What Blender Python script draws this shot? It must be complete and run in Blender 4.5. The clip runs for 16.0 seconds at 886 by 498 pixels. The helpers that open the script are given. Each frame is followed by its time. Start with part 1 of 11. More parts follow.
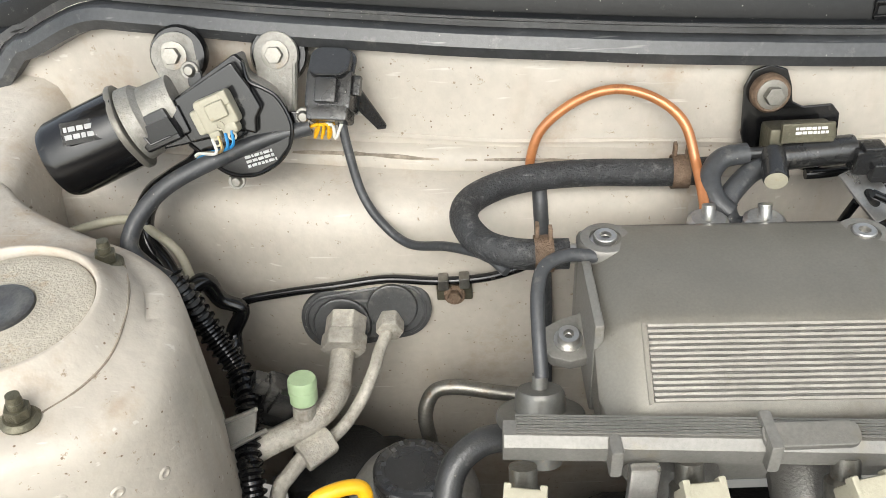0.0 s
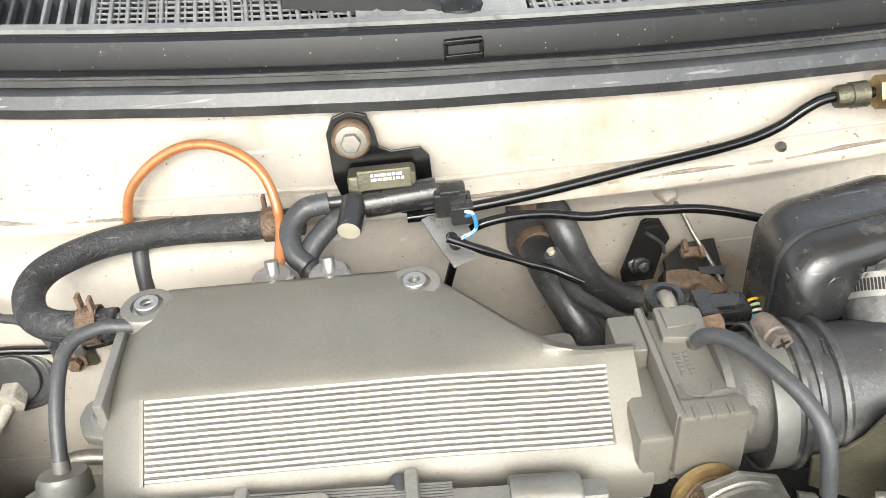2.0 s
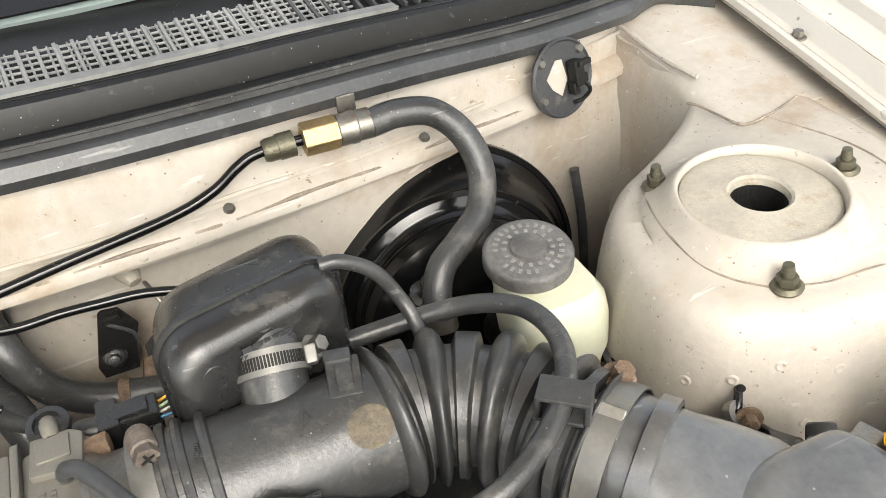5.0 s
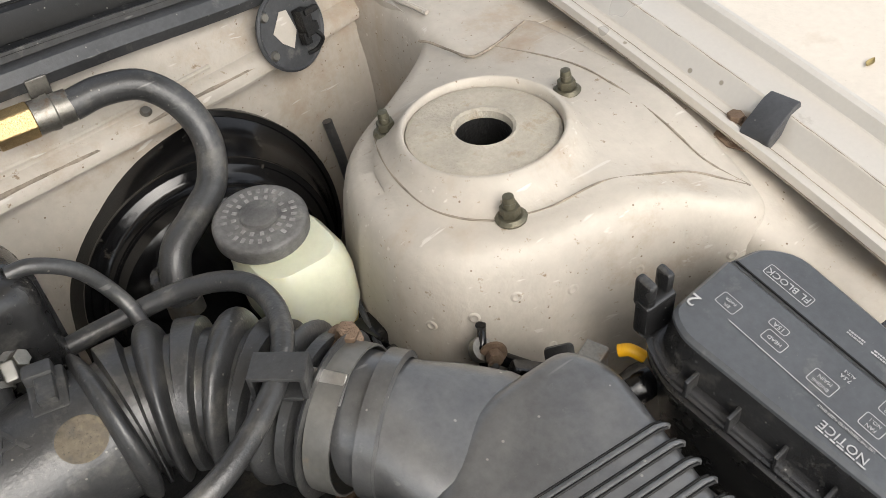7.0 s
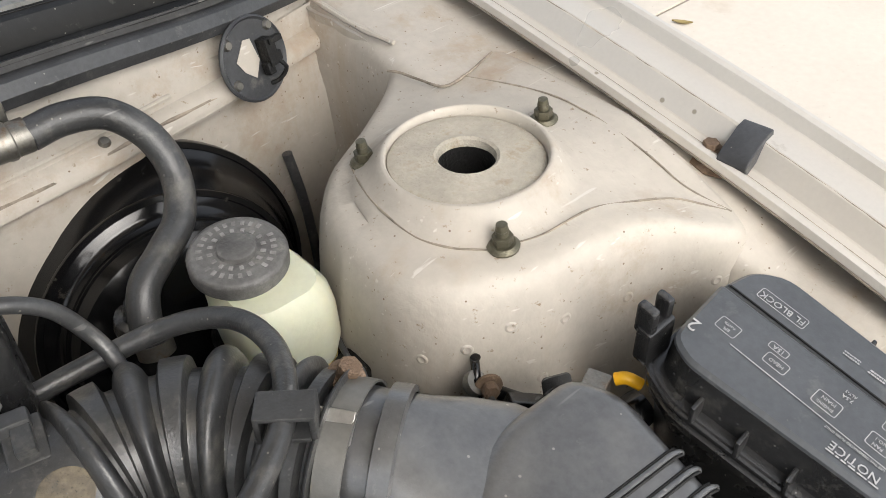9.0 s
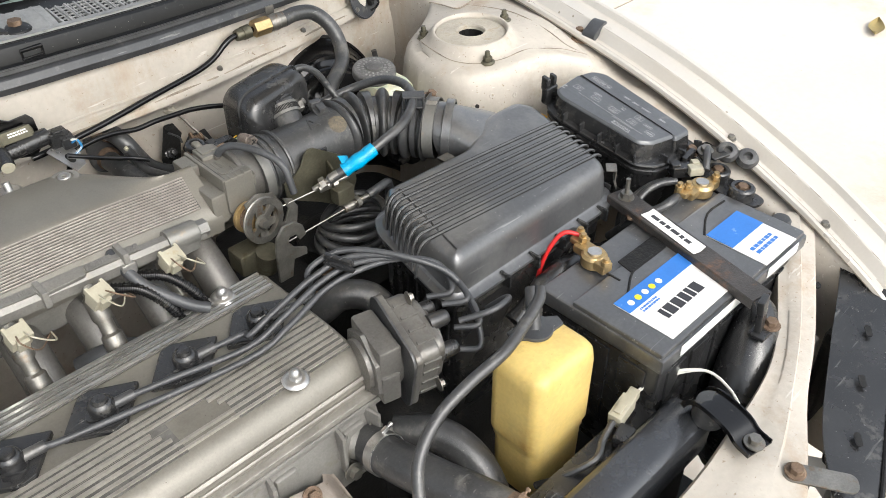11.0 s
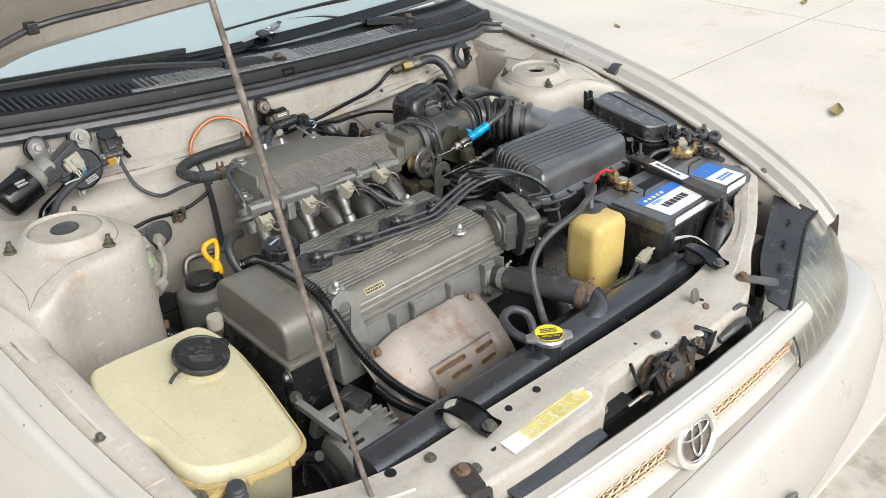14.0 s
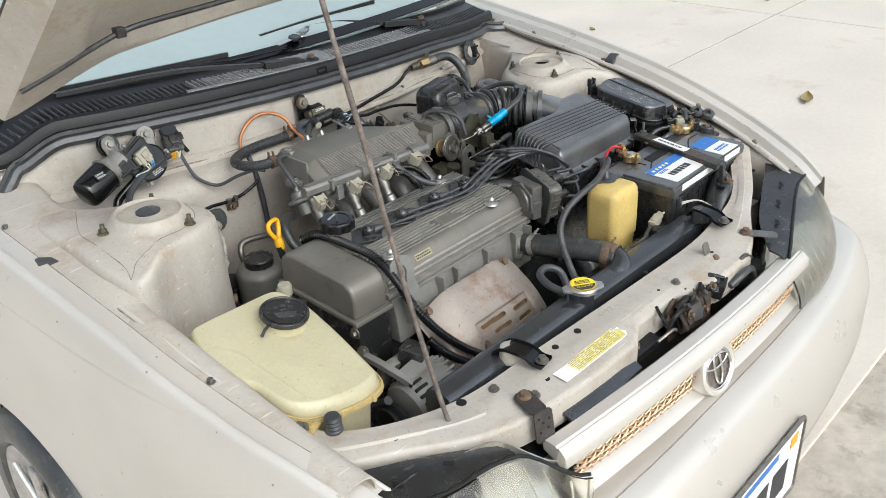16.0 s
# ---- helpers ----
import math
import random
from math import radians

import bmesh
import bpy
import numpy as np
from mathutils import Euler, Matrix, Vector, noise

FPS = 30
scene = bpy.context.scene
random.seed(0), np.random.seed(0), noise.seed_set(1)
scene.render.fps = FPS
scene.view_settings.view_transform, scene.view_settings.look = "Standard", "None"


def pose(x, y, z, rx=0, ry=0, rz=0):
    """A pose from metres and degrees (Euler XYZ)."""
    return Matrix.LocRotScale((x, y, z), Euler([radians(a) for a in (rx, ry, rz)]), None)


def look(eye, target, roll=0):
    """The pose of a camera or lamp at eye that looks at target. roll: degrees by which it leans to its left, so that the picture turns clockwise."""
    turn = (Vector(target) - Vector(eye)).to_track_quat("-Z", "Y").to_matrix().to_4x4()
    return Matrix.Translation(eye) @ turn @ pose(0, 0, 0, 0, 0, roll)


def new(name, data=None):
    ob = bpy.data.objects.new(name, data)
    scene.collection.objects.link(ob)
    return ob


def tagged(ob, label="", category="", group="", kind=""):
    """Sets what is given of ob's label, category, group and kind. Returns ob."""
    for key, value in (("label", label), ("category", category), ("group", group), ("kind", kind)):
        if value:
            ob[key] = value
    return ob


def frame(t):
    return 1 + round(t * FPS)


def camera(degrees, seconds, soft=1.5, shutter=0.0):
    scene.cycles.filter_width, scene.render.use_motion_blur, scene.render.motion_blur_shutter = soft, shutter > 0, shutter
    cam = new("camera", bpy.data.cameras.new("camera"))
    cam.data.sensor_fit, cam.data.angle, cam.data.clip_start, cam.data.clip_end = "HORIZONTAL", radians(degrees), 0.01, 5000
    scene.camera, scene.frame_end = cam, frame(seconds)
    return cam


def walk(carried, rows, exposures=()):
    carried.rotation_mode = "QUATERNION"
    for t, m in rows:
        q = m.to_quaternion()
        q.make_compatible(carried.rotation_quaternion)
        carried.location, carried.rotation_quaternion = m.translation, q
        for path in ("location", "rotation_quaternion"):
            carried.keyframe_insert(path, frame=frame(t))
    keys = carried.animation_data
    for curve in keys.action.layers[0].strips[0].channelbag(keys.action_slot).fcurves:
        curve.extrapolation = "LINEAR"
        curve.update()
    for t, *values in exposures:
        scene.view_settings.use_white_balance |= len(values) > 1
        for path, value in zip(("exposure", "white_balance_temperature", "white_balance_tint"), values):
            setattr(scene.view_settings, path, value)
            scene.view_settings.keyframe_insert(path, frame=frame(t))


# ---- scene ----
cam = camera(55.0, 16.0, soft=0.8)
PATH = [
    (0, (-0.286, -0.364, 1.191), (-0.345, 1.224, -0.024), -3.7),
    (0.5, (-0.22, -0.355, 1.183), (-0.283, 1.246, -0.014), -3.9),
    (1, (-0.143, -0.351, 1.186), (-0.197, 1.261, 0.003), -4.6),
    (1.5, (-0.087, -0.346, 1.184), (-0.105, 1.256, -0.013), -4.8),
    (2, (-0.033, -0.341, 1.189), (0.019, 1.259, -0.01), -5.0),
    (2.5, (0.014, -0.332, 1.19), (0.137, 1.26, -0.015), -5.1),
    (3, (0.063, -0.327, 1.195), (0.251, 1.249, -0.021), -4.9),
    (3.5, (0.109, -0.322, 1.19), (0.364, 1.246, -0.025), -5.0),
    (4, (0.151, -0.318, 1.188), (0.5, 1.227, -0.034), -4.7),
    (4.5, (0.179, -0.322, 1.193), (0.621, 1.194, -0.033), -4.6),
    (5, (0.198, -0.333, 1.192), (0.767, 1.138, -0.039), -4.8),
    (5.2, (0.203, -0.337, 1.191), (0.836, 1.1, -0.048), -4.7),
    (7.3, (0.296, -0.354, 1.177), (1.147, 0.839, -0.184), -4.7),
    (7.5, (0.306, -0.344, 1.17), (1.194, 0.82, -0.193), -3.7),
    (8, (0.304, -0.302, 1.161), (1.235, 0.829, -0.201), -2.6),
    (8.5, (0.284, -0.28, 1.163), (1.256, 0.862, -0.161), -1.9),
    (9, (0.244, -0.318, 1.171), (1.252, 0.827, -0.123), -1.5),
    (9.5, (0.134, -0.43, 1.199), (1.205, 0.596, -0.142), 0.0),
    (9.7, (0.055, -0.487, 1.232), (1.132, 0.513, -0.125), -0.1),
    (11.8, (-0.51, -0.938, 1.436), (0.597, 0.272, 0.291), -1.2),
    (12, (-0.587, -0.966, 1.447), (0.532, 0.248, 0.318), -1.7),
    (12.5, (-0.747, -1.017, 1.473), (0.405, 0.21, 0.393), -3.1),
    (13, (-0.791, -1.067, 1.48), (0.399, 0.152, 0.432), -3.1),
    (13.5, (-0.837, -1.143, 1.485), (0.352, 0.093, 0.457), -2.2),
    (14, (-0.909, -1.214, 1.481), (0.283, 0.049, 0.488), -1.6),
    (14.5, (-0.958, -1.248, 1.481), (0.213, 0.038, 0.493), -2.4),
    (15, (-1.003, -1.244, 1.487), (0.176, 0.045, 0.513), -2.4),
    (15.5, (-1.07, -1.248, 1.494), (0.141, 0.019, 0.53), -2.7),
    (16, (-1.119, -1.26, 1.496), (0.127, -0.029, 0.53), -3.4),
]
EXPOSURES = [(0.0, 0.2, 6450, 6), (0.5, 0.4, 6450, 6), (1.0, 0.62, 6450, 6), (1.5, 0.75, 6500, 6), (2.5, 0.95, 6600, 6), (3.5, 1.05, 6750, 6), (5.0, 0.50, 6750, 7), (7.5, -0.14, 6600, 9), (9.0, -0.08, 6550, 9), (9.7, 0.24, 6500, 8), (12.5, 0.02, 6350, 8), (16.0, -0.32, 6120, 6)]
walk(cam, [(t, look(eye, target, roll)) for t, eye, target, roll in PATH], exposures=EXPOSURES)

# ---- light ----
world = bpy.data.worlds.new("sky_world")
scene.world = world
world.use_nodes = True
wn = world.node_tree.nodes
sky = wn.new("ShaderNodeTexSky")
sky.sky_type, sky.sun_disc = "NISHITA", False
sky.sun_elevation, sky.sun_rotation = radians(43), radians(189)
sky.air_density, sky.dust_density, sky.ozone_density = 1.0, 4.0, 1.0
bg = next(n for n in wn if n.type == "BACKGROUND")
bg.inputs["Strength"].default_value = 0.15
haze = wn.new("ShaderNodeHueSaturation")
haze.inputs["Saturation"].default_value, haze.inputs["Value"].default_value = 0.35, 2.1
world.node_tree.links.new(sky.outputs["Color"], haze.inputs["Color"])
world.node_tree.links.new(haze.outputs["Color"], bg.inputs["Color"])
sun_data = bpy.data.lights.new("sun", "SUN")
sun_data.energy, sun_data.angle, sun_data.color = 0.55, radians(75), (1.0, 0.98, 0.94)
sun = new("sun", sun_data)
sun.matrix_world = look((-0.5, -2.6, 2.5), (0, 0, 0))


# ---- building helpers ----
def thing(name, at, label, category, group="", kind=""):
    e = new(name)
    e.empty_display_size = 0.02
    e.location = at
    return tagged(e, label, category, group, kind)


def place(parent):
    if parent is None:
        return Matrix.Identity(4)
    m = parent.matrix_basis.copy()
    p = parent
    while p.parent is not None:
        m = p.parent.matrix_basis @ p.matrix_parent_inverse @ m
        p = p.parent
    return m.inverted()


def to_mesh(bm, name, material, sharp=38):
    me = bpy.data.meshes.new(name)
    bmesh.ops.recalc_face_normals(bm, faces=bm.faces)
    bm.to_mesh(me)
    for p in me.polygons:
        p.use_smooth = True
    me.set_sharp_from_angle(angle=radians(sharp))
    if len(bm.faces) < 2500:
        # large faces keep their own direction, so that bevels stay narrow
        bm.normal_update()
        limit, normals = math.cos(radians(sharp)), []
        area = {f: f.calc_area() for f in bm.faces}
        for f in bm.faces:
            for v in f.verts:
                n = Vector()
                for g in v.link_faces:
                    if g is f or g.normal.dot(f.normal) > limit:
                        n += g.normal * area[g]
                normals.append(n.normalized() if n.length > 1e-12 else f.normal)
        me.normals_split_custom_set(normals)
    bm.free()
    me.materials.append(material)
    return me


def part(name, bm, material, parent=None, label="", sharp=38):
    """A bmesh in world coordinates becomes one mesh object under its thing or part."""
    ob = new(name, to_mesh(bm, name, material, sharp))
    if parent is not None:
        ob.parent = parent
        ob.matrix_parent_inverse = place(parent)
    if label:
        ob["label"] = label
    return ob


def put(name, mesh, parent, m, label=""):
    """An object on shared mesh data, at the world pose m."""
    ob = new(name, mesh)
    ob.parent = parent
    ob.matrix_parent_inverse = place(parent)
    ob.matrix_basis = m
    if label:
        ob["label"] = label
    return ob


def solo(name, bm, material, label, category, group="", kind="", sharp=38):
    return tagged(part(name, bm, material, None, "", sharp), label, category, group, kind)


def raw(verts, faces):
    bm = bmesh.new()
    vs = [bm.verts.new(v) for v in verts]
    for f in faces:
        try:
            bm.faces.new([vs[i] for i in f])
        except ValueError:
            pass
    return bm


def join(*bms):
    out = bmesh.new()
    for b in bms:
        me = bpy.data.meshes.new("joined")
        b.to_mesh(me)
        b.free()
        out.from_mesh(me)
        bpy.data.meshes.remove(me)
    return out


def moved(bm, m):
    bmesh.ops.transform(bm, matrix=m, verts=bm.verts)
    return bm


def bevelled(bm, width, seg=2, angle=30):
    if width > 0:
        edges = [e for e in bm.edges if len(e.link_faces) == 2 and e.calc_face_angle(0) > radians(angle)]
        bmesh.ops.bevel(bm, geom=edges, offset=width, segments=seg, profile=0.5, affect="EDGES", clamp_overlap=True)
    return bm


def box(c, s, bevel=0.002, m=None, seg=2):
    bm = bmesh.new()
    bmesh.ops.create_cube(bm, size=1.0, matrix=Matrix.Diagonal((s[0], s[1], s[2], 1)))
    bevelled(bm, bevel, seg)
    return moved(bm, Matrix.Translation(c) @ (m or Matrix.Identity(4)))


def prism(poly, h0, h1, bevel=0.0015, m=None, seg=2, top_scale=None):
    """An outline in x and y, extruded from h0 to h1."""
    n = len(poly)
    cx, cy = sum(p[0] for p in poly) / n, sum(p[1] for p in poly) / n
    k = top_scale or 1.0
    verts = [(x, y, h0) for x, y in poly] + [(cx + (x - cx) * k, cy + (y - cy) * k, h1) for x, y in poly]
    faces = [tuple(range(n - 1, -1, -1)), tuple(range(n, 2 * n))] + [(i, (i + 1) % n, n + (i + 1) % n, n + i) for i in range(n)]
    bm = raw(verts, faces)
    bmesh.ops.recalc_face_normals(bm, faces=bm.faces)
    bevelled(bm, bevel, seg)
    return moved(bm, m) if m else bm


def lathe(profile, seg=32, m=None):
    """A profile of (radius, height), turned about the z axis."""
    verts, faces, rings = [], [], []
    for r, z in profile:
        if r < 1e-6:
            rings.append([len(verts)] * seg)
            verts.append((0, 0, z))
        else:
            rings.append([len(verts) + i for i in range(seg)])
            verts += [(r * math.cos(2 * math.pi * i / seg), r * math.sin(2 * math.pi * i / seg), z) for i in range(seg)]
    for a, b in zip(rings, rings[1:]):
        for i in range(seg):
            j = (i + 1) % seg
            f = []
            for v in (a[i], a[j], b[j], b[i]):
                if v not in f:
                    f.append(v)
            if len(f) > 2:
                faces.append(tuple(f))
    bm = raw(verts, faces)
    return moved(bm, m) if m else bm


def spline(pts, n=6):
    pts = [Vector(p) for p in pts]
    if len(pts) < 3:
        return [pts[0].lerp(pts[-1], i / n) for i in range(n + 1)]
    ext = [2 * pts[0] - pts[1]] + pts + [2 * pts[-1] - pts[-2]]
    out = []
    for i in range(1, len(ext) - 2):
        p0, p1, p2, p3 = ext[i - 1 : i + 3]
        for k in range(n):
            t = k / n
            out.append(0.5 * (2 * p1 + (p2 - p0) * t + (2 * p0 - 5 * p1 + 4 * p2 - p3) * t * t + (3 * p1 - p0 - 3 * p2 + p3) * t**3))
    return out + [pts[-1]]


def frames(path, up=None):
    out, prev = [], None
    for i, p in enumerate(path):
        t = (path[min(i + 1, len(path) - 1)] - path[max(i - 1, 0)]).normalized()
        if up is not None:
            a = t.cross(Vector(up)).normalized()
        elif prev is None:
            a = t.orthogonal().normalized()
        else:
            a = (prev - t * prev.dot(t)).normalized()
        prev = a
        out.append((p, t, a, a.cross(t).normalized()))
    return out


def sweep(profile, path, up=None, closed=True, cap=True):
    """A profile of (side, up) points drawn along a path."""
    n, verts, faces = len(profile), [], []
    fs = frames(path, up)
    for p, t, a, b in fs:
        verts += [p + a * u + b * v for u, v in profile]
    for i in range(len(fs) - 1):
        for j in range(n if closed else n - 1):
            k = (j + 1) % n
            faces.append((i * n + j, i * n + k, (i + 1) * n + k, (i + 1) * n + j))
    if cap and closed:
        faces += [tuple(range(n - 1, -1, -1)), tuple(range((len(fs) - 1) * n, len(fs) * n))]
    return raw(verts, faces)


def tube(pts, r, seg=12, n=7, wobble=0.0, smooth=True, rfun=None):
    path = spline(pts, n) if smooth else [Vector(p) for p in pts]
    fs, verts, faces = frames(path), [], []
    for i, (p, t, a, b) in enumerate(fs):
        rr = rfun(i / (len(fs) - 1)) if rfun else r
        rr *= 1 + wobble * noise.noise(p * 60)
        verts += [p + (a * math.cos(2 * math.pi * k / seg) + b * math.sin(2 * math.pi * k / seg)) * rr for k in range(seg)]
    for i in range(len(fs) - 1):
        for j in range(seg):
            k = (j + 1) % seg
            faces.append((i * seg + j, i * seg + k, (i + 1) * seg + k, (i + 1) * seg + j))
    faces += [tuple(range(seg - 1, -1, -1)), tuple(range((len(fs) - 1) * seg, len(fs) * seg))]
    return raw(verts, faces)


def length(path):
    return sum((b - a).length for a, b in zip(path, path[1:]))


def corrugated(pts, r, pitch=0.004, depth=0.12, seg=12):
    """A split conduit with ridges."""
    path = spline(pts, 30)
    total = length(path)
    count = max(8, int(total / pitch * 4))
    acc, out, i, target = 0.0, [path[0]], 0, total / count
    for a, b in zip(path, path[1:]):
        d = (b - a).length
        while acc + d >= target * len(out) and len(out) <= count:
            out.append(a.lerp(b, (target * len(out) - acc) / d))
        acc += d
    return tube(out, r, seg, smooth=False, rfun=lambda u: r * (1 + depth * (1 if int(u * (len(out) - 1)) % 4 < 2 else -1)))


def surf(f, us, vs):
    verts = [f(u, v) for u in us for v in vs]
    n = len(vs)
    faces = [(i * n + j, (i + 1) * n + j, (i + 1) * n + j + 1, i * n + j + 1) for i in range(len(us) - 1) for j in range(n - 1)]
    return raw(verts, faces)


def thick(bm, t):
    bmesh.ops.recalc_face_normals(bm, faces=bm.faces)
    bmesh.ops.solidify(bm, geom=list(bm.faces), thickness=t)
    return bm


def loft(sections, cap=True):
    n = len(sections[0])
    verts = [v for s in sections for v in s]
    faces = [(i * n + j, i * n + (j + 1) % n, (i + 1) * n + (j + 1) % n, (i + 1) * n + j) for i in range(len(sections) - 1) for j in range(n)]
    if cap:
        faces += [tuple(range(n - 1, -1, -1)), tuple(range((len(sections) - 1) * n, len(sections) * n))]
    return raw(verts, faces)


def steps(a, b, n):
    return [a + (b - a) * i / n for i in range(n + 1)]


def mix(a, b, t):
    return a + (b - a) * t


def smooth(a, b, x):
    t = min(1, max(0, (x - a) / (b - a)))
    return t * t * (3 - 2 * t)


def interp(table, y):
    """Values at y from rows of (y, value, value...), on a smooth curve."""
    rows = sorted(table)
    if y <= rows[0][0]:
        return rows[0][1:]
    if y >= rows[-1][0]:
        return rows[-1][1:]
    i = next(k for k in range(len(rows) - 1) if y <= rows[k + 1][0])
    a, b = rows[i], rows[i + 1]
    p, q = rows[max(i - 1, 0)], rows[min(i + 2, len(rows) - 1)]
    h = b[0] - a[0]
    t = (y - a[0]) / h
    out = []
    for k in range(1, len(a)):
        m0, m1 = (b[k] - p[k]) / (b[0] - p[0]) * h, (q[k] - a[k]) / (q[0] - a[0]) * h
        out.append((2 * t**3 - 3 * t * t + 1) * a[k] + (t**3 - 2 * t * t + t) * m0 + (3 * t * t - 2 * t**3) * b[k] + (t**3 - t * t) * m1)
    return tuple(out)


def rounded(w, d, r, n=5, c=(0, 0)):
    """A rounded rectangle as an outline."""
    out = []
    for sx, sy, a0 in ((1, 1, 0), (-1, 1, 90), (-1, -1, 180), (1, -1, 270)):
        for i in range(n + 1):
            a = radians(a0 + 90 * i / n)
            out.append((c[0] + sx * (w / 2 - r) + r * math.cos(a), c[1] + sy * (d / 2 - r) + r * math.sin(a)))
    return out


def circle(r, n=24, c=(0, 0)):
    return [(c[0] + r * math.cos(2 * math.pi * i / n), c[1] + r * math.sin(2 * math.pi * i / n)) for i in range(n)]


def aim(at, direction, spin=0):
    """The pose that turns z into a direction at a place."""
    q = Vector(direction).to_track_quat("Z", "Y")
    return Matrix.Translation(at) @ q.to_matrix().to_4x4() @ pose(0, 0, 0, 0, 0, spin)


def upright(poly, y, t=0.003, bevel=0.0008):
    """A plate drawn in x and z, its back at y."""
    return moved(prism(poly, 0, t, bevel), Matrix.Translation((0, y, 0)) @ pose(0, 0, 0, 90, 0, 0))


def mirrored(bm):
    for v in bm.verts:
        v.co.x = -v.co.x
    bmesh.ops.reverse_faces(bm, faces=bm.faces)
    return bm


def text_mesh(body, size, depth, material, name="writing"):
    cu = bpy.data.curves.new(name, "FONT")
    cu.body, cu.size, cu.extrude, cu.align_x, cu.align_y = body, size, depth, "CENTER", "CENTER"
    cu.resolution_u = 2
    tmp = new("text_tmp", cu)
    me = bpy.data.meshes.new_from_object(tmp.evaluated_get(bpy.context.evaluated_depsgraph_get()))
    bpy.data.objects.remove(tmp)
    me.name = name
    me.materials.clear()
    me.materials.append(material)
    return me


# ---- materials ----
def mat(name, base, rough=0.5, metal=0.0, var=0.12, scales=(12, 180), dirt=None, amount=0.0, dirt_scale=14, bump=0.15, bump_scale=400,
        spec=0.5, coat=0.0, rand=0.0, trans=0.0, sub=0.0, streak=None, specks=None, scuffs=None):
    m = bpy.data.materials.new(name)
    m.use_nodes = True
    nt = m.node_tree
    N, L = nt.nodes, nt.links
    b = next(n for n in N if n.type == "BSDF_PRINCIPLED")
    co = N.new("ShaderNodeTexCoord")

    def noise_at(scale, detail=4.0, rough_=0.55):
        n = N.new("ShaderNodeTexNoise")
        n.inputs["Scale"].default_value, n.inputs["Detail"].default_value, n.inputs["Roughness"].default_value = scale, detail, rough_
        L.new(co.outputs["Object"], n.inputs["Vector"])
        return n.outputs["Fac"]

    def blend(fac, a, c, mode="MIX"):
        x = N.new("ShaderNodeMix")
        x.data_type, x.blend_type = "RGBA", mode
        for sock, val in ((x.inputs[0], fac), (x.inputs[6], a), (x.inputs[7], c)):
            if isinstance(val, (tuple, list)):
                sock.default_value = (*val[:3], 1)
            elif isinstance(val, float):
                sock.default_value = val
            else:
                L.new(val, sock)
        return x.outputs[2]

    def ramp(fac, lo, hi):
        r = N.new("ShaderNodeMapRange")
        r.inputs[1].default_value, r.inputs[2].default_value = lo, hi
        L.new(fac, r.inputs[0])
        return r.outputs[0]

    dark, light = tuple(v * (1 - var) for v in base), tuple(min(1, v * (1 + var)) for v in base)
    big, small = noise_at(scales[0]), noise_at(scales[1])
    col = blend(ramp(big, 0.32, 0.68), dark, light)
    grain = ramp(small, 0.3, 0.7)
    col = blend(grain, col, blend(1.0, col, (1 - var, 1 - var, 1 - var), "MULTIPLY"))
    if dirt:
        spots = ramp(noise_at(dirt_scale, 8.0, 0.68), 0.66 - amount * 0.4, 0.80 - amount * 0.25)
        col = blend(spots, col, dirt)
        fine = ramp(noise_at(dirt_scale * 9 + 60, 6.0, 0.7), 0.70 - amount * 0.25, 0.76 - amount * 0.2)
        col = blend(fine, col, tuple(v * 0.72 for v in dirt))
    if specks:
        # small chips and flecks, thicker in patches
        tone, scale_, cover = specks
        vo = N.new("ShaderNodeTexVoronoi")
        vo.inputs["Scale"].default_value = scale_
        L.new(co.outputs["Object"], vo.inputs["Vector"])
        near = N.new("ShaderNodeMapRange")
        near.inputs[1].default_value, near.inputs[2].default_value = 0.16, 0.10
        L.new(vo.outputs["Distance"], near.inputs[0])
        sep = N.new("ShaderNodeSeparateColor")
        L.new(vo.outputs["Color"], sep.inputs["Color"])
        pick = N.new("ShaderNodeMath")
        pick.operation, pick.inputs[1].default_value = "LESS_THAN", cover
        L.new(sep.outputs[0], pick.inputs[0])
        both_ = N.new("ShaderNodeMath")
        both_.operation = "MULTIPLY"
        L.new(near.outputs[0], both_.inputs[0])
        L.new(pick.outputs[0], both_.inputs[1])
        col = blend(both_.outputs[0], col, tone)
    if scuffs:
        # thin scratches: one band of a stretched noise
        for turn in (0.5, 2.1):
            mp = N.new("ShaderNodeMapping")
            mp.inputs["Rotation"].default_value, mp.inputs["Scale"].default_value = (turn, turn * 0.7, turn * 1.3), (9, 160, 160)
            L.new(co.outputs["Object"], mp.inputs["Vector"])
            sn_ = N.new("ShaderNodeTexNoise")
            sn_.inputs["Scale"].default_value, sn_.inputs["Detail"].default_value = 1.0, 2.0
            L.new(mp.outputs["Vector"], sn_.inputs["Vector"])
            col = blend(ramp(sn_.outputs["Fac"], 0.70, 0.745), col, scuffs)
    if streak:
        sm_ = N.new("ShaderNodeMapping")
        sm_.inputs["Scale"].default_value = (34, 34, 3.5)
        L.new(co.outputs["Object"], sm_.inputs["Vector"])
        sn = N.new("ShaderNodeTexNoise")
        sn.inputs["Scale"].default_value, sn.inputs["Detail"].default_value, sn.inputs["Roughness"].default_value = 1.0, 6.0, 0.6
        L.new(sm_.outputs["Vector"], sn.inputs["Vector"])
        wide = ramp(noise_at(5.0), 0.45, 0.7)
        both = N.new("ShaderNodeMath")
        both.operation = "MULTIPLY"
        L.new(ramp(sn.outputs["Fac"], 0.52, 0.72), both.inputs[0])
        L.new(wide, both.inputs[1])
        col = blend(both.outputs[0], col, streak)
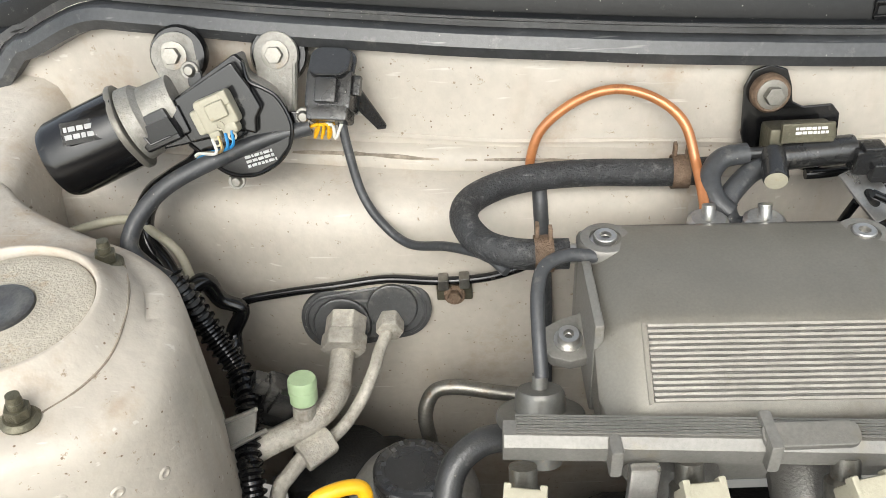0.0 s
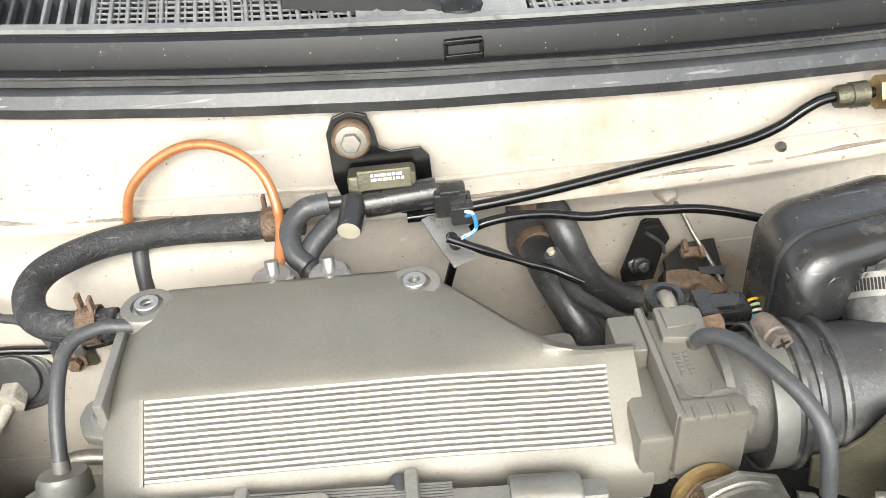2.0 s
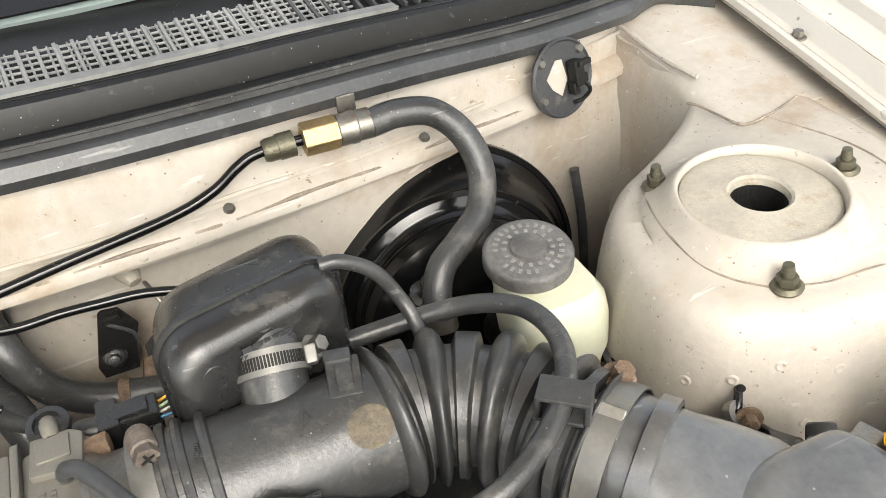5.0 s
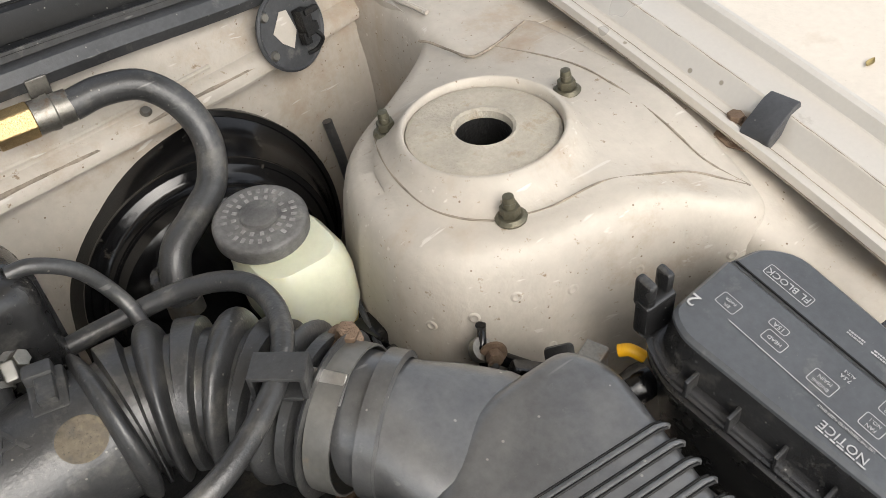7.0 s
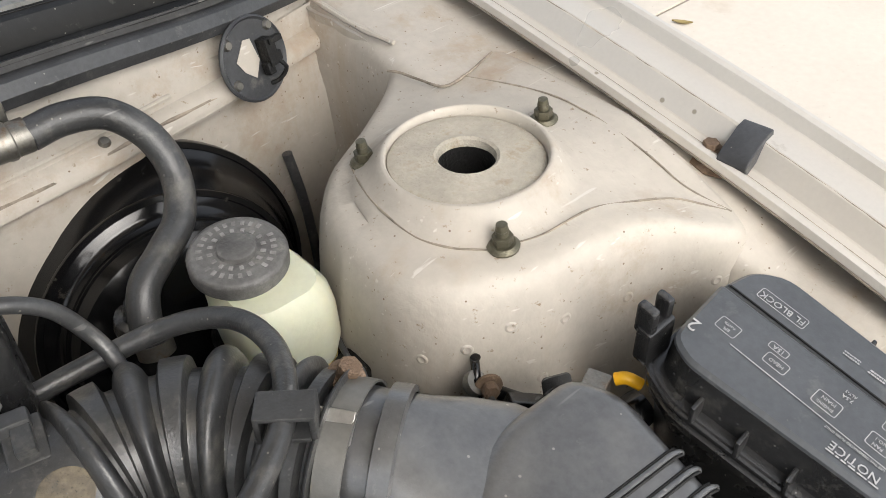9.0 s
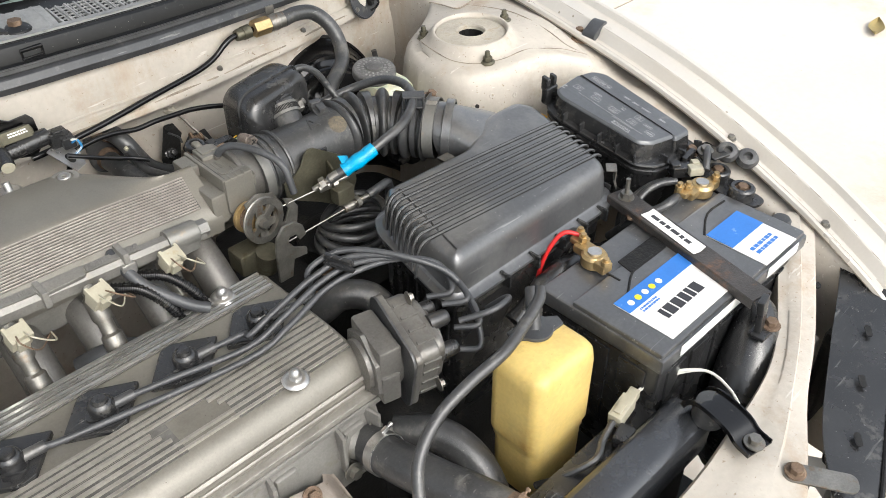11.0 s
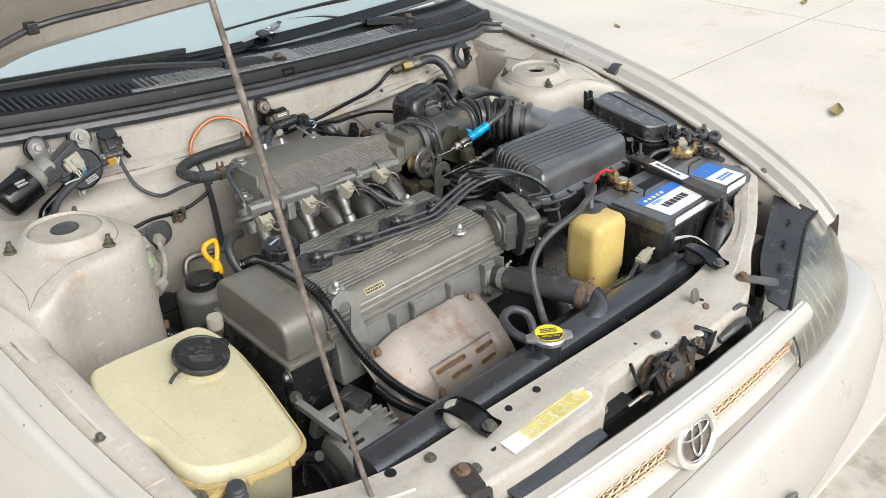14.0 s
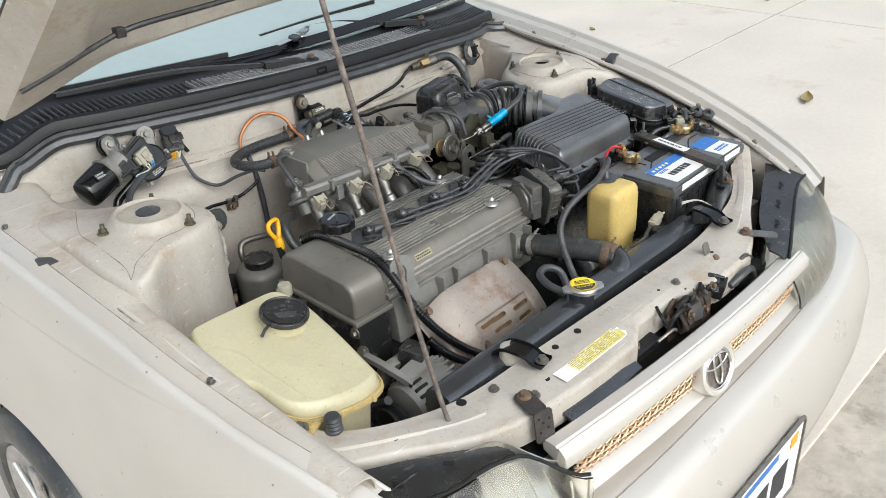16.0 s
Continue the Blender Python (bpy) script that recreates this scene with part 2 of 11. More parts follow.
    if rand:
        info = N.new("ShaderNodeObjectInfo")
        r = N.new("ShaderNodeMapRange")
        r.inputs[3].default_value, r.inputs[4].default_value = 1 - rand, 1 + rand
        L.new(info.outputs["Random"], r.inputs[0])
        hv = N.new("ShaderNodeHueSaturation")
        L.new(r.outputs[0], hv.inputs["Value"])
        L.new(col, hv.inputs["Color"])
        col = hv.outputs["Color"]
    L.new(col, b.inputs["Base Color"])
    rr = N.new("ShaderNodeMapRange")
    rr.inputs[3].default_value, rr.inputs[4].default_value = max(0.03, rough * 0.75), min(1, rough * 1.25)
    L.new(big, rr.inputs[0])
    L.new(rr.outputs[0], b.inputs["Roughness"])
    b.inputs["Metallic"].default_value = metal
    b.inputs["Specular IOR Level"].default_value = spec
    b.inputs["Coat Weight"].default_value = coat
    b.inputs["Coat Roughness"].default_value = 0.12
    b.inputs["Transmission Weight"].default_value = trans
    if sub:
        b.inputs["Subsurface Weight"].default_value = sub
        b.inputs["Subsurface Radius"].default_value = (0.02, 0.015, 0.008)
    if bump:
        bp = N.new("ShaderNodeBump")
        bp.inputs["Strength"].default_value, bp.inputs["Distance"].default_value = bump, 0.002
        L.new(noise_at(bump_scale, 3.0), bp.inputs["Height"])
        L.new(bp.outputs["Normal"], b.inputs["Normal"])
    return m


PAINT = mat("bay_paint", (0.47, 0.43, 0.372), 0.55, 0.05, 0.09, (7, 120), (0.34, 0.255, 0.175), 0.29, 9, 0.34, 110, coat=0.02, streak=(0.36, 0.265, 0.17), specks=((0.17, 0.12, 0.085), 190, 0.13), scuffs=(0.56, 0.53, 0.48))
BODY = mat("body_paint", (0.60, 0.56, 0.50), 0.3, 0.30, 0.04, (5, 300), (0.36, 0.31, 0.25), 0.04, 30, 0.02, 700, coat=0.7, specks=((0.3, 0.26, 0.2), 70, 0.05))
SEAMS = mat("grimy_sealant", (0.3, 0.255, 0.2), 0.8, 0, 0.35, (40, 200), (0.4, 0.34, 0.27), 0.3, 60, 0.5, 400)
BLACK = mat("black_plastic", (0.021, 0.021, 0.0215), 0.27, 0, 0.3, (20, 300), (0.095, 0.091, 0.082), 0.24, 30, 0.10, 700, spec=0.75, specks=((0.18, 0.175, 0.16), 240, 0.10), scuffs=(0.09, 0.09, 0.087))
GLOSSY = mat("gloss_black", (0.006, 0.006, 0.0065), 0.16, 0, 0.2, (20, 200), (0.07, 0.065, 0.055), 0.1, 60, 0.02, 300)
TANK = mat("radiator_plastic", (0.030, 0.032, 0.036), 0.22, 0, 0.25, (16, 200), (0.10, 0.095, 0.085), 0.12, 40, 0.03, 500, spec=1.0)
TRIM = mat("dusty_black_trim", (0.011, 0.0112, 0.0115), 0.34, 0, 0.3, (12, 150), (0.075, 0.072, 0.066), 0.13, 90, 0.06, 500, spec=0.4, specks=((0.2, 0.19, 0.17), 260, 0.10))
RUBBER = mat("black_rubber", (0.044, 0.0445, 0.0455), 0.36, 0, 0.3, (25, 300), (0.125, 0.120, 0.108), 0.32, 36, 0.16, 500, spec=0.7, specks=((0.18, 0.17, 0.15), 220, 0.12), scuffs=(0.11, 0.108, 0.104))
GREYRUB = mat("grey_rubber", (0.050, 0.052, 0.056), 0.42, 0, 0.25, (25, 300), (0.13, 0.125, 0.115), 0.2, 60, 0.14, 500, spec=0.55, specks=((0.2, 0.19, 0.17), 240, 0.10))
CRACKED = mat("cracked_rubber", (0.034, 0.035, 0.037), 0.55, 0, 0.35, (60, 320), (0.15, 0.15, 0.145), 0.3, 160, 1.0, 420, scuffs=(0.16, 0.16, 0.155))
CAST = mat("cast_aluminium", (0.265, 0.255, 0.235), 0.52, 0.45, 0.16, (18, 420), (0.2, 0.18, 0.14), 0.2, 35, 0.14, 900)
COVER = mat("grey_cover_paint", (0.205, 0.193, 0.167), 0.42, 0.4, 0.12, (14, 600), (0.15, 0.135, 0.105), 0.2, 16, 0.1, 1500)
BRIGHT = mat("bare_metal", (0.58, 0.57, 0.55), 0.3, 0.9, 0.15, (40, 500), (0.3, 0.24, 0.16), 0.12, 60, 0.08, 900)
STEEL = mat("zinc_steel", (0.27, 0.258, 0.232), 0.4, 0.85, 0.2, (60, 500), (0.2, 0.12, 0.06), 0.25, 70, 0.12, 900)
RUSTY = mat("rusty_steel", (0.2, 0.135, 0.09), 0.7, 0.35, 0.3, (30, 260), (0.3, 0.22, 0.16), 0.35, 60, 0.7, 500)
BRASS = mat("brass", (0.55, 0.40, 0.2), 0.36, 0.85, 0.2, (60, 400), (0.3, 0.2, 0.09), 0.2, 80, 0.3, 700)
HEAT = mat("heat_shield", (0.38, 0.33, 0.285), 0.5, 0.5, 0.14, (10, 300), (0.22, 0.11, 0.06), 0.32, 9, 0.2, 500)
YELLOWED = mat("yellowed_plastic", (0.53, 0.485, 0.32), 0.36, 0, 0.10, (6, 200), (0.40, 0.30, 0.13), 0.24, 9, 0.1, 300, sub=0.25)
AMBER = mat("aged_tank_plastic", (0.62, 0.46, 0.16), 0.42, 0, 0.14, (14, 200), (0.4, 0.24, 0.06), 0.2, 20, 0.12, 300, sub=0.25)
STAINED = mat("amber_stained_plastic", (0.50, 0.385, 0.17), 0.42, 0, 0.16, (20, 200), (0.33, 0.20, 0.07), 0.3, 30, 0.14, 300, sub=0.2)
MILKY = mat("milky_plastic", (0.62, 0.63, 0.49), 0.35, 0, 0.06, (12, 200), (0.5, 0.4, 0.2), 0.12, 20, 0.08, 300, sub=0.3)
CREAM = mat("cream_connector", (0.37, 0.345, 0.265), 0.45, 0, 0.08, (60, 400), (0.3, 0.24, 0.14), 0.15, 90, 0.15, 600)
COPPER = mat("copper_tube", (0.5, 0.2, 0.075), 0.3, 0.35, 0.15, (30, 200), (0.25, 0.1, 0.04), 0.15, 60, 0.1, 300, coat=0.4)
BLUE = mat("blue_tape", (0.0, 0.3, 0.55), 0.3, 0, 0.12, (60, 300), (0.02, 0.12, 0.2), 0.15, 90, 0.5, 200)
RED = mat("red_wire", (0.55, 0.02, 0.02), 0.4, 0, 0.1)
YELLOW = mat("yellow_plastic", (0.75, 0.4, 0.01), 0.4, 0, 0.08, (40, 200), (0.3, 0.16, 0.02), 0.1, 50)
WHITEW = mat("white_wire", (0.66, 0.64, 0.58), 0.45, 0, 0.1)
GREEN = mat("green_cap", (0.42, 0.55, 0.33), 0.45, 0, 0.08)
WIREBLUE = mat("blue_wire", (0.02, 0.2, 0.45), 0.4, 0, 0.1)
PAPER = mat("label_paper", (0.78, 0.77, 0.74), 0.45, 0, 0.05, (40, 300), (0.5, 0.45, 0.35), 0.12, 60, 0.04)
LABELBLUE = mat("label_blue", (0.03, 0.16, 0.5), 0.4, 0, 0.06, (40, 300), (0.3, 0.4, 0.6), 0.1, 60, 0.04)
LABELYEL = mat("label_yellow", (0.85, 0.66, 0.02), 0.45, 0, 0.06, (40, 300), (0.6, 0.55, 0.4), 0.1, 60, 0.04)
INK = mat("dark_ink", (0.03, 0.03, 0.035), 0.5, 0, 0.1)
PALEINK = mat("pale_ink", (0.42, 0.42, 0.42), 0.5, 0, 0.15, (60, 300))
CHROME = mat("chrome", (0.75, 0.74, 0.72), 0.12, 1.0, 0.05, (30, 200), None, 0, 10, 0.02)
CONCRETE = mat("pale_concrete", (0.62, 0.56, 0.48), 0.85, 0, 0.07, (1.2, 40), (0.46, 0.37, 0.27), 0.2, 1.6, 0.4, 90)
ROUGHCON = mat("worn_concrete", (0.47, 0.42, 0.35), 0.9, 0, 0.2, (3, 30), (0.25, 0.21, 0.16), 0.3, 9, 1.0, 35)
# near-black: grimy parts, and painted shade for holes, slots and deep gaps
UNDER = mat("grime_and_deep_shade", (0.008, 0.0078, 0.0075), 0.6, 0.2, 0.35, (20, 150), (0.06, 0.05, 0.038), 0.22, 30, 0.6, 300)
GOLD = mat("copper_mesh", (0.5, 0.34, 0.215), 0.4, 0.5, 0.15, (50, 200))
FELT = mat("bearing_rubber", (0.42, 0.385, 0.32), 0.85, 0, 0.14, (30, 260), (0.3, 0.24, 0.16), 0.25, 60, 0.6, 500)
OLIVE = mat("passivated_steel", (0.15, 0.14, 0.10), 0.42, 0.7, 0.2, (40, 300), (0.08, 0.06, 0.03), 0.2, 60, 0.3, 600)
RUSTSTAIN = mat("rust_stained_paint", (0.40, 0.26, 0.13), 0.7, 0, 0.25, (60, 300), (0.18, 0.09, 0.04), 0.35, 90, 0.3, 500)
LIDPLASTIC = mat("dusty_lid_plastic", (0.070, 0.071, 0.073), 0.34, 0, 0.3, (7, 240), (0.125, 0.124, 0.120), 0.34, 10, 0.08, 600, spec=1.0, coat=0.6, specks=((0.24, 0.23, 0.21), 170, 0.10), scuffs=(0.15, 0.15, 0.147))
DARKGAP = mat("dark_gap_fill", (0.12, 0.115, 0.105), 0.6, 0.1, 0.3, (60, 300), (0.14, 0.13, 0.11), 0.2, 80, 0.2, 600)
RODSTEEL = mat("brown_rod_steel", (0.2, 0.165, 0.14), 0.55, 0.4, 0.35, (60, 300), (0.32, 0.27, 0.23), 0.35, 50, 0.4, 500)
CLAMP = mat("worm_clamp_steel", (0.22, 0.215, 0.2), 0.45, 0.6, 0.12, (50, 300), (0.3, 0.24, 0.17), 0.12, 60, 0.06, 700)
DUSTED = mat("brown_dust", (0.13, 0.108, 0.075), 0.8, 0, 0.3, (40, 300), (0.06, 0.055, 0.05), 0.45, 60, 0.3, 500)
LEAF = mat("dry_leaf", (0.30, 0.23, 0.09), 0.7, 0, 0.2)


def glass_mat(name, tint, rough=0.02):
    m = bpy.data.materials.new(name)
    m.use_nodes = True
    b = next(n for n in m.node_tree.nodes if n.type == "BSDF_PRINCIPLED")
    b.inputs["Base Color"].default_value = (*tint, 1)
    b.inputs["Transmission Weight"].default_value = 1.0
    b.inputs["Roughness"].default_value = rough
    b.inputs["IOR"].default_value = 1.5
    return m


LENS = glass_mat("lens_glass", (0.95, 0.94, 0.86), 0.2)
SCREEN = mat("windscreen_glass", (0.34, 0.41, 0.40), 0.05, 0, 0.04, (3, 60), None, 0, 10, 0.01, 30, spec=1.0, coat=1.0)


# shared hardware, at the origin with z up
def hexprism(r, h0, h1, b=0.0008):
    return prism(circle(r, 6), h0, h1, b)


BOLT_M = to_mesh(join(lathe([(0, 0), (0.0105, 0), (0.0105, 0.0018), (0.008, 0.0022), (0, 0.0022)], 20), hexprism(0.0068, 0.002, 0.0085)), "hex_bolt", STEEL)
BOLT_R = to_mesh(join(lathe([(0, 0), (0.0105, 0), (0.0105, 0.0018), (0.008, 0.0022), (0, 0.0022)], 20), hexprism(0.0068, 0.002, 0.0085)), "hex_bolt", RUSTY)
ALLEN = to_mesh(lathe([(0.0025, 0.003), (0.0032, 0.003), (0.0034, 0.007), (0.0062, 0.0072), (0.0068, 0.0064), (0.0068, 0.0012), (0.009, 0.001), (0.009, 0), (0, 0)], 24), "socket_bolt", BRIGHT)
STUD = to_mesh(join(lathe([(0, 0), (0.0125, 0), (0.013, 0.002), (0.010, 0.005), (0, 0.005)], 22), hexprism(0.0085, 0.005, 0.0135),
                    lathe([(0, 0.013), (0.0052, 0.013), (0.0052, 0.017), (0.0047, 0.018), (0.0052, 0.019), (0.0047, 0.0205), (0.0045, 0.024), (0, 0.025)], 16)), "strut_nut", OLIVE)
SCREW = to_mesh(lathe([(0, 0.0032), (0.003, 0.003), (0.0042, 0.001), (0.0045, 0), (0, 0)], 14), "screw", STEEL)


def bars(w, h, rows, seed, depth=0.0004, fill=0.62):
    """Plain bars for writing too small to read: short words in rows, centred, in the x-y plane."""
    rng = random.Random(seed)
    out = []
    for i in range(rows):
        y = h / 2 - (i + 0.5) * h / rows
        x = -w / 2
        while x < w / 2 - w * 0.05:
            l = min(w * rng.uniform(0.06, 0.2), w / 2 - x)
            out.append(box((x + l / 2, y, depth / 2), (l, h / rows * fill, depth), 0))
            x += l + w * 0.035
    return join(*out)

from mathutils.bvhtree import BVHTree

# ---- ground ----
def ground_sheet():
    pieces = [raw([(-60, -60, -0.012), (60, -60, -0.012), (60, 60, -0.012), (-60, 60, -0.012)], [(0, 1, 2, 3)])]
    return join(*pieces)


ground = solo("ground", ground_sheet(), ROUGHCON, "worn pale concrete yard with exposed aggregate", "ground", kind="structure")
for ix, (x0, x1) in enumerate(((-3.6, 4.55), (4.562, 9.0), (9.012, 14))):
    for iy, (y0, y1) in enumerate(((-0.77, 1.085), (1.097, 4.6), (4.612, 8.5), (8.512, 13))):
        part("slab", box(((x0 + x1) / 2, (y0 + y1) / 2, -0.03), (x1 - x0, y1 - y0, 0.06), 0.004), CONCRETE, ground)
part("joint", box((4.0, 1.091, -0.012), (16, 0.018, 0.012), 0.0), SEAMS, ground, "dirty expansion joint")
part("joint", box((4.556, 4.0, -0.012), (0.018, 12, 0.012), 0.0), SEAMS, ground, "dirty expansion joint")


# ---- body panels ----
def seal_z(x):
    return 0.927 - 0.05 * x - 0.012 * smooth(0.3, 0.62, x) - 0.045 * smooth(-0.545, -0.66, x)


def wall_y(x):
    return 0.185 + 0.22 * x * x


def low_y(x):
    a = 0.150 + 0.05 * smooth(-0.16, 0.02, x)
    return a + 0.05 * smooth(-0.38, -0.6, x) + 0.05 * smooth(0.3, 0.6, x)


def firewall_at(x, s):
    yw, zl, yl, zs = wall_y(x), 0.846 - 0.012 * x, low_y(x), seal_z(x)
    prof = [(yw + 0.02, zs + 0.004), (yw + 0.006, zs - 0.006), (yw + 0.002, zs - 0.03), (yw - 0.002, zl + 0.022), (yw - 0.004, zl + 0.009), (yw - 0.012, zl + 0.006), (yw - 0.016, zl + 0.002),
            (yw - 0.016, zl - 0.002), (yw - 0.006, zl - 0.005), (mix(yw - 0.004, yl, 0.35), zl - 0.009), (mix(yw, yl, 0.75), zl - 0.014), (yl + 0.003, zl - 0.026),
            (yl, zl - 0.045), (yl, 0.76), (yl + 0.002, 0.71), (yl + 0.012, 0.62), (yl + 0.04, 0.5), (yl + 0.06, 0.40)]
    y, z = prof[s]
    y += 0.0016 * noise.noise(Vector((x * 14, z * 20, 1.0)))
    return (x, y, z)


firewall = solo("wall_firewall", thick(surf(firewall_at, steps(-0.70, 0.70, 90), range(18)), -0.003), PAINT,
                "beige painted steel firewall with seam ledge, rust stains and dirt", "firewall", kind="structure", sharp=50)
# seam bead on the ledge
part("seam_bead", tube([(x, wall_y(x) - 0.006, 0.862 - 0.012 * x + 0.001 * math.sin(x * 31)) for x in steps(-0.46, 0.46, 22)], 0.0022, 6, 3), PAINT, firewall)
part("lower_bead", tube([(x, wall_y(x) - 0.0150, 0.8420 - 0.012 * x + 0.0008 * math.sin(x * 23)) for x in steps(-0.52, 0.55, 40)], 0.0036, 8, 3, 0.2), PAINT, firewall)
part("seam_line", tube([(x, wall_y(x) - 0.0165, 0.8505 - 0.012 * x + 0.0012 * math.sin(x * 47)) for x in steps(-0.50, 0.55, 40)], 0.0017, 6, 3, 0.6), SEAMS, firewall, "brown sealant line")
for x in (0.24, 0.4):
    put("rivet", SCREW, firewall, aim((x, wall_y(x) - 0.011, 0.857 - 0.012 * x), (0, -0.5, 0.85)))


TOWER_EDGE = [(0.462, 0.02), (0.461, -0.021), (0.472, -0.048), (0.493, -0.068), (0.525, -0.084), (0.559, -0.092), (0.60, -0.106), (0.645, -0.132), (0.672, -0.125), (0.69, -0.06), (0.695, 0.05), (0.695, 0.14), (0.668, 0.185), (0.635, 0.182), (0.600, 0.148), (0.553, 0.118), (0.508, 0.094), (0.477, 0.062)]


def strut_tower(side):
    """A strut tower with its bearing cup and three nuts; built on the positive side."""
    cx, cy = 0.557, 0.009
    edge = spline([(x, y, 0) for x, y in TOWER_EDGE] + [(*TOWER_EDGE[0], 0)], 12)[:-1]
    ring = []
    flare = 1.0 if side > 0 else 0.30
    for k, z in ((1.26, 0.42), (1.20, 0.60), (1.12, 0.74), (1.075, 0.80), (1.045, 0.824), (1.01, 0.837), (0.96, 0.8435), (0.90, 0.8465), (0.80, 0.848)):
        loop = []
        k = 1 + (k - 1) * flare if k > 1 else k
        for p in edge:
            d = Vector((p.x - cx, p.y - cy, 0))
            q = d * (1 + (k - 1) * 0.095 / max(0.095, d.length) * (1.0 if k > 1 else 1.0))
            w = 1 + 0.012 * noise.noise(Vector((d.x * 22, d.y * 22, z * 9)))
            x, y = cx + q.x * w, cy + q.y * w
            rise = 0.10 * q.x + 0.03 * -q.y
            sag = 0.021 * smooth(0.03, 0.11, q.x) * smooth(-0.015, -0.13, q.y)
            loop.append((x, y, z + (min(0.007, rise * 0.6) - sag) * smooth(0.7, 0.84, z)))
        ring.append(loop)
    for r, z in ((0.0745, 0.8495), (0.0685, 0.8525), (0.0635, 0.8575), (0.0590, 0.8635), (0.0560, 0.8665), (0.0540, 0.8672), (0.0528, 0.8662), (0.0522, 0.860), (0.0515, 0.84)):
        loop = []
        for p in edge:
            d = Vector((p.x - cx, p.y - cy, 0)).normalized()
            loop.append((cx + d.x * r, cy + 0.003 + d.y * r, z + 0.05 * d.x * r))
        ring.append(loop)
    body = loft(ring, cap=False)
    cup = lathe([(0.0530, -0.004), (0.0515, 0.0), (0.048, 0.0015), (0.040, 0.002), (0.027, 0.0015), (0.0215, 0.003), (0.0195, 0.0015), (0.0188, -0.004)], 48, Matrix.Translation((cx, cy + 0.003, 0.8615)))
    core = lathe([(0.0188, 0.018), (0.0182, 0.0), (0.0175, -0.02), (0.012, -0.022), (0.008, -0.012), (0.006, -0.008), (0, -0.007)], 24, Matrix.Translation((cx, cy + 0.003, 0.840)))
    if side < 0:
        core.free()
        core = lathe([(0.0205, 0.0), (0.020, 0.003), (0.017, 0.004), (0.006, 0.002), (0, 0.002)], 32, Matrix.Translation((cx, cy + 0.003, 0.8625)))
    if side < 0:
        body, cup, core = mirrored(body), mirrored(cup), mirrored(core)
    t = thing("strut_tower", (side * cx, cy, 0.42), "beige steel strut tower with exposed bearing and three rusty nuts", "strut tower", "strut towers")
    skin = part("tower_body", body, PAINT, t, sharp=60)
    part("bearing_cup", cup, FELT, t, "grey weathered rubber bearing ring")
    part("strut_core", core, UNDER if side > 0 else RUBBER, t, "dark strut rod well inside the bearing" if side > 0 else "black rubber centre cap")
    if side > 0:
        part("rod_end", lathe([(0, 0.012), (0.006, 0.011), (0.008, 0.006), (0.008, -0.02)], 20, Matrix.Translation((cx, cy + 0.003, 0.828))), RUSTY, t, "rusty strut rod end")
    for x, y, z in ((0.519, 0.071, 0.847), (0.523, -0.055, 0.8475), (0.637, 0.018, 0.8525)):
        put("strut_nut", STUD, t, aim((side * x, y, z), (side * -0.10, 0.03, 1)) @ Matrix.Diagonal((0.78, 0.78, 0.74, 1)))
    shell = BVHTree.FromPolygons([v.co.copy() for v in skin.data.vertices], [tuple(p.vertices) for p in skin.data.polygons])

    def on(p):
        hit = shell.ray_cast(Vector((side * p[0], p[1], 0.95)), Vector((0, 0, -1)))[0]
        return (side * p[0], p[1], hit.z + 0.0002 if hit is not None else p[2])

    def beside(d, z):
        d = Vector((side * d.x, d.y, 0))
        at, nor = shell.ray_cast(Vector((side * cx, cy, z)) + d * 0.4, -d)[:2]
        return aim(at, nor if nor.dot(d) > 0 else -nor)

    for pts in (((0.513, 0.080, 0.846), (0.497, 0.045, 0.8465), (0.490, 0.014, 0.8465), (0.491, -0.013, 0.8465), (0.500, -0.034, 0.847), (0.514, -0.050, 0.847)),
                ((0.518, -0.052, 0.847), (0.546, -0.064, 0.8475), (0.583, -0.069, 0.8465), (0.611, -0.079, 0.8435), (0.641, -0.090, 0.838), (0.657, -0.107, 0.832), (0.668, -0.118, 0.826)),
                ((0.625, 0.14, 0.851), (0.661, 0.051, 0.8545), (0.664, -0.001, 0.8525), (0.662, -0.052, 0.845), (0.660, -0.088, 0.837), (0.668, -0.118, 0.826))):
        part("plate_seam", tube([on(p) for p in pts], 0.0007, 6, 6, 0.5), SEAMS, t, "cracked grimy sealant line")
    rng = random.Random(9)
    for a, z in ((-2.35, 0.800), (-2.1, 0.812), (-1.75, 0.806), (-1.35, 0.803), (-1.05, 0.800), (-2.6, 0.79), (-1.9, 0.765), (-2.2, 0.752)):
        d = Vector((math.cos(a), math.sin(a), 0))
        part("weld_spot", lathe([(0, -0.0002), (0.0016, 0.0003), (0.0026, 0.0007), (0.0036, 0.0004), (0.0046, -0.0005)], 14, beside(d, z)), PAINT, t)
    return t


tower_right = strut_tower(1)
tower_left = strut_tower(-1)
tower_left.location += Vector((0.010, -0.023, 0.028))

# the ledge between tower and fender, station by station from front to rear: x inner, z top, x outer
APRON = ((-0.62, 0.62, 0.715, 0.665), (-0.5, 0.63, 0.735, 0.675), (-0.36, 0.64, 0.765, 0.685), (-0.22, 0.652, 0.80, 0.695), (-0.165, 0.655, 0.806, 0.70), (-0.13, 0.645, 0.821, 0.702),
         (-0.08, 0.615, 0.832, 0.705), (0.0, 0.60, 0.846, 0.71), (0.12, 0.605, 0.853, 0.715), (0.2, 0.614, 0.862, 0.72), (0.27, 0.609, 0.874, 0.725), (0.34, 0.606, 0.885, 0.73))


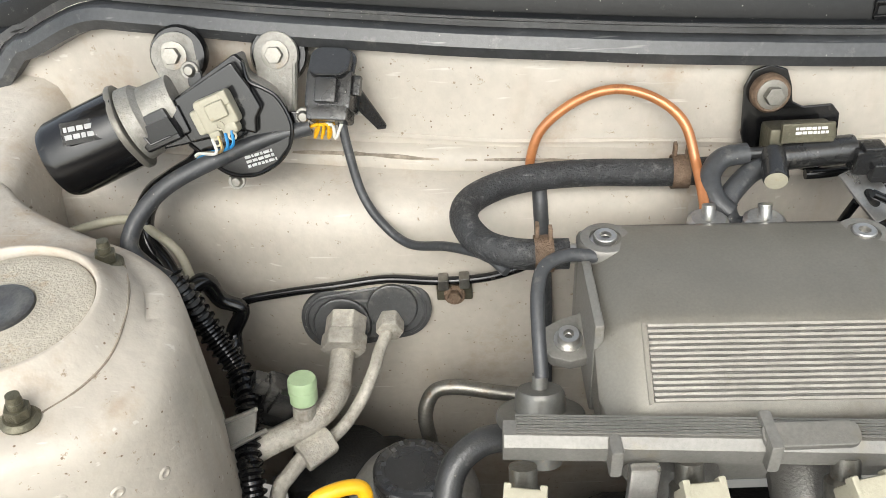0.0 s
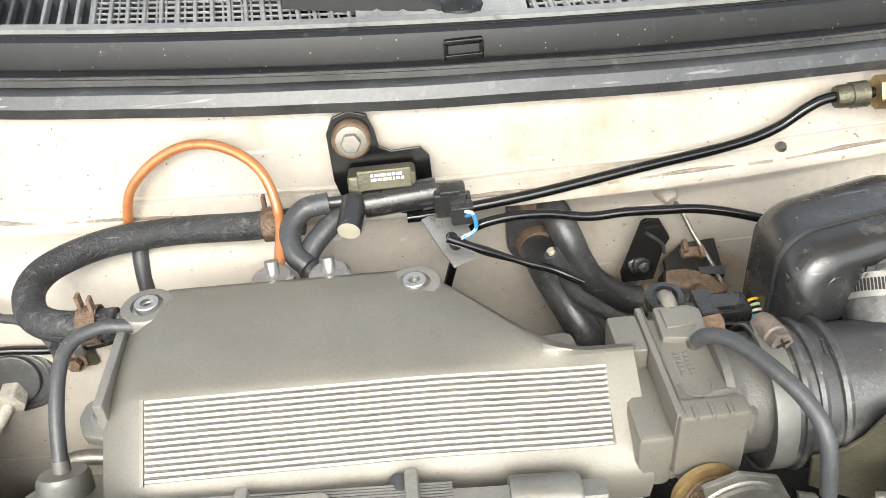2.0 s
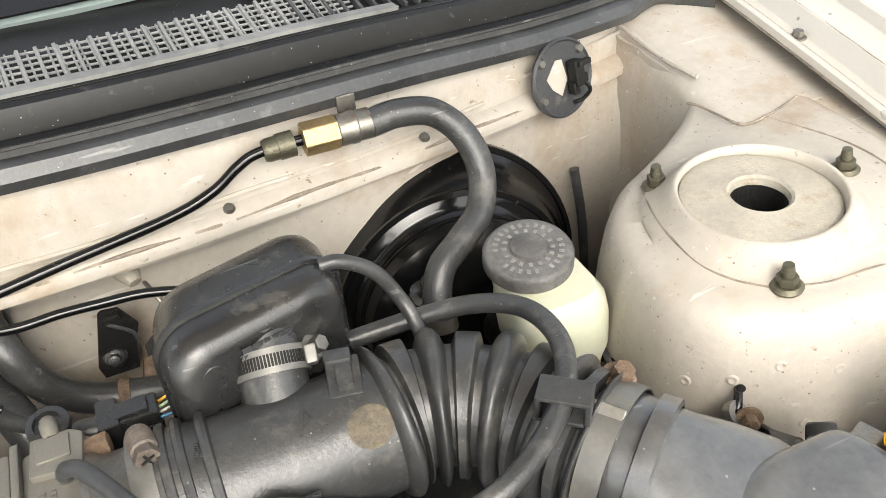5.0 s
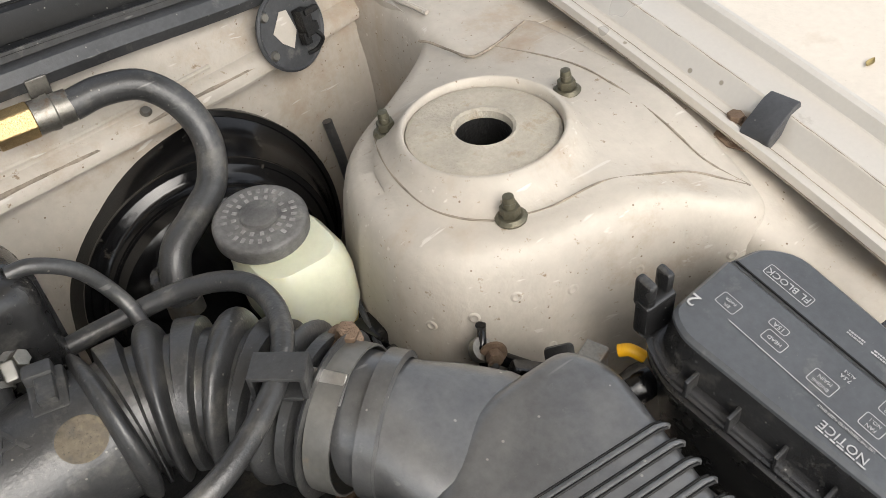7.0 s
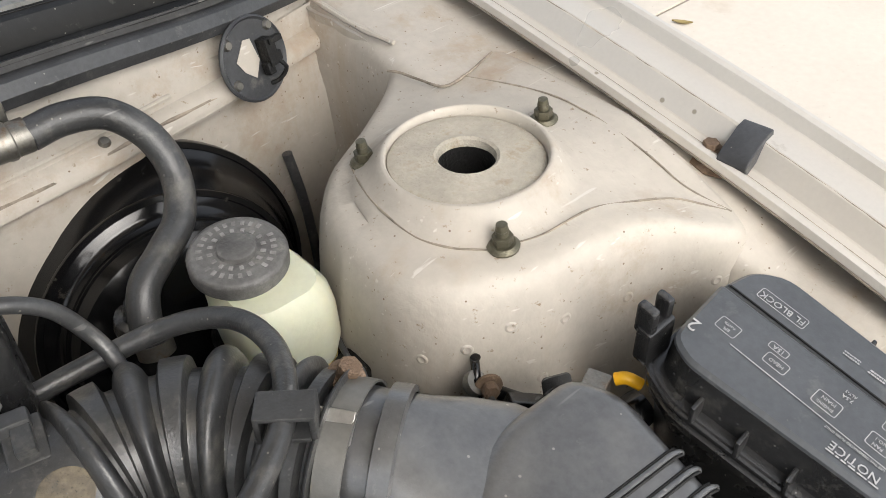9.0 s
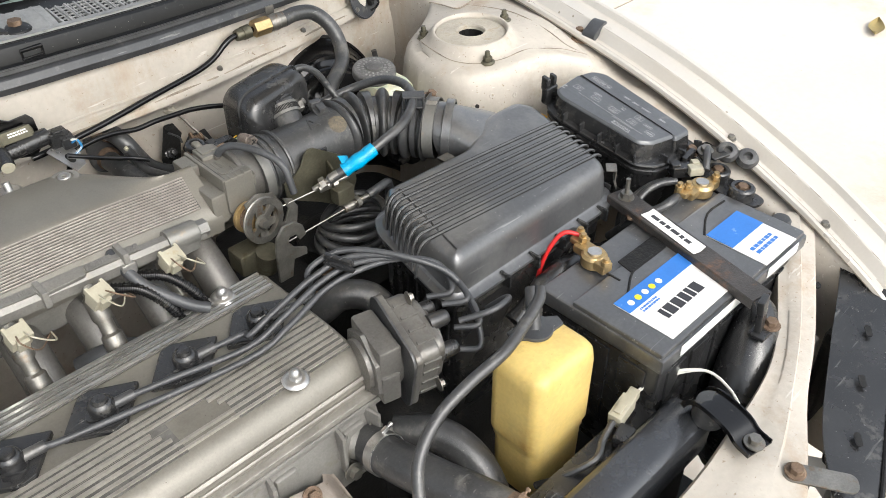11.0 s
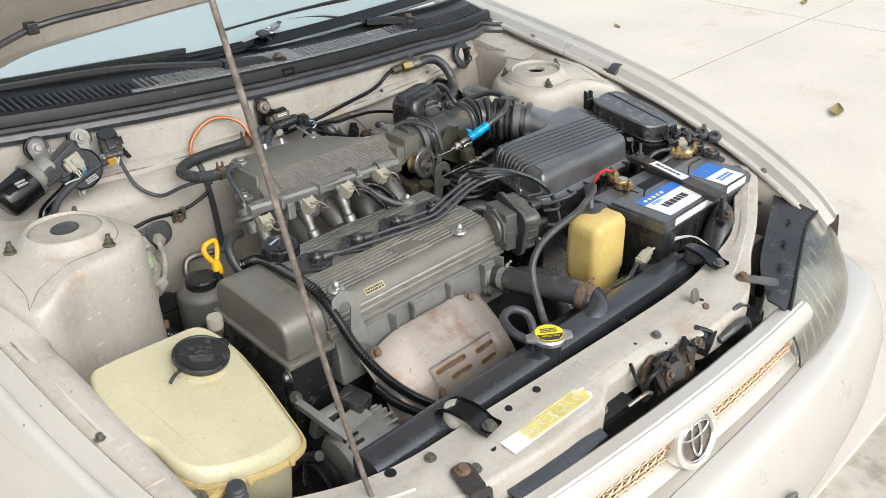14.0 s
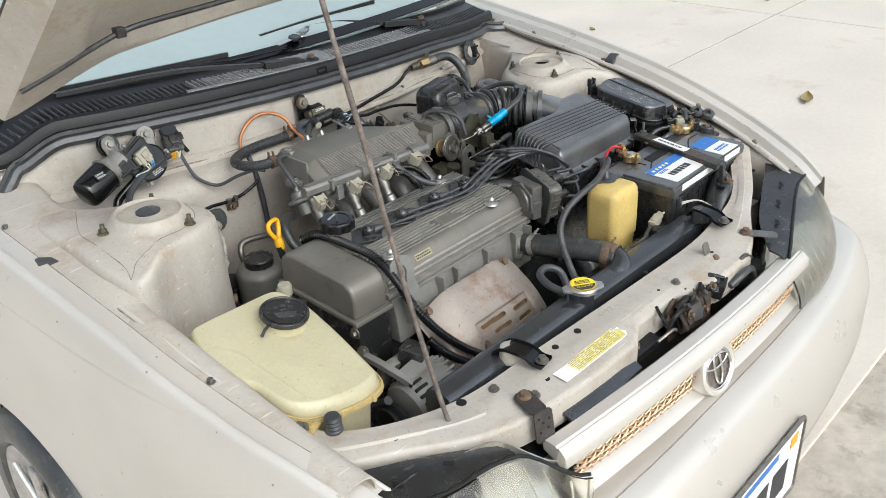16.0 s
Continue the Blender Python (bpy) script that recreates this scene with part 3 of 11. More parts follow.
def apron_panel():
    rows = []
    for y in steps(-0.62, 0.34, 64):
        xi, zt, xo = interp(APRON, y)
        j = 0.0015 * noise.noise(Vector((y * 18, 0.3, 0.7)))
        rows.append([(xi + 0.03, y, 0.38), (xi + 0.012, y, 0.60), (xi - 0.004, y, zt - 0.05), (xi, y, zt - 0.014 + j), (xi + 0.006, y, zt - 0.004 + j), (xi + 0.016, y, zt + j),
                     (mix(xi, xo, 0.6), y, zt + 0.001), (xo - 0.012, y, zt), (xo + 0.01, y, zt - 0.002)])
    verts = [v for r in rows for v in r]
    n = 9
    faces = [(i * n + k, (i + 1) * n + k, (i + 1) * n + k + 1, i * n + k + 1) for i in range(len(rows) - 1) for k in range(n - 1)]
    return raw(verts, faces)


apron_right = solo("wall_apron_right", thick(apron_panel(), 0.003), PAINT, "beige inner wing panel with sealed seams and scuffs", "inner wing", kind="structure", sharp=50)
apron_left = solo("wall_apron_left", thick(mirrored(apron_panel()), -0.003), PAINT, "beige inner wing panel beside the washer tank", "inner wing", kind="structure", sharp=50)
apron_left.location.z += 0.020
for side, ap in ((1, apron_right), (-1, apron_left)):
    # web between the tower and the cowl corner
    part("corner_web", thick(surf(lambda u, v: (side * mix(0.608, 0.626, u) + side * 0.012 * noise.noise(Vector((u * 4, v * 5, 2 + side))), mix(0.30, 0.165, u), mix(0.60, 0.873 - 0.021 * u, v)), steps(0, 1, 22), steps(0, 1, 26)), 0.003), PAINT, ap)
    part("sheet_seam", tube([(side * x, y, z) for x, y, z in ((0.604, 0.150, 0.8525), (0.607, 0.140, 0.854), (0.611, 0.120, 0.854), (0.618, 0.100, 0.8538), (0.645, 0.103, 0.8538), (0.681, 0.114, 0.8535))], 0.0011, 6, 6, 0.4), SEAMS, ap, "grimy lap joint")
    part("corner_sealant", tube([(side * 0.609, 0.285, 0.879), (side * 0.613, 0.24, 0.873), (side * 0.618, 0.205, 0.866), (side * 0.626, 0.168, 0.862)], 0.0028, 8, 6, 0.5), PAINT, ap, "cracked sealant in the corner")

# crest of the front wing from front to rear: x, z
CREST = ((-0.685, 0.645, 0.700), (-0.63, 0.667, 0.730), (-0.56, 0.687, 0.756), (-0.48, 0.708, 0.780), (-0.34, 0.732, 0.818), (-0.2, 0.746, 0.850), (0.0, 0.760, 0.882), (0.2, 0.771, 0.908), (0.4, 0.779, 0.930), (0.62, 0.785, 0.95))


def fender_panel(arch):
    rows, ys = [], steps(-0.682, 0.62, 98)
    lip = [(-0.058, -0.036), (-0.0625, -0.0325), (-0.0645, -0.0285), (-0.0630, -0.0245), (-0.0600, -0.0235), (-0.0575, -0.0245), (-0.0560, -0.0268), (-0.0465, -0.0270), (-0.0450, -0.0260), (-0.0365, -0.0115), (-0.0350, -0.0105), (-0.0085, -0.0100), (-0.0070, -0.0092), (-0.0032, -0.0008), (0.0002, 0.0004), (0.0035, 0.0)]
    side = ((0.0, 0.0035), (0.004, 0.008), (0.014, 0.013), (0.045, 0.024), (0.085, 0.034), (0.13, 0.041))
    for y in ys:
        xc, zc = interp(CREST, y)
        zb = 0.30
        d = abs(y - 0.14)
        if arch and d < 0.305:
            zb = 0.262 + math.sqrt(max(0, 0.305**2 - d * d))
        zb = max(zb, mix(0.2, 0.55, smooth(-0.30, -0.66, y))) if y < -0.3 else zb
        row = [(xc + a, y, zc + b) for a, b in lip]
        crease = zc - (0.80 + 0.065 * (y + 0.17))
        fold = 0.0035 * smooth(-0.42, -0.34, y)
        for k in range(1, 41):
            dd = 0.13 * k / 40
            row.append((xc + interp(side, dd)[0] - fold * smooth(crease - 0.003, crease + 0.004, dd) * smooth(crease + 0.05, crease + 0.01, dd), y, zc - dd))
        for k in range(1, 11):
            z = mix(zc - 0.13, zb, k / 10)
            row.append((xc + 0.041 + 0.010 * math.sin(k / 10 * 2.2), y, z))
        if arch and d < 0.305:
            row += [(xc + 0.035, y, zb - 0.004), (xc - 0.02, y, zb)]
        else:
            row += [(xc + 0.04, y, zb - 0.004), (xc + 0.03, y, zb - 0.006)]
        rows.append(row)
    n = len(rows[0])
    faces = [(i * n + k, (i + 1) * n + k, (i + 1) * n + k + 1, i * n + k + 1) for i in range(len(rows) - 1) for k in range(n - 1)]
    return raw([v for r in rows for v in r], faces)


def rubber_stop(side, thing_):
    """The bonnet stop on its clip, with the flange bolts and the rust round them."""
    y0, yb = (-0.096, -0.077) if side > 0 else (0.004, -0.022)
    xs, zs = interp(CREST, y0)
    m = Matrix.Translation((side * (xs - 0.043), y0, zs - 0.0165)) @ pose(0, 0, 0, 0, side * -22, side * 6)
    stop = part("hood_stop", moved(prism([(-0.019, -0.005), (-0.016, -0.007), (0.016, -0.007), (0.019, -0.004), (0.019, 0.003), (0.010, 0.006), (-0.014, 0.005), (-0.019, 0.002)], -0.011, 0.011, 0.0015), m @ pose(0, 0, 0, 90, 0, 0)), GREYRUB, thing_, "grey rubber bonnet stop")
    part("clip", moved(prism([(-0.016, -0.013), (0.016, -0.013), (0.018, 0.004), (0.010, 0.014), (-0.014, 0.013), (-0.018, 0.0)], -0.0105, -0.0088, 0.0004), m @ Matrix.Translation((-0.008, 0.016, 0.0))), RUSTY, stop, "rusty steel clip")
    put("fender_bolt", BOLT_R, thing_, aim((side * (interp(CREST, yb)[0] - 0.0545), yb, interp(CREST, yb)[1] - 0.0265), (0, 0, 1)) @ Matrix.Diagonal((0.85, 0.85, 0.8, 1)))
    for y in (-0.36, 0.16, -0.52):
        xc, zc = interp(CREST, y)
        put("fender_bolt", BOLT_M, thing_, aim((side * (xc - 0.0515), y, zc - 0.0265), (0, 0, 1)) @ Matrix.Diagonal((0.7, 0.7, 0.8, 1)))
    rng = random.Random(3)
    for y, r in ((yb - 0.005, 0.013), (yb + 0.007, 0.009), (y0 - 0.012, 0.012), (-0.36, 0.007)):
        xc, zc = interp(CREST, y)
        pts = [(side * (xc - 0.0515) + 0.5 * r * math.cos(a) * (0.8 + 0.4 * rng.random()), y + r * math.sin(a) * (0.8 + 0.5 * rng.random())) for a in [i * math.pi / 8 for i in range(16)]]
        part("rust_patch", raw([(px, py, interp(CREST, py)[1] - 0.0264) for px, py in pts], [tuple(range(16))]), RUSTSTAIN, thing_, "orange rust stain")


fender_right = thing("fender", (0.75, 0.0, 0.3), "silver beige front wing with rain gutter along the engine bay", "fender", "front wings")
part("panel", thick(fender_panel(False), -0.0008), BODY, fender_right, sharp=24)
rubber_stop(1, fender_right)
fender_left = thing("fender", (-0.75, 0.0, 0.3), "silver beige front wing over the front wheel", "fender", "front wings")
part("panel", thick(mirrored(fender_panel(True)), 0.0008), BODY, fender_left, sharp=24)
rubber_stop(-1, fender_left)


# dark lines in the gutter: dirt, plus the gap shade of the folds as colour
for side, fen in ((1, fender_right), (-1, fender_left)):
    for a, b, r in ((-0.0552, -0.0263, 0.0012), (-0.0358, -0.0108, 0.0007), (-0.0648, -0.0300, 0.0009)):
        line = [Vector((side * (interp(CREST, y)[0] + a + 0.0006 * noise.noise(Vector((y * 60, a * 90, 2)))), y, interp(CREST, y)[1] + b)) for y in steps(-0.60, 0.30, 110)]
        part("gutter_grime", tube(line, r, 6, 1, smooth=False), SEAMS, fen, "line of dirt and painted gap shade along the gutter")


def wheel(at):
    w = thing("car_wheel", (at[0], at[1], 0.0), "silver steel wheel cover on a dusty black tyre", "wheel")
    m = aim(at, (-1, 0, 0))
    part("tyre", lathe([(0.19, -0.09), (0.23, -0.1), (0.25, -0.092), (0.26, -0.07), (0.262, 0), (0.26, 0.06), (0.25, 0.078), (0.23, 0.088), (0.2, 0.085), (0.185, 0.07), (0.18, 0)], 64, m), RUBBER, w)
    part("rim", lathe([(0.185, 0.06), (0.188, 0.078), (0.18, 0.08), (0.165, 0.065), (0.06, 0.075), (0.03, 0.085), (0, 0.086)], 48, m), BRIGHT, w, "silver wheel cover")
    for k in range(7):
        part("spoke", box((0, 0.11, 0.078), (0.03, 0.1, 0.012), 0.005, None), BRIGHT, w).data.transform(m @ pose(0, 0, 0, 0, 0, k * 360 / 7))
    return w


wheel((-0.735, 0.14, 0.262))
for side, nm in ((-1, "left"), (1, "right")):
    liner = lathe([(0.29, -0.14), (0.298, -0.05), (0.298, 0.08)], 40, aim((side * 0.69, 0.14, 0.262), (side, 0, 0)))
    for f in [f for f in liner.faces if f.calc_center_median().z < 0.3]:
        liner.faces.remove(f)
    solo("wheel_liner", thick(liner, 0.003), UNDER, "dark dusty plastic wheel arch liner", "wheel liner")

# ---- radiator support ----
def support_top():
    pts_in = [(-0.655, -0.40), (-0.61, -0.47), (-0.58, -0.506), (-0.51, -0.547), (-0.405, -0.580), (-0.24, -0.588), (0.0, -0.600), (0.19, -0.606), (0.30, -0.598), (0.42, -0.580), (0.52, -0.530), (0.63, -0.460)]
    pts_out = [(-0.70, -0.47), (-0.67, -0.515), (-0.642, -0.541), (-0.552, -0.592), (-0.425, -0.668), (-0.25, -0.698), (0.0, -0.700), (0.17, -0.712), (0.275, -0.700), (0.40, -0.636), (0.50, -0.592), (0.66, -0.505)]
    zt = [0.728, 0.722, 0.716, 0.709, 0.706, 0.705, 0.704, 0.704, 0.705, 0.711, 0.722, 0.742]
    a, b, z = spline([(x, y, 0) for x, y in pts_in], 6), spline([(x, y, 0) for x, y in pts_out], 6), spline([(v, 0, 0) for v in zt], 6)
    rows = []
    for p, q, h in zip(a, b, z):
        h = h[0]
        d = (q - p)
        row = []
        notch = 1 - 0.24 * smooth(-0.115, -0.085, p.x) * smooth(0.075, 0.05, p.x) - 0.14 * smooth(0.055, 0.075, p.x) * smooth(0.12, 0.10, p.x)
        for u, dz in ((0.0, -0.05), (0.0, -0.004), (0.03, 0.0), (0.28, 0.0), (0.32, 0.0025), (0.58, 0.003), (0.62, -0.001), (0.90 * notch, -0.003), (0.965 * notch, -0.006), (0.99 * notch, -0.012), (1.0 * notch, -0.05)):
            w = p + d * u
            row.append((w.x, w.y, h + dz))
        rows.append(row)
    n = len(rows[0])
    return raw([v for r in rows for v in r], [(i * n + k, (i + 1) * n + k, (i + 1) * n + k + 1, i * n + k + 1) for i in range(len(rows) - 1) for k in range(n - 1)])


support = thing("radiator_support", (0, -0.62, 0.40), "beige steel radiator support panel with holes and a yellow sticker", "radiator support")
part("top_panel", thick(support_top(), 0.002), PAINT, support, sharp=50)
# dark discs laid on the panel paint the shade inside its holes
for x, y, r in ((-0.535, -0.568, 0.007), (-0.42, -0.588, 0.0075), (-0.297, -0.648, 0.005), (-0.224, -0.611, 0.005), (-0.166, -0.612, 0.0055), (0.195, -0.657, 0.0045), (0.02, -0.65, 0.003), (0.60, -0.50, 0.006), (0.62, -0.46, 0.005), (0.575, -0.555, 0.005), (-0.62, -0.52, 0.006), (0.06, -0.6, 0.004)):
    part("hole", lathe([(0, 0.0005), (r * 0.95, 0.0005), (r * 1.05, 0.0002), (r * 1.15, -0.002)], 18, Matrix.Translation((x, y, 0.7065 + 0.05 * max(0, abs(x) - 0.5) ))), UNDER, support, "drilled hole shown by a disc of painted shade")
part("lower_crossmember", box((0, -0.63, 0.30), (1.1, 0.05, 0.08), 0.01), PAINT, support)
for side in (-1, 1):
    part("upright", box((side * 0.53, -0.57, 0.47), (0.07, 0.03, 0.36), 0.006), PAINT, support)

# ---- front end ----
def nose_y(x):
    return -0.772 + 0.143 * x * x - 0.042 * x


grille = thing("grille", (0, -0.76, 0.55), "silver beige grille surround with copper mesh and round badge", "grille")
path_g = [Vector((x, nose_y(x) + 0.004, 0.664 - 0.008 * (x / 0.4) ** 2)) for x in steps(-0.375, 0.365, 30)]
part("upper_bar", sweep([(0.007, -0.024), (0.012, -0.014), (0.010, 0.0), (0.002, 0.008), (-0.004, 0.011), (-0.007, 0.0085), (-0.010, 0.0115), (-0.030, 0.010), (-0.036, 0.004), (-0.034, -0.010), (-0.01, -0.016)], path_g, (0, 0, 1)), BODY, grille)
path_l = [Vector((x, nose_y(x) + 0.024, 0.578 - 0.006 * (x / 0.4) ** 2)) for x in steps(-0.345, 0.325, 30)]
part("lower_lip", sweep([(0.036, -0.016), (0.040, -0.005), (0.035, 0.003), (0.016, 0.019), (-0.02, 0.022), (-0.05, 0.018), (-0.055, 0.0), (-0.05, -0.014)], path_l, (0, 0, 1)), BODY, grille)
mesh_bms = []
for i in range(42):
    x = -0.39 + 0.76 * i / 41
    for s in (-1, 1):
        pts = []
        for k in range(13):
            t = k / 12
            xx = x + s * 0.095 * (t - 0.5)
            if -0.35 < xx < 0.325:
                pts.append((xx, nose_y(xx) + 0.007 + 0.003 * t - 0.004 * math.sin(t * math.pi) + 0.0018 * s * math.cos(t * 8 * math.pi), 0.592 + 0.056 * t))
        if len(pts) > 2:
            mesh_bms.append(tube(pts, 0.0021, 6, smooth=False))
part("mesh_insert", join(*mesh_bms), GOLD, grille, "copper coloured woven wire mesh")
# near-black sheet that stands in for the shade behind the mesh
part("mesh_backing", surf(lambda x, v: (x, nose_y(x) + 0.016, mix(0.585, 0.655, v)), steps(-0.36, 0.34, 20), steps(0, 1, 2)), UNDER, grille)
bm_ = aim((-0.006, -0.778, 0.617), (-0.04, -1, 0.28))
badge = part("badge", lathe([(0, 0.002), (0.034, 0.002), (0.036, 0.008), (0.040, 0.010), (0.0445, 0.008), (0.046, 0.0), (0.046, -0.02)], 48, bm_ @ Matrix.Diagonal((1.12, 1, 1, 1))), BODY, grille, "round painted badge")
part("badge_field", lathe([(0, 0.0034), (0.033, 0.0034), (0.034, 0.002)], 40, bm_ @ Matrix.Diagonal((1.12, 1, 1, 1))), RODSTEEL, badge, "dull brown recessed field")
ring_pts = [(1.12 * 0.034 * math.cos(a), 0.034 * math.sin(a), 0.006) for a in steps(0, 2 * math.pi, 36)]
part("badge_emblem", moved(join(tube(ring_pts, 0.0028, 8, smooth=False), tube([(0.031 * math.cos(a), 0.014 + 0.011 * math.sin(a), 0.006) for a in steps(0, 2 * math.pi, 28)], 0.0024, 8, smooth=False),
     tube([(0.011 * math.cos(a), 0.002 + 0.029 * math.sin(a), 0.006) for a in steps(0, 2 * math.pi, 28)], 0.0024, 8, smooth=False)), bm_), CHROME, badge, "plain chrome oval rings")


def bumper_y(x):
    return -0.845 + 0.22 * abs(x) ** 3 + 2.2 * max(0, abs(x) - 0.70) ** 1.3


def bumper_shell():
    rows = []
    for x in steps(-0.80, 0.80, 70):
        y = bumper_y(x)
        prof = [(0.085, 0.572), (0.06, 0.580), (0.02, 0.578), (0.0, 0.560), (-0.022, 0.52), (-0.035, 0.47), (-0.036, 0.40), (-0.025, 0.34), (0.0, 0.28), (0.03, 0.22), (0.08, 0.19)]
        rows.append([(x, y + a, z - 0.02 * abs(x) ** 2) for a, z in prof])
    n = len(rows[0])
    return raw([v for r in rows for v in r], [(i * n + k, (i + 1) * n + k, (i + 1) * n + k + 1, i * n + k + 1) for i in range(len(rows) - 1) for k in range(n - 1)])


bumper = thing("front_bumper", (0, -0.86, 0.2), "smooth silver beige front bumper with a number plate", "bumper")
part("shell", thick(bumper_shell(), 0.003), BODY, bumper, sharp=60)
part("joint_line", tube([(x, bumper_y(x) + 0.043, 0.5795 - 0.02 * x * x) for x in steps(-0.36, 0.36, 40)], 0.0011, 6, 1, smooth=False), SEAMS, bumper, "dark joint below the grille")
plate_m = aim((-0.035, -0.884, 0.388), (0, -1, 0.0))
plate = part("number_plate", moved(prism(rounded(0.36, 0.16, 0.008), 0, 0.004, 0.001), plate_m), PAPER, bumper, "white number plate in a metal frame")
part("plate_frame", moved(tube([(x, y, 0.003) for x, y in rounded(0.37, 0.17, 0.01) + [rounded(0.37, 0.17, 0.01)[0]]], 0.004, 6, smooth=False), plate_m), STEEL, plate)
for px, pw in ((-0.12, 0.05), (-0.05, 0.06), (0.03, 0.045), (0.10, 0.06)):
    part("plate_bar", moved(box((px, -0.012, 0.0045), (pw, 0.07, 0.001), 0.0002), plate_m), INK, plate, "dark bar in place of characters")
part("plate_sticker", moved(box((0.145, 0.055, 0.0045), (0.03, 0.024, 0.0008), 0.0002), plate_m), YELLOW, plate, "small orange sticker")
part("blue_bar", moved(box((0.0, 0.062, 0.0045), (0.16, 0.014, 0.0008), 0.0002), plate_m), LABELBLUE, plate, "blue band")


def headlight(side):
    h = thing("headlight", (side * 0.52, -0.68, 0.55), "clouded glass headlight with vertical fluting", "headlight", "headlights")
    outer = []
    for x in steps(0.300, 0.700, 26) if side > 0 else ():
        y_top, zt = interp(((0.30, -0.766, 0.655), (0.345, -0.748, 0.676), (0.45, -0.706, 0.690), (0.57, -0.662, 0.702), (0.65, -0.650, 0.704), (0.70, -0.618, 0.706)), x)
        y_low = interp(((0.30, -0.798), (0.40, -0.798), (0.50, -0.782), (0.60, -0.746), (0.66, -0.706), (0.70, -0.655)), x)[0]
        outer.append([(x, mix(y_top, y_low, math.sin(math.pi * 0.5 * t)), mix(zt, 0.585, t)) for t in steps(0, 1, 10)])
    for x in steps(0.365, 0.705, 26) if side < 0 else ():
        y_low = -0.778 + 0.05 * (x - 0.37) + 2.4 * max(0, x - 0.54) ** 1.8
        y_top = interp(((0.365, -0.780), (0.395, -0.762), (0.42, -0.730), (0.478, -0.704), (0.563, -0.690), (0.64, -0.655), (0.71, -0.600)), x)[0]
        zt = 0.690 + 0.03 * (x - 0.36) - 0.05 * smooth(0.45, 0.365, x)
        zb = 0.560 + 0.03 * smooth(0.6, 0.70, x)
        outer.append([(side * x, mix(y_top, y_low, math.sin(math.pi * 0.5 * t)), mix(zt, zb, t)) for t in steps(0, 1, 10)])
    lens = surf(lambda u, v: outer[u][v], range(27), range(11))
    part("lens", thick(lens, 0.004 * side), LENS, h, "yellowed clear lens")
    back = surf(lambda u, v: (outer[u][v][0], outer[u][v][1] + 0.05 + 0.03 * math.sin(v / 10 * math.pi), outer[u][v][2]), range(27), range(11))
    part("reflector", thick(back, 0.002), BRIGHT, h, "dull metal reflector")
    for k in range(0, 26, 2):
        part("flute", tube([(p[0], p[1] + 0.007, p[2]) for p in outer[k][1:10]], 0.0016, 5, 2), LENS, h)
    rim = [Vector(o[0]) + Vector((0, 0.004, 0.003)) for o in outer]
    part("rim", tube(rim, 0.0028, 8, 1), UNDER, h)
    # black bracket plate above the lamp, running in beside the support
    deck = [Vector(o[0]) for o in (outer[1:26] if side > 0 else outer[6:])]
    verts, faces = [], []
    for p in deck:
        x = abs(p.x)
        if side > 0:
            xi = mix(0.284, 0.640, (x - 0.30) / 0.40)
            inn = Vector((xi, interp(((0.28, -0.738), (0.374, -0.668), (0.48, -0.620), (0.585, -0.578), (0.645, -0.552)), xi)[0], mix(0.688, 0.712, (x - 0.30) / 0.4)))
            verts += [p + Vector((0, 0.006, 0.003)), p.lerp(inn, 0.5) + Vector((0, 0, 0.004)), inn]
            continue
        inn = Vector((side * mix(x, 0.655, 0.25 * smooth(0.5, 0.7, x)), interp(((0.38, -0.745), (0.43, -0.688), (0.478, -0.646), (0.563, -0.594), (0.65, -0.55), (0.71, -0.52)), x)[0], 0.690 + 0.012 * smooth(0.45, 0.62, x)))
        verts += [p + Vector((0, 0.010, 0.004)), p.lerp(inn, 0.5) + Vector((0, 0, 0.006)), inn]
    faces = [(3 * i + k, 3 * i + 3 + k, 3 * i + 4 + k, 3 * i + 1 + k) for i in range(len(deck) - 1) for k in range(2)]
    part("top_cover", thick(raw(verts, faces), 0.004), BLACK, h, "black plastic cover behind the lamp")
    for i in (6, 11, 16):
        c = Vector(verts[3 * i + 1])
        part("slot", moved(prism(rounded(0.016, 0.007, 0.003), 0, 0.0012, 0), Matrix.Translation(c + Vector((0, 0, 0.0042))) @ pose(0, 0, 0, 0, -10 * side, 40 * side)), UNDER, h)
    return h


headlight(1)
headlight(-1)


# ---- cowl, windscreen, bonnet ----
def cowl_front(x):
    return Vector((x, wall_y(x) + 0.018, seal_z(x) + 0.030))


cowl = thing("cowl_panel", (0, 0.25, 0.93), "black slatted plastic cowl panel below the windscreen", "cowl panel")
gut = []
for x in steps(-0.72, 0.72, 60):
    yw, zs = wall_y(x), seal_z(x)
    gut.append([(x, yw - 0.002, zs + 0.016), (x, yw + 0.006, zs + 0.018), (x, yw + 0.010, zs + 0.014), (x, yw + 0.012, zs + 0.028), (x, yw + 0.015, zs + 0.036), (x, yw + 0.022, zs + 0.039)])
part("front_channel", thick(raw([v for r in gut for v in r], [(i * 6 + k, (i + 1) * 6 + k, (i + 1) * 6 + k + 1, i * 6 + k + 1) for i in range(60) for k in range(5)]), -0.002), TRIM, cowl)


def cowl_at(x, v):
    yw, zs = wall_y(x), seal_z(x)
    return Vector((x, yw + 0.022 + 0.095 * v, zs + 0.039 + 0.020 * v))


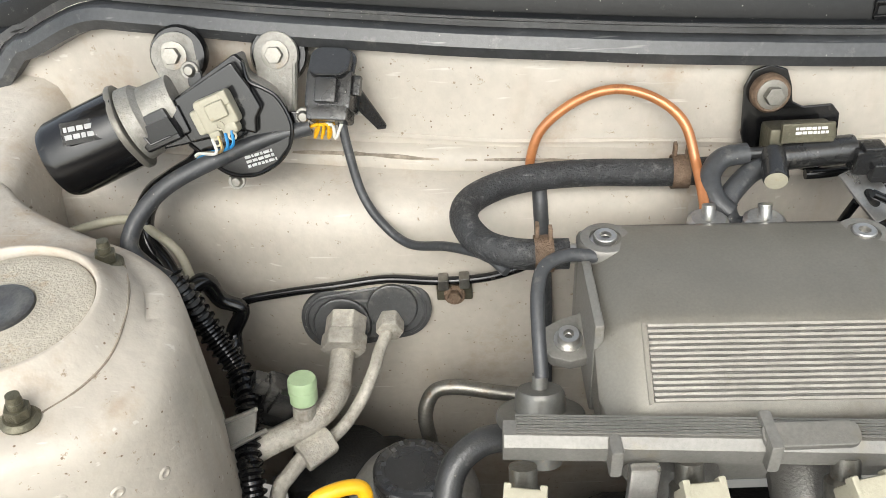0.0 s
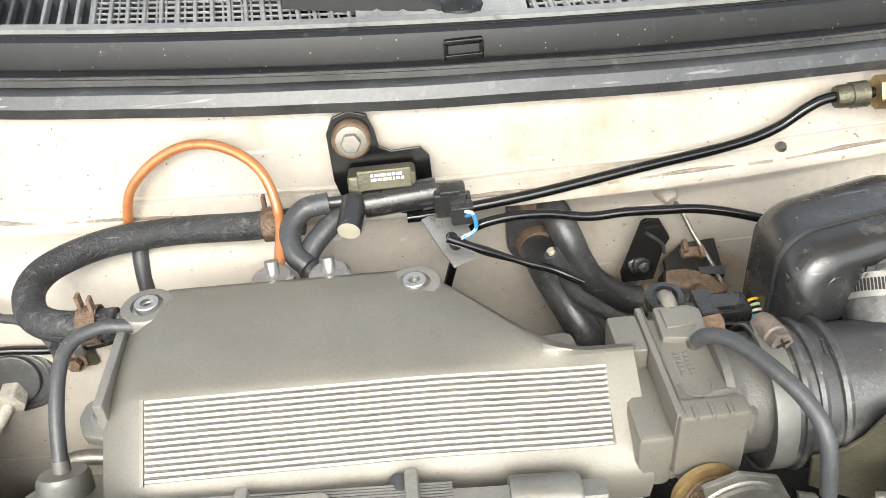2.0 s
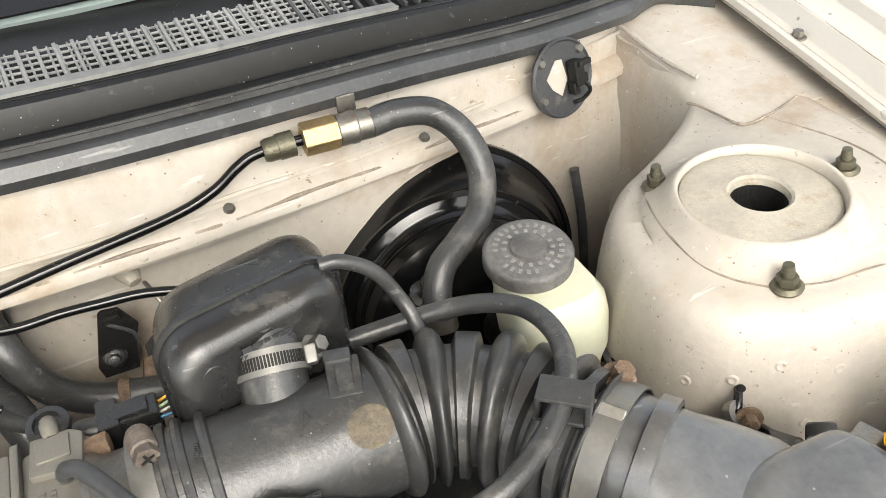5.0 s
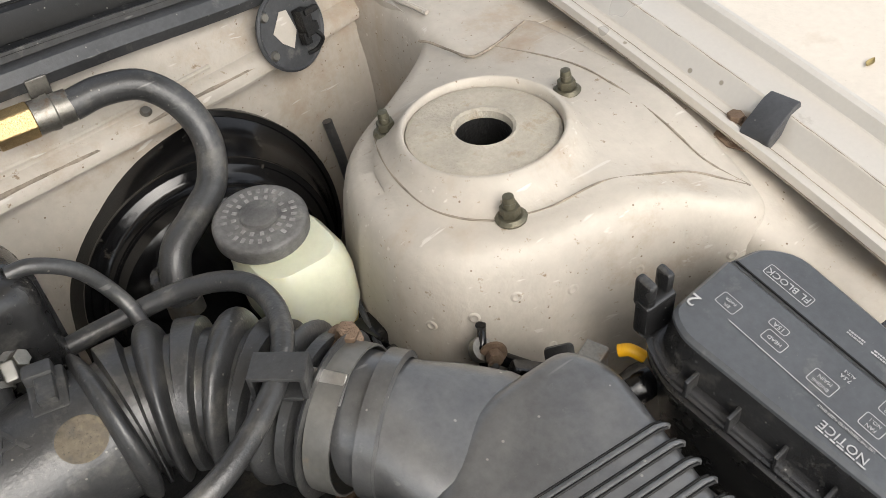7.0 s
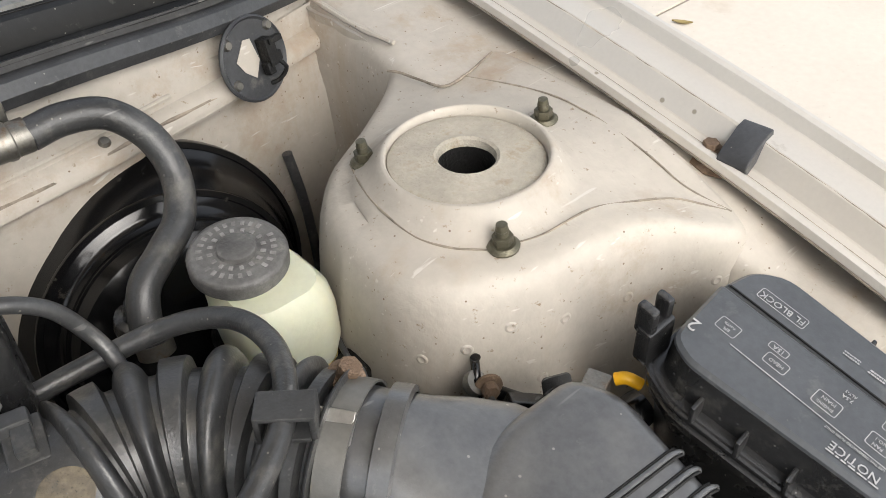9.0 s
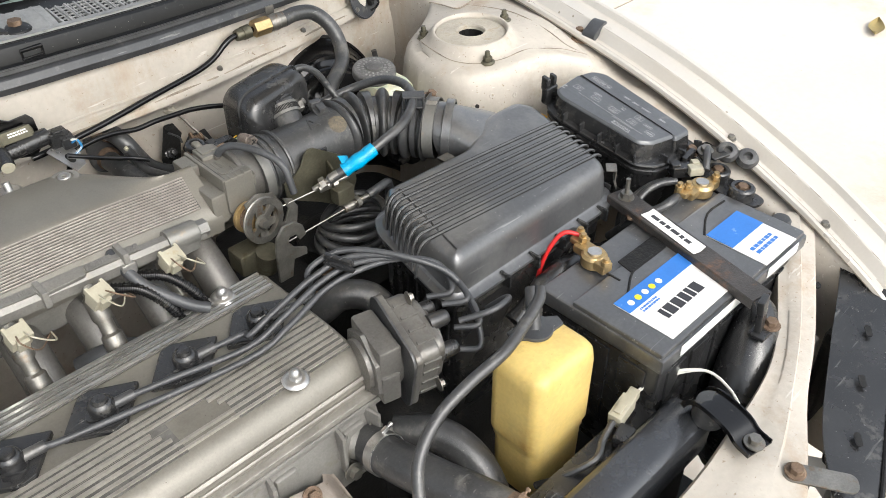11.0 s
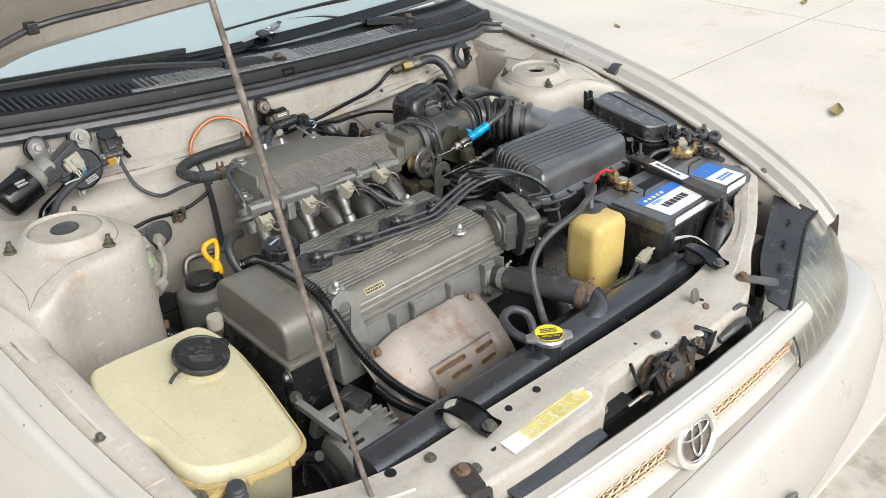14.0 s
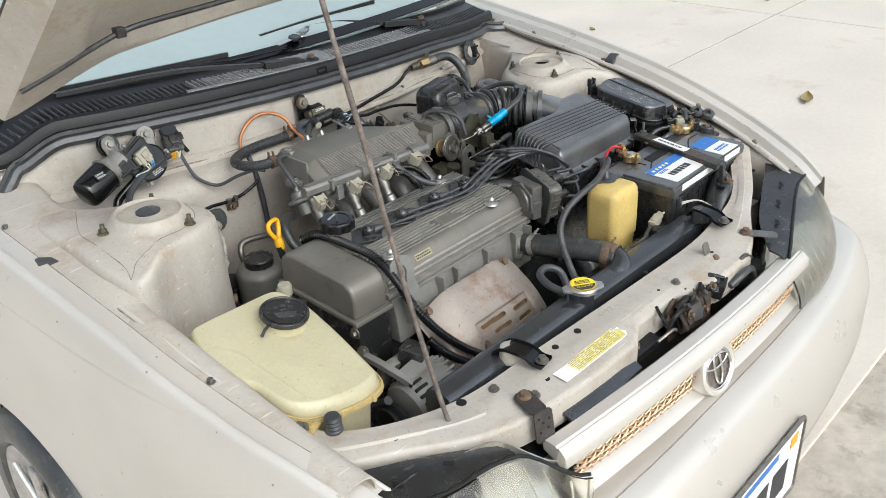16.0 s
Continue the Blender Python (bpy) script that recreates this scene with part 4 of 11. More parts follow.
part("base", thick(surf(lambda x, v: cowl_at(x, v) - Vector((0, 0, 0.006)), steps(-0.72, 0.72, 40), steps(0, 1, 6)), -0.002), TRIM, cowl)
part("front_edge", sweep([(-0.004, 0), (0.004, 0), (0.004, 0.007), (-0.004, 0.007)], [cowl_at(x, 0.0) - Vector((0, 0, 0.006)) for x in steps(-0.72, 0.72, 40)], (0, 0, 1)), TRIM, cowl)
part("rear_edge", sweep([(-0.006, 0), (0.006, 0), (0.006, 0.009), (-0.006, 0.009)], [cowl_at(x, 1.0) - Vector((0, 0, 0.006)) for x in steps(-0.72, 0.72, 40)], (0, 0, 1)), TRIM, cowl)
GREYTRIM = mat("pale_grey_trim", (0.27, 0.27, 0.262), 0.6, 0, 0.2, (14, 150), (0.1, 0.1, 0.095), 0.2, 50, 0.2, 500)
SLATTRIM = mat("dark_grey_slats", (0.075, 0.076, 0.076), 0.5, 0, 0.25, (14, 150), (0.13, 0.128, 0.12), 0.2, 60, 0.15, 500)
for i in range(122):
    x = -0.70 + 1.4 * i / 121
    if -0.05 < x < 0.035:
        continue
    a, b = cowl_at(x, 0.06), cowl_at(x - 0.004, 0.50)
    d = (b - a)
    m = aim((a + b) / 2 - Vector((0, 0, 0.001)), d)
    # slats are paler grey between x -0.28 and 0.32
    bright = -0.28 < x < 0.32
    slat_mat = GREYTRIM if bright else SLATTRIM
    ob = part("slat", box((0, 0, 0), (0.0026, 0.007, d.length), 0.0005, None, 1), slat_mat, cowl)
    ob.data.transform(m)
for v in (0.12, 0.19, 0.26, 0.33, 0.40, 0.47):
    for x0, x1 in ((-0.24, -0.06), (0.06, 0.37)):
        part("cross_slat", tube([cowl_at(x, v) for x in steps(x0, x1, 10)], 0.0010, 6, 2), GREYTRIM, cowl)
for i in range(94):
    x = -0.24 + i * 0.0065
    if -0.06 < x < 0.06:
        continue
    part("thin_slat", tube([cowl_at(x, 0.08), cowl_at(x - 0.004, 0.5)], 0.0009, 5, 2), GREYTRIM, cowl)
part("blank_pad", thick(surf(lambda x, v: cowl_at(x, mix(0.03, 0.60, v)) + Vector((0, 0, -0.001 + 0.0025 * math.sin(v * 3.1) + 0.0012 * (abs((x * 55) % 1 - 0.5) < 0.12))), steps(-0.06, 0.057, 40), steps(0, 1, 6)), -0.002), GREYTRIM, cowl, "pale grey panel under the wiper pivot")
part("front_ledge", sweep([(-0.006, -0.003), (0.004, -0.003), (0.004, 0.004), (-0.006, 0.004)], [cowl_at(x, 0.03) for x in steps(-0.30, 0.40, 30)], (0, 0, 1)), GREYTRIM, cowl)
clip = part("clip", join(box((0.01, 0.199, 0.958), (0.026, 0.012, 0.004), 0.001), box((-0.002, 0.199, 0.949), (0.003, 0.012, 0.02), 0.0008), box((0.022, 0.199, 0.949), (0.003, 0.012, 0.02), 0.0008),
                         box((0.01, 0.194, 0.946), (0.026, 0.004, 0.008), 0.001), box((0.01, 0.204, 0.949), (0.024, 0.003, 0.018), 0.001)), GLOSSY, cowl, "black plastic clip on the channel")

seal_path = [Vector((x, wall_y(x) - 0.001, seal_z(x) + 0.004 + 0.0015 * noise.noise(Vector((x * 9, 0, 3))))) for x in steps(-0.64, 0.62, 70)]
seal_path = [Vector((-0.715, 0.262, 0.872)), Vector((-0.675, 0.268, 0.888))] + seal_path + [Vector((0.66, 0.285, 0.890)), Vector((0.69, 0.278, 0.884)), Vector((0.715, 0.262, 0.882))]
SEALRUB = mat("seal_rubber", (0.048, 0.049, 0.051), 0.32, 0, 0.3, (25, 300), (0.12, 0.117, 0.108), 0.2, 70, 0.10, 600, spec=0.7, specks=((0.2, 0.19, 0.17), 260, 0.10), scuffs=(0.16, 0.158, 0.15))
seal = thing("bonnet_seal", (0, 0.19, 0.92), "black rubber weatherstrip with dust along the cowl", "rubber seal")
part("bulb", sweep([(0.010, -0.010), (0.012, -0.002), (0.008, 0.006), (0.001, 0.009), (-0.007, 0.007), (-0.011, 0.000), (-0.010, -0.009), (-0.003, -0.013)], spline(seal_path, 2), (0, 0, 1)), SEALRUB, seal)
part("lip", sweep([(-0.002, 0.009), (0.002, 0.0095), (0.001, 0.016), (-0.003, 0.015)], spline(seal_path, 2), (0, 0, 1)), SEALRUB, seal)
part("skirt", sweep([(-0.010, -0.010), (-0.0115, -0.0155), (-0.008, -0.016), (-0.006, -0.012)], spline(seal_path[2:-2], 2), (0, 0, 1)), SEALRUB, seal)

screen = thing("windscreen", (0, 0.4, 0.98), "green tinted windscreen glass reflecting the sky", "windscreen")
part("glass", thick(surf(lambda x, v: Vector((x, wall_y(x) * 0.95 + 0.115 + 0.55 * v, seal_z(x) * 0.3 + 0.655 + 0.045 + 0.34 * v)), steps(-0.70, 0.70, 24), steps(0, 1, 8)), 0.005), SCREEN, screen)
part("black_border", thick(surf(lambda x, v: Vector((x, wall_y(x) * 0.95 + 0.113 + 0.022 * v, seal_z(x) * 0.3 + 0.706 + 0.0136 * v)), steps(-0.70, 0.70, 24), steps(0, 1, 2)), 0.002), GLOSSY, screen, "black rubber edge of the glass")


def wiper(pivot, via, tip, blade):
    w = thing("wiper", pivot, "matt black windscreen wiper arm and blade", "wiper", "wipers")
    p = Vector(pivot)
    part("pivot_cap", lathe([(0, 0.010), (0.010, 0.010), (0.017, 0.006), (0.019, 0.0), (0.019, -0.012)], 24, Matrix.Translation(p)), TRIM, w)
    part("nut", hexprism(0.0085, 0.009, 0.016), RUSTY, w, "rusty wiper nut").data.transform(Matrix.Translation(p))
    d = (Vector(via) - p)
    d = Vector((d.x, d.y * 0.6, 0)).normalized()
    part("arm_head", sweep([(-0.014, -0.006), (0.014, -0.006), (0.012, 0.006), (-0.012, 0.006)], [p + d * 0.014 + Vector((0, 0, 0.002)), p + d * 0.03 + Vector((0, 0, 0.008)), p + d * 0.12 + Vector((0, 0, 0.020))], (0, 0, 1)), TRIM, w)
    part("arm", sweep([(-0.007, -0.003), (0.007, -0.003), (0.006, 0.004), (-0.006, 0.004)], spline([p + d * 0.11 + Vector((0, 0, 0.019)), via, tip], 8), (0, 0, 1)), TRIM, w)
    pts = spline(blade, 8)
    part("blade_spine", sweep([(-0.004, 0.002), (0.004, 0.002), (0.003, 0.010), (-0.003, 0.010)], pts, (0, 0, 1)), TRIM, w)
    part("blade_rubber", sweep([(-0.0015, -0.010), (0.0015, -0.010), (0.003, 0.001), (-0.003, 0.001)], pts, (0, 0, 1)), RUBBER, w)
    return w


wiper((0.012, 0.230, 0.966), (-0.290, 0.285, 1.012), (-0.51, 0.335, 1.016), ((-0.14, 0.318, 1.000), (-0.42, 0.36, 1.007), (-0.66, 0.415, 1.008)))
wiper((0.42, 0.29, 0.955), (0.20, 0.345, 0.998), (0.08, 0.355, 1.008), ((0.34, 0.375, 1.008), (0.14, 0.362, 1.010), (-0.03, 0.352, 1.008)))


def hood_at(x, s, drop=0.0):
    a = radians(38)
    w = 0.70 - 0.05 * s
    y0 = 0.36
    return Vector((x * w, y0 - s * math.cos(a) - drop * math.sin(a), 0.975 + s * math.sin(a) - drop * math.cos(a) + 0.025 * (1 - x * x)))


hood = thing("bonnet", (0, 0.36, 0.97), "raised silver beige bonnet, bare beige underside with pressed ribs", "bonnet")


def hood_rear(x):
    return 0.283 - 0.03 * x * x - 0.125 * smooth(0.70, 1.0, abs(x))


part("outer_skin", thick(surf(lambda x, v: hood_at(x, mix(hood_rear(x), 1.02 - 0.10 * x * x, v)), steps(-1, 1, 30), steps(0, 1, 24)), 0.0015), BODY, hood)


def under(x, v):
    s = mix(hood_rear(x) + 0.008, 0.99 - 0.10 * x * x, v)
    d = 0.012
    for cx, cs, rx, rs in ((-0.47, 0.44, 0.36, 0.32), (0.47, 0.44, 0.36, 0.32)):
        q = ((x - cx) / rx) ** 4 + ((v - cs + 0.05) / rs) ** 4
        d += 0.022 * smooth(0.75, 1.1, q)
    d *= smooth(0.0, 0.05, v) * smooth(1.0, 0.96, v) * smooth(1.0, 0.95, abs(x)) * 0.9 + 0.1
    return hood_at(x, s, d + 0.002)


part("inner_frame", thick(surf(under, steps(-1, 1, 90), steps(0, 1, 80)), 0.001), PAINT, hood, "beige pressed inner frame")
part("washer_hose", tube([hood_at(x, hood_rear(x) + 0.135 + 0.02 * math.sin(x * 4), 0.0600) for x in steps(-0.95, 0.7, 24)], 0.0048, 8, 3), RUBBER, hood, "thin black washer hose")
for x in (-0.75, -0.35, 0.05):
    part("hose_clip", box(hood_at(x, hood_rear(x) + 0.135 + 0.02 * math.sin(x * 4), 0.0590), (0.016, 0.018, 0.016), 0.002), BLACK, hood)

part("edge_flange", tube([hood_at(x, hood_rear(x) + 0.012, 0.006) for x in steps(-0.99, 0.99, 60)], 0.005, 8, 2), PAINT, hood, "folded rear edge")
for x in (-0.62, -0.2, 0.3):
    part("drain_slot", moved(prism(rounded(0.03, 0.009, 0.004), 0, 0.0012, 0), aim(hood_at(x, hood_rear(x) + 0.045, 0.0565), (0, -0.6, -0.8))), UNDER, hood)
rod = solo("prop_rod", tube([(-0.462, -0.605, 0.703), (-0.466, -0.596, 0.735), (-0.481, -0.562, 0.90), (-0.495, -0.525, 1.10), (-0.515, -0.470, 1.38), (-0.52, -0.452, 1.47), (-0.518, -0.44, 1.50)], 0.0036, 12, 6, 0.14), RODSTEEL,
           "rusty steel bonnet prop rod standing in the radiator support", "prop rod")


# ================= engine =================
def ridge(x0, x1, y, z, h=0.0022, w=0.0030):
    """One cast rib along x."""
    return prism([(-w / 2, 0), (w / 2, 0), (w / 3, h), (-w / 3, h)], x0, x1, 0, Matrix(((0, 0, 1, 0), (1, 0, 0, y), (0, 1, 0, z), (0, 0, 0, 1))))


def along_x(profile, x0, x1, bevel=0.003, seg=2):
    """A profile of (y, z) drawn along x."""
    return prism(profile, x0, x1, bevel, Matrix(((0, 0, 1, 0), (1, 0, 0, 0), (0, 1, 0, 0), (0, 0, 0, 1))), seg)


def clamp_band(at, direction, r, w=0.009, screw=0.6):
    m = aim(at, direction)
    b = lathe([(r, -w / 2), (r + 0.0012, -w / 2), (r + 0.0012, w / 2), (r, w / 2), (r, -w / 2)], 36, m)
    s = moved(join(lathe([(0, 0.02), (0.0035, 0.02), (0.0042, 0.018), (0.0042, 0.015), (0.0024, 0.0145), (0.0024, -0.004), (0, -0.004)], 14), box((0, 0, 0.004), (0.008, 0.007, 0.012), 0.001)),
              m @ Matrix.Translation((r * 0.3, r + 0.002, 0)) @ pose(0, 0, 0, 0, 80, 20) @ Matrix.Scale(max(screw, 0.05), 4))
    if not screw:
        s.free()
        return b
    return join(b, s)


# unseen mass that hides the ground, coloured near-black for the bay's depth
block = thing("engine_block", (-0.1, -0.15, 0.2), "unseen grimy engine block and gearbox, near-black for the shade of the bay", "engine block")
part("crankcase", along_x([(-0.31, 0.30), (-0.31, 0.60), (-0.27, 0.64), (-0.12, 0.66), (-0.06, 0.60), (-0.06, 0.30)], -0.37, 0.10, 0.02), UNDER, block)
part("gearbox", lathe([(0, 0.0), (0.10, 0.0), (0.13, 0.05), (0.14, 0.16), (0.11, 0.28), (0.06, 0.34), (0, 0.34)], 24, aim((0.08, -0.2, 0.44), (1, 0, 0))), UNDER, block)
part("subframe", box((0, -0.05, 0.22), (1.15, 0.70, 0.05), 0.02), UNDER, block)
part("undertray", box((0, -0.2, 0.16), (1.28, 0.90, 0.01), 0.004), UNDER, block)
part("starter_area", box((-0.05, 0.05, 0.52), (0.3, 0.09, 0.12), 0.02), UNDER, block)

head = thing("cylinder_head", (-0.1, -0.25, 0.60), "cast aluminium cylinder head with stiffening ribs", "cylinder head")
part("casting", along_x([(-0.333, 0.63), (-0.327, 0.69), (-0.319, 0.7205), (-0.29, 0.7205), (-0.13, 0.70), (-0.12, 0.695), (-0.11, 0.62)], -0.30, 0.075, 0.004), CAST, head)
part("flange", along_x([(-0.3245, 0.711), (-0.3245, 0.7195), (-0.29, 0.7195), (-0.29, 0.711)], -0.305, 0.082, 0.002), CAST, head)
for i in range(9):
    x = -0.275 + i * 0.042
    if i in (1, 4, 6):
        continue
    part("web", box((x, -0.331, 0.688), (0.005, 0.020, 0.056), 0.002, pose(0, 0, 0, 0, 0, (-1) ** i * 12)), CAST, head)
    if i % 2:
        part("pocket", box((x + 0.02, -0.325, 0.690), (0.026, 0.008, 0.030), 0.003), CAST, head)
part("port", lathe([(0, 0.0), (0.024, 0), (0.026, 0.008), (0.019, 0.01), (0.0185, 0.038), (0.021, 0.04), (0.021, 0.046), (0.017, 0.048), (0, 0.048)], 28, aim((0.035, -0.315, 0.68), (0.55, -0.83, -0.05))), CAST, head, "cast coolant outlet neck")
put("head_bolt", BOLT_M, head, aim((0.02, -0.345, 0.668), (0, -1, 0.1)))
put("head_bolt", BOLT_M, head, aim((0.062, -0.33, 0.69), (0.3, -1, 0.1)))

RIBS = mat("worn_rib_metal", (0.35, 0.33, 0.295), 0.45, 0.55, 0.15, (40, 300), (0.2, 0.18, 0.14), 0.15, 60, 0.2, 900)
FADEDBRASS = mat("faded_gold_plaque", (0.42, 0.37, 0.20), 0.4, 0.4, 0.15, (60, 300), (0.25, 0.21, 0.12), 0.2, 80)
VCPAINT = mat("valve_cover_paint", (0.205, 0.192, 0.165), 0.38, 0.35, 0.14, (14, 400), (0.12, 0.105, 0.085), 0.22, 18, 0.08, 1200)
vc = thing("valve_cover", (-0.11, -0.225, 0.70), "grey painted valve cover with cast ribs and a small plaque", "valve cover")
VC = [(-0.118, 0.704), (-0.116, 0.752), (-0.122, 0.766), (-0.134, 0.771), (-0.255, 0.772), (-0.288, 0.769), (-0.300, 0.763), (-0.308, 0.752), (-0.313, 0.738), (-0.316, 0.726), (-0.316, 0.716), (-0.29, 0.704)]
part("cover", along_x(VC, -0.305, 0.078, 0.005, 3), VCPAINT, vc)
part("lower_lip", along_x([(-0.3235, 0.721), (-0.3235, 0.7285), (-0.3145, 0.7295), (-0.13, 0.713), (-0.112, 0.711), (-0.112, 0.702), (-0.28, 0.712)], -0.308, 0.083, 0.0015), RIBS, vc, "bare edge of the cover flange")
for y in (-0.130, -0.1385, -0.147, -0.1555):
    part("rib", ridge(-0.295, 0.07, y, 0.7690, 0.0062, 0.0050), BRIGHT, vc, "polished cast rib")
for i in range(8):
    y = -0.2275 - i * 0.0082
    z = 0.7705 - (0.0 if i < 4 else 0.0009 * (i - 3))
    if i < 3 or i > 5:
        part("rib", ridge(-0.298, 0.072, y, z, 0.0052, 0.0042), RIBS, vc)
    else:
        part("rib", ridge(-0.298, -0.15 + 0.006 * i, y, z, 0.0052, 0.0042), RIBS, vc)
        part("rib", ridge(-0.09 + 0.006 * i, 0.072, y, z, 0.0052, 0.0042), RIBS, vc)
part("rib", along_x([(-0.310, 0.7475), (-0.3125, 0.7485), (-0.3145, 0.745), (-0.312, 0.742)], -0.30, 0.074, 0.0005), RIBS, vc)
part("rib", along_x([(-0.313, 0.7375), (-0.316, 0.7385), (-0.3172, 0.736), (-0.3145, 0.733)], -0.30, 0.074, 0.0005), RIBS, vc)
for x, y in ((-0.262, -0.283), (0.004, -0.289), (0.02, -0.136), (-0.262, -0.132)):
    part("cover_nut", join(lathe([(0, 0), (0.0135, 0.0), (0.0140, 0.0015), (0.0120, 0.004), (0.0085, 0.005), (0, 0.005)], 26, aim((x, y, 0.772), (0, -0.05, 1))), prism(circle(0.0070, 6), 0.004, 0.010, 0.0008, aim((x, y, 0.772), (0, -0.05, 1))), lathe([(0.0062, 0.0095), (0.0052, 0.013), (0.003, 0.0152), (0, 0.016)], 18, aim((x, y, 0.772), (0, -0.05, 1)))), BRIGHT, vc, "silver acorn nut on a cupped washer")
# darker field lying between the raised ribs
part("rib_field", box((-0.113, -0.1428, 0.7722), (0.366, 0.034, 0.0012), 0.0003), DARKGAP, vc, "dark field between the ribs")
part("rib_field", box((-0.113, -0.2357, 0.7722), (0.370, 0.0235, 0.0012), 0.0003), DARKGAP, vc, "dark field between the ribs")
for x0, x1 in ((-0.298, -0.115), (-0.06, 0.072)):
    part("rib_field", along_x([(-0.247, 0.7724), (-0.247, 0.7712), (-0.2885, 0.7690), (-0.2885, 0.7702)], x0, x1, 0.0), DARKGAP, vc, "dark field between the ribs")
plq = Matrix.Translation((-0.203, -0.3045, 0.7580)) @ pose(0, 0, 0, 54, 0, 0)
pq = part("plaque", moved(prism(rounded(0.040, 0.012, 0.001), 0, 0.0009, 0.0002), plq), FADEDBRASS, vc, "small brass coloured plaque with unreadable writing")
part("plaque_bars", moved(bars(0.036, 0.009, 2, 3), plq @ Matrix.Translation((0, 0, 0.0008))), INK, pq)

oil = thing("oil_cap", (-0.293, -0.185, 0.775), "black plastic oil filler cap with scalloped rim", "oil cap")
part("neck", lathe([(0.027, -0.016), (0.024, -0.008), (0.022, 0.028), (0, 0.028)], 32, Matrix.Translation((-0.283, -0.178, 0.772))), COVER, oil, "grey cast filler neck")
cap = []
for r, z in ((0.0, 0.0), (0.0275, 0.0), (0.0298, 0.002), (0.0298, 0.015), (0.0275, 0.0185), (0.022, 0.0190), (0.0205, 0.0175), (0.0, 0.0175)):
    cap.append([(r * (1 + (0.055 * (1 if math.cos(10 * a) > 0.2 else 0) if r > 0.025 else 0)) * math.cos(a) + 1e-5 * math.cos(a), r * (1 + (0.055 * (1 if math.cos(10 * a) > 0.2 else 0) if r > 0.025 else 0)) * math.sin(a) + 1e-5 * math.sin(a), z) for a in [2 * math.pi * i / 120 for i in range(120)]])
OM = Matrix.Translation((-0.283, -0.178, 0.798)) @ pose(0, 0, 0, 3, 0, 20)
oc = part("cap", moved(loft(cap, cap=False), OM), GLOSSY, oil, "black scalloped cap")
part("handle_bar", moved(join(box((0, 0, 0.0185), (0.026, 0.004, 0.003), 0.001, pose(0, 0, 0, 0, 0, 30)), bars(0.024, 0.005, 1, 8)), OM @ Matrix.Translation((0, 0, 0.0005))), BLACK, oc)
part("raised_bars", moved(bars(0.024, 0.006, 1, 9, 0.001), OM @ Matrix.Translation((0.002, 0.012, 0.0174))), PALEINK, oc, "faint raised marks")

oil.location += Vector((-0.006, -0.002, 0.010))
# spark plug boots and leads
leads_to = [(0.168, -0.302, 0.786), (0.168, -0.325, 0.790), (0.166, -0.345, 0.772), (0.164, -0.350, 0.745)]
BOOTS = [(-0.236, -0.200), (-0.150, -0.200), (-0.062, -0.200), (0.022, -0.203)]
for i, (x, y) in enumerate(BOOTS):
    b = thing("plug_boot", (x, y, 0.772), "dusty black rubber spark plug boot on the valve cover", "plug boot", "spark plug boots")
    pad = prism([(-0.026, -0.002), (-0.004, -0.021), (0.004, -0.021), (0.026, 0.002), (0.004, 0.021), (-0.004, 0.021)], 0, 0.005, 0.0015)
    part("pad", moved(pad, Matrix.Translation((x, y + 0.004, 0.772)) @ pose(0, 0, 0, 0, 0, 8) @ Matrix.Diagonal((1.7, 1.45, 1.5, 1))), BLACK, b)
    part("pad_step", moved(prism(rounded(0.03, 0.024, 0.006), 0.004, 0.0075, 0.001), Matrix.Translation((x, y, 0.774)) @ pose(0, 0, 0, 0, 0, -28)), BLACK, b)
    part("dome", lathe([(0.0125, 0.006), (0.0125, 0.014), (0.0105, 0.0175), (0.0085, 0.019), (0.007, 0.0185), (0.006, 0.0215), (0, 0.022)], 24, Matrix.Translation((x, y, 0.775))), BLACK, b)
    part("outlet", tube([(x + 0.008, y - 0.002, 0.783), (x + 0.03, y - 0.004, 0.783)], 0.0055, 12, 2), RUBBER, b)
for i, (x, y) in enumerate(BOOTS):
    tx, ty, tz = leads_to[i]
    k = i * 0.007
    pts = [(x + 0.026, y - 0.004, 0.783), (x + 0.06, y - 0.012, 0.782 + 0.002 * i)]
    if i < 3:
        pts += [(-0.02 + 0.01 * i, -0.242 + k * 1.4, 0.783 + 0.004 * i), (0.035, -0.243 + k * 1.5, 0.795 + 0.004 * i)]
    pts += [(0.085, -0.236 + k * 1.2, 0.806 + 0.004 * i), (0.125, -0.244 + k, 0.814 + 0.005 * i), (0.165, -0.264 - k * 0.6, 0.818 + 0.003 * i), (0.198, -0.288 - k * 1.5, 0.806 - 0.002 * i), (tx + 0.022, ty - 0.016, tz + 0.006), (tx, ty, tz)]
    solo("spark_plug_lead", tube(pts, 0.0033, 10, 6), GREYRUB, "grey rubber spark plug lead", "plug lead", "spark plug leads")
solo("coil_lead", tube([(0.163, -0.355, 0.79), (0.19, -0.375, 0.800), (0.215, -0.375, 0.800), (0.225, -0.36, 0.785), (0.222, -0.34, 0.76)], 0.0033, 10, 6), GREYRUB, "grey coil lead looping off the distributor", "ignition lead")
solo("lead_comb", join(box((0.108, -0.234, 0.832), (0.006, 0.034, 0.006), 0.001, pose(0, 0, 0, 0, 0, 20)), box((0.108, -0.234, 0.823), (0.006, 0.036, 0.003), 0.0008, pose(0, 0, 0, 0, 0, 20))), BLACK, "black plastic lead separator", "cable clip")

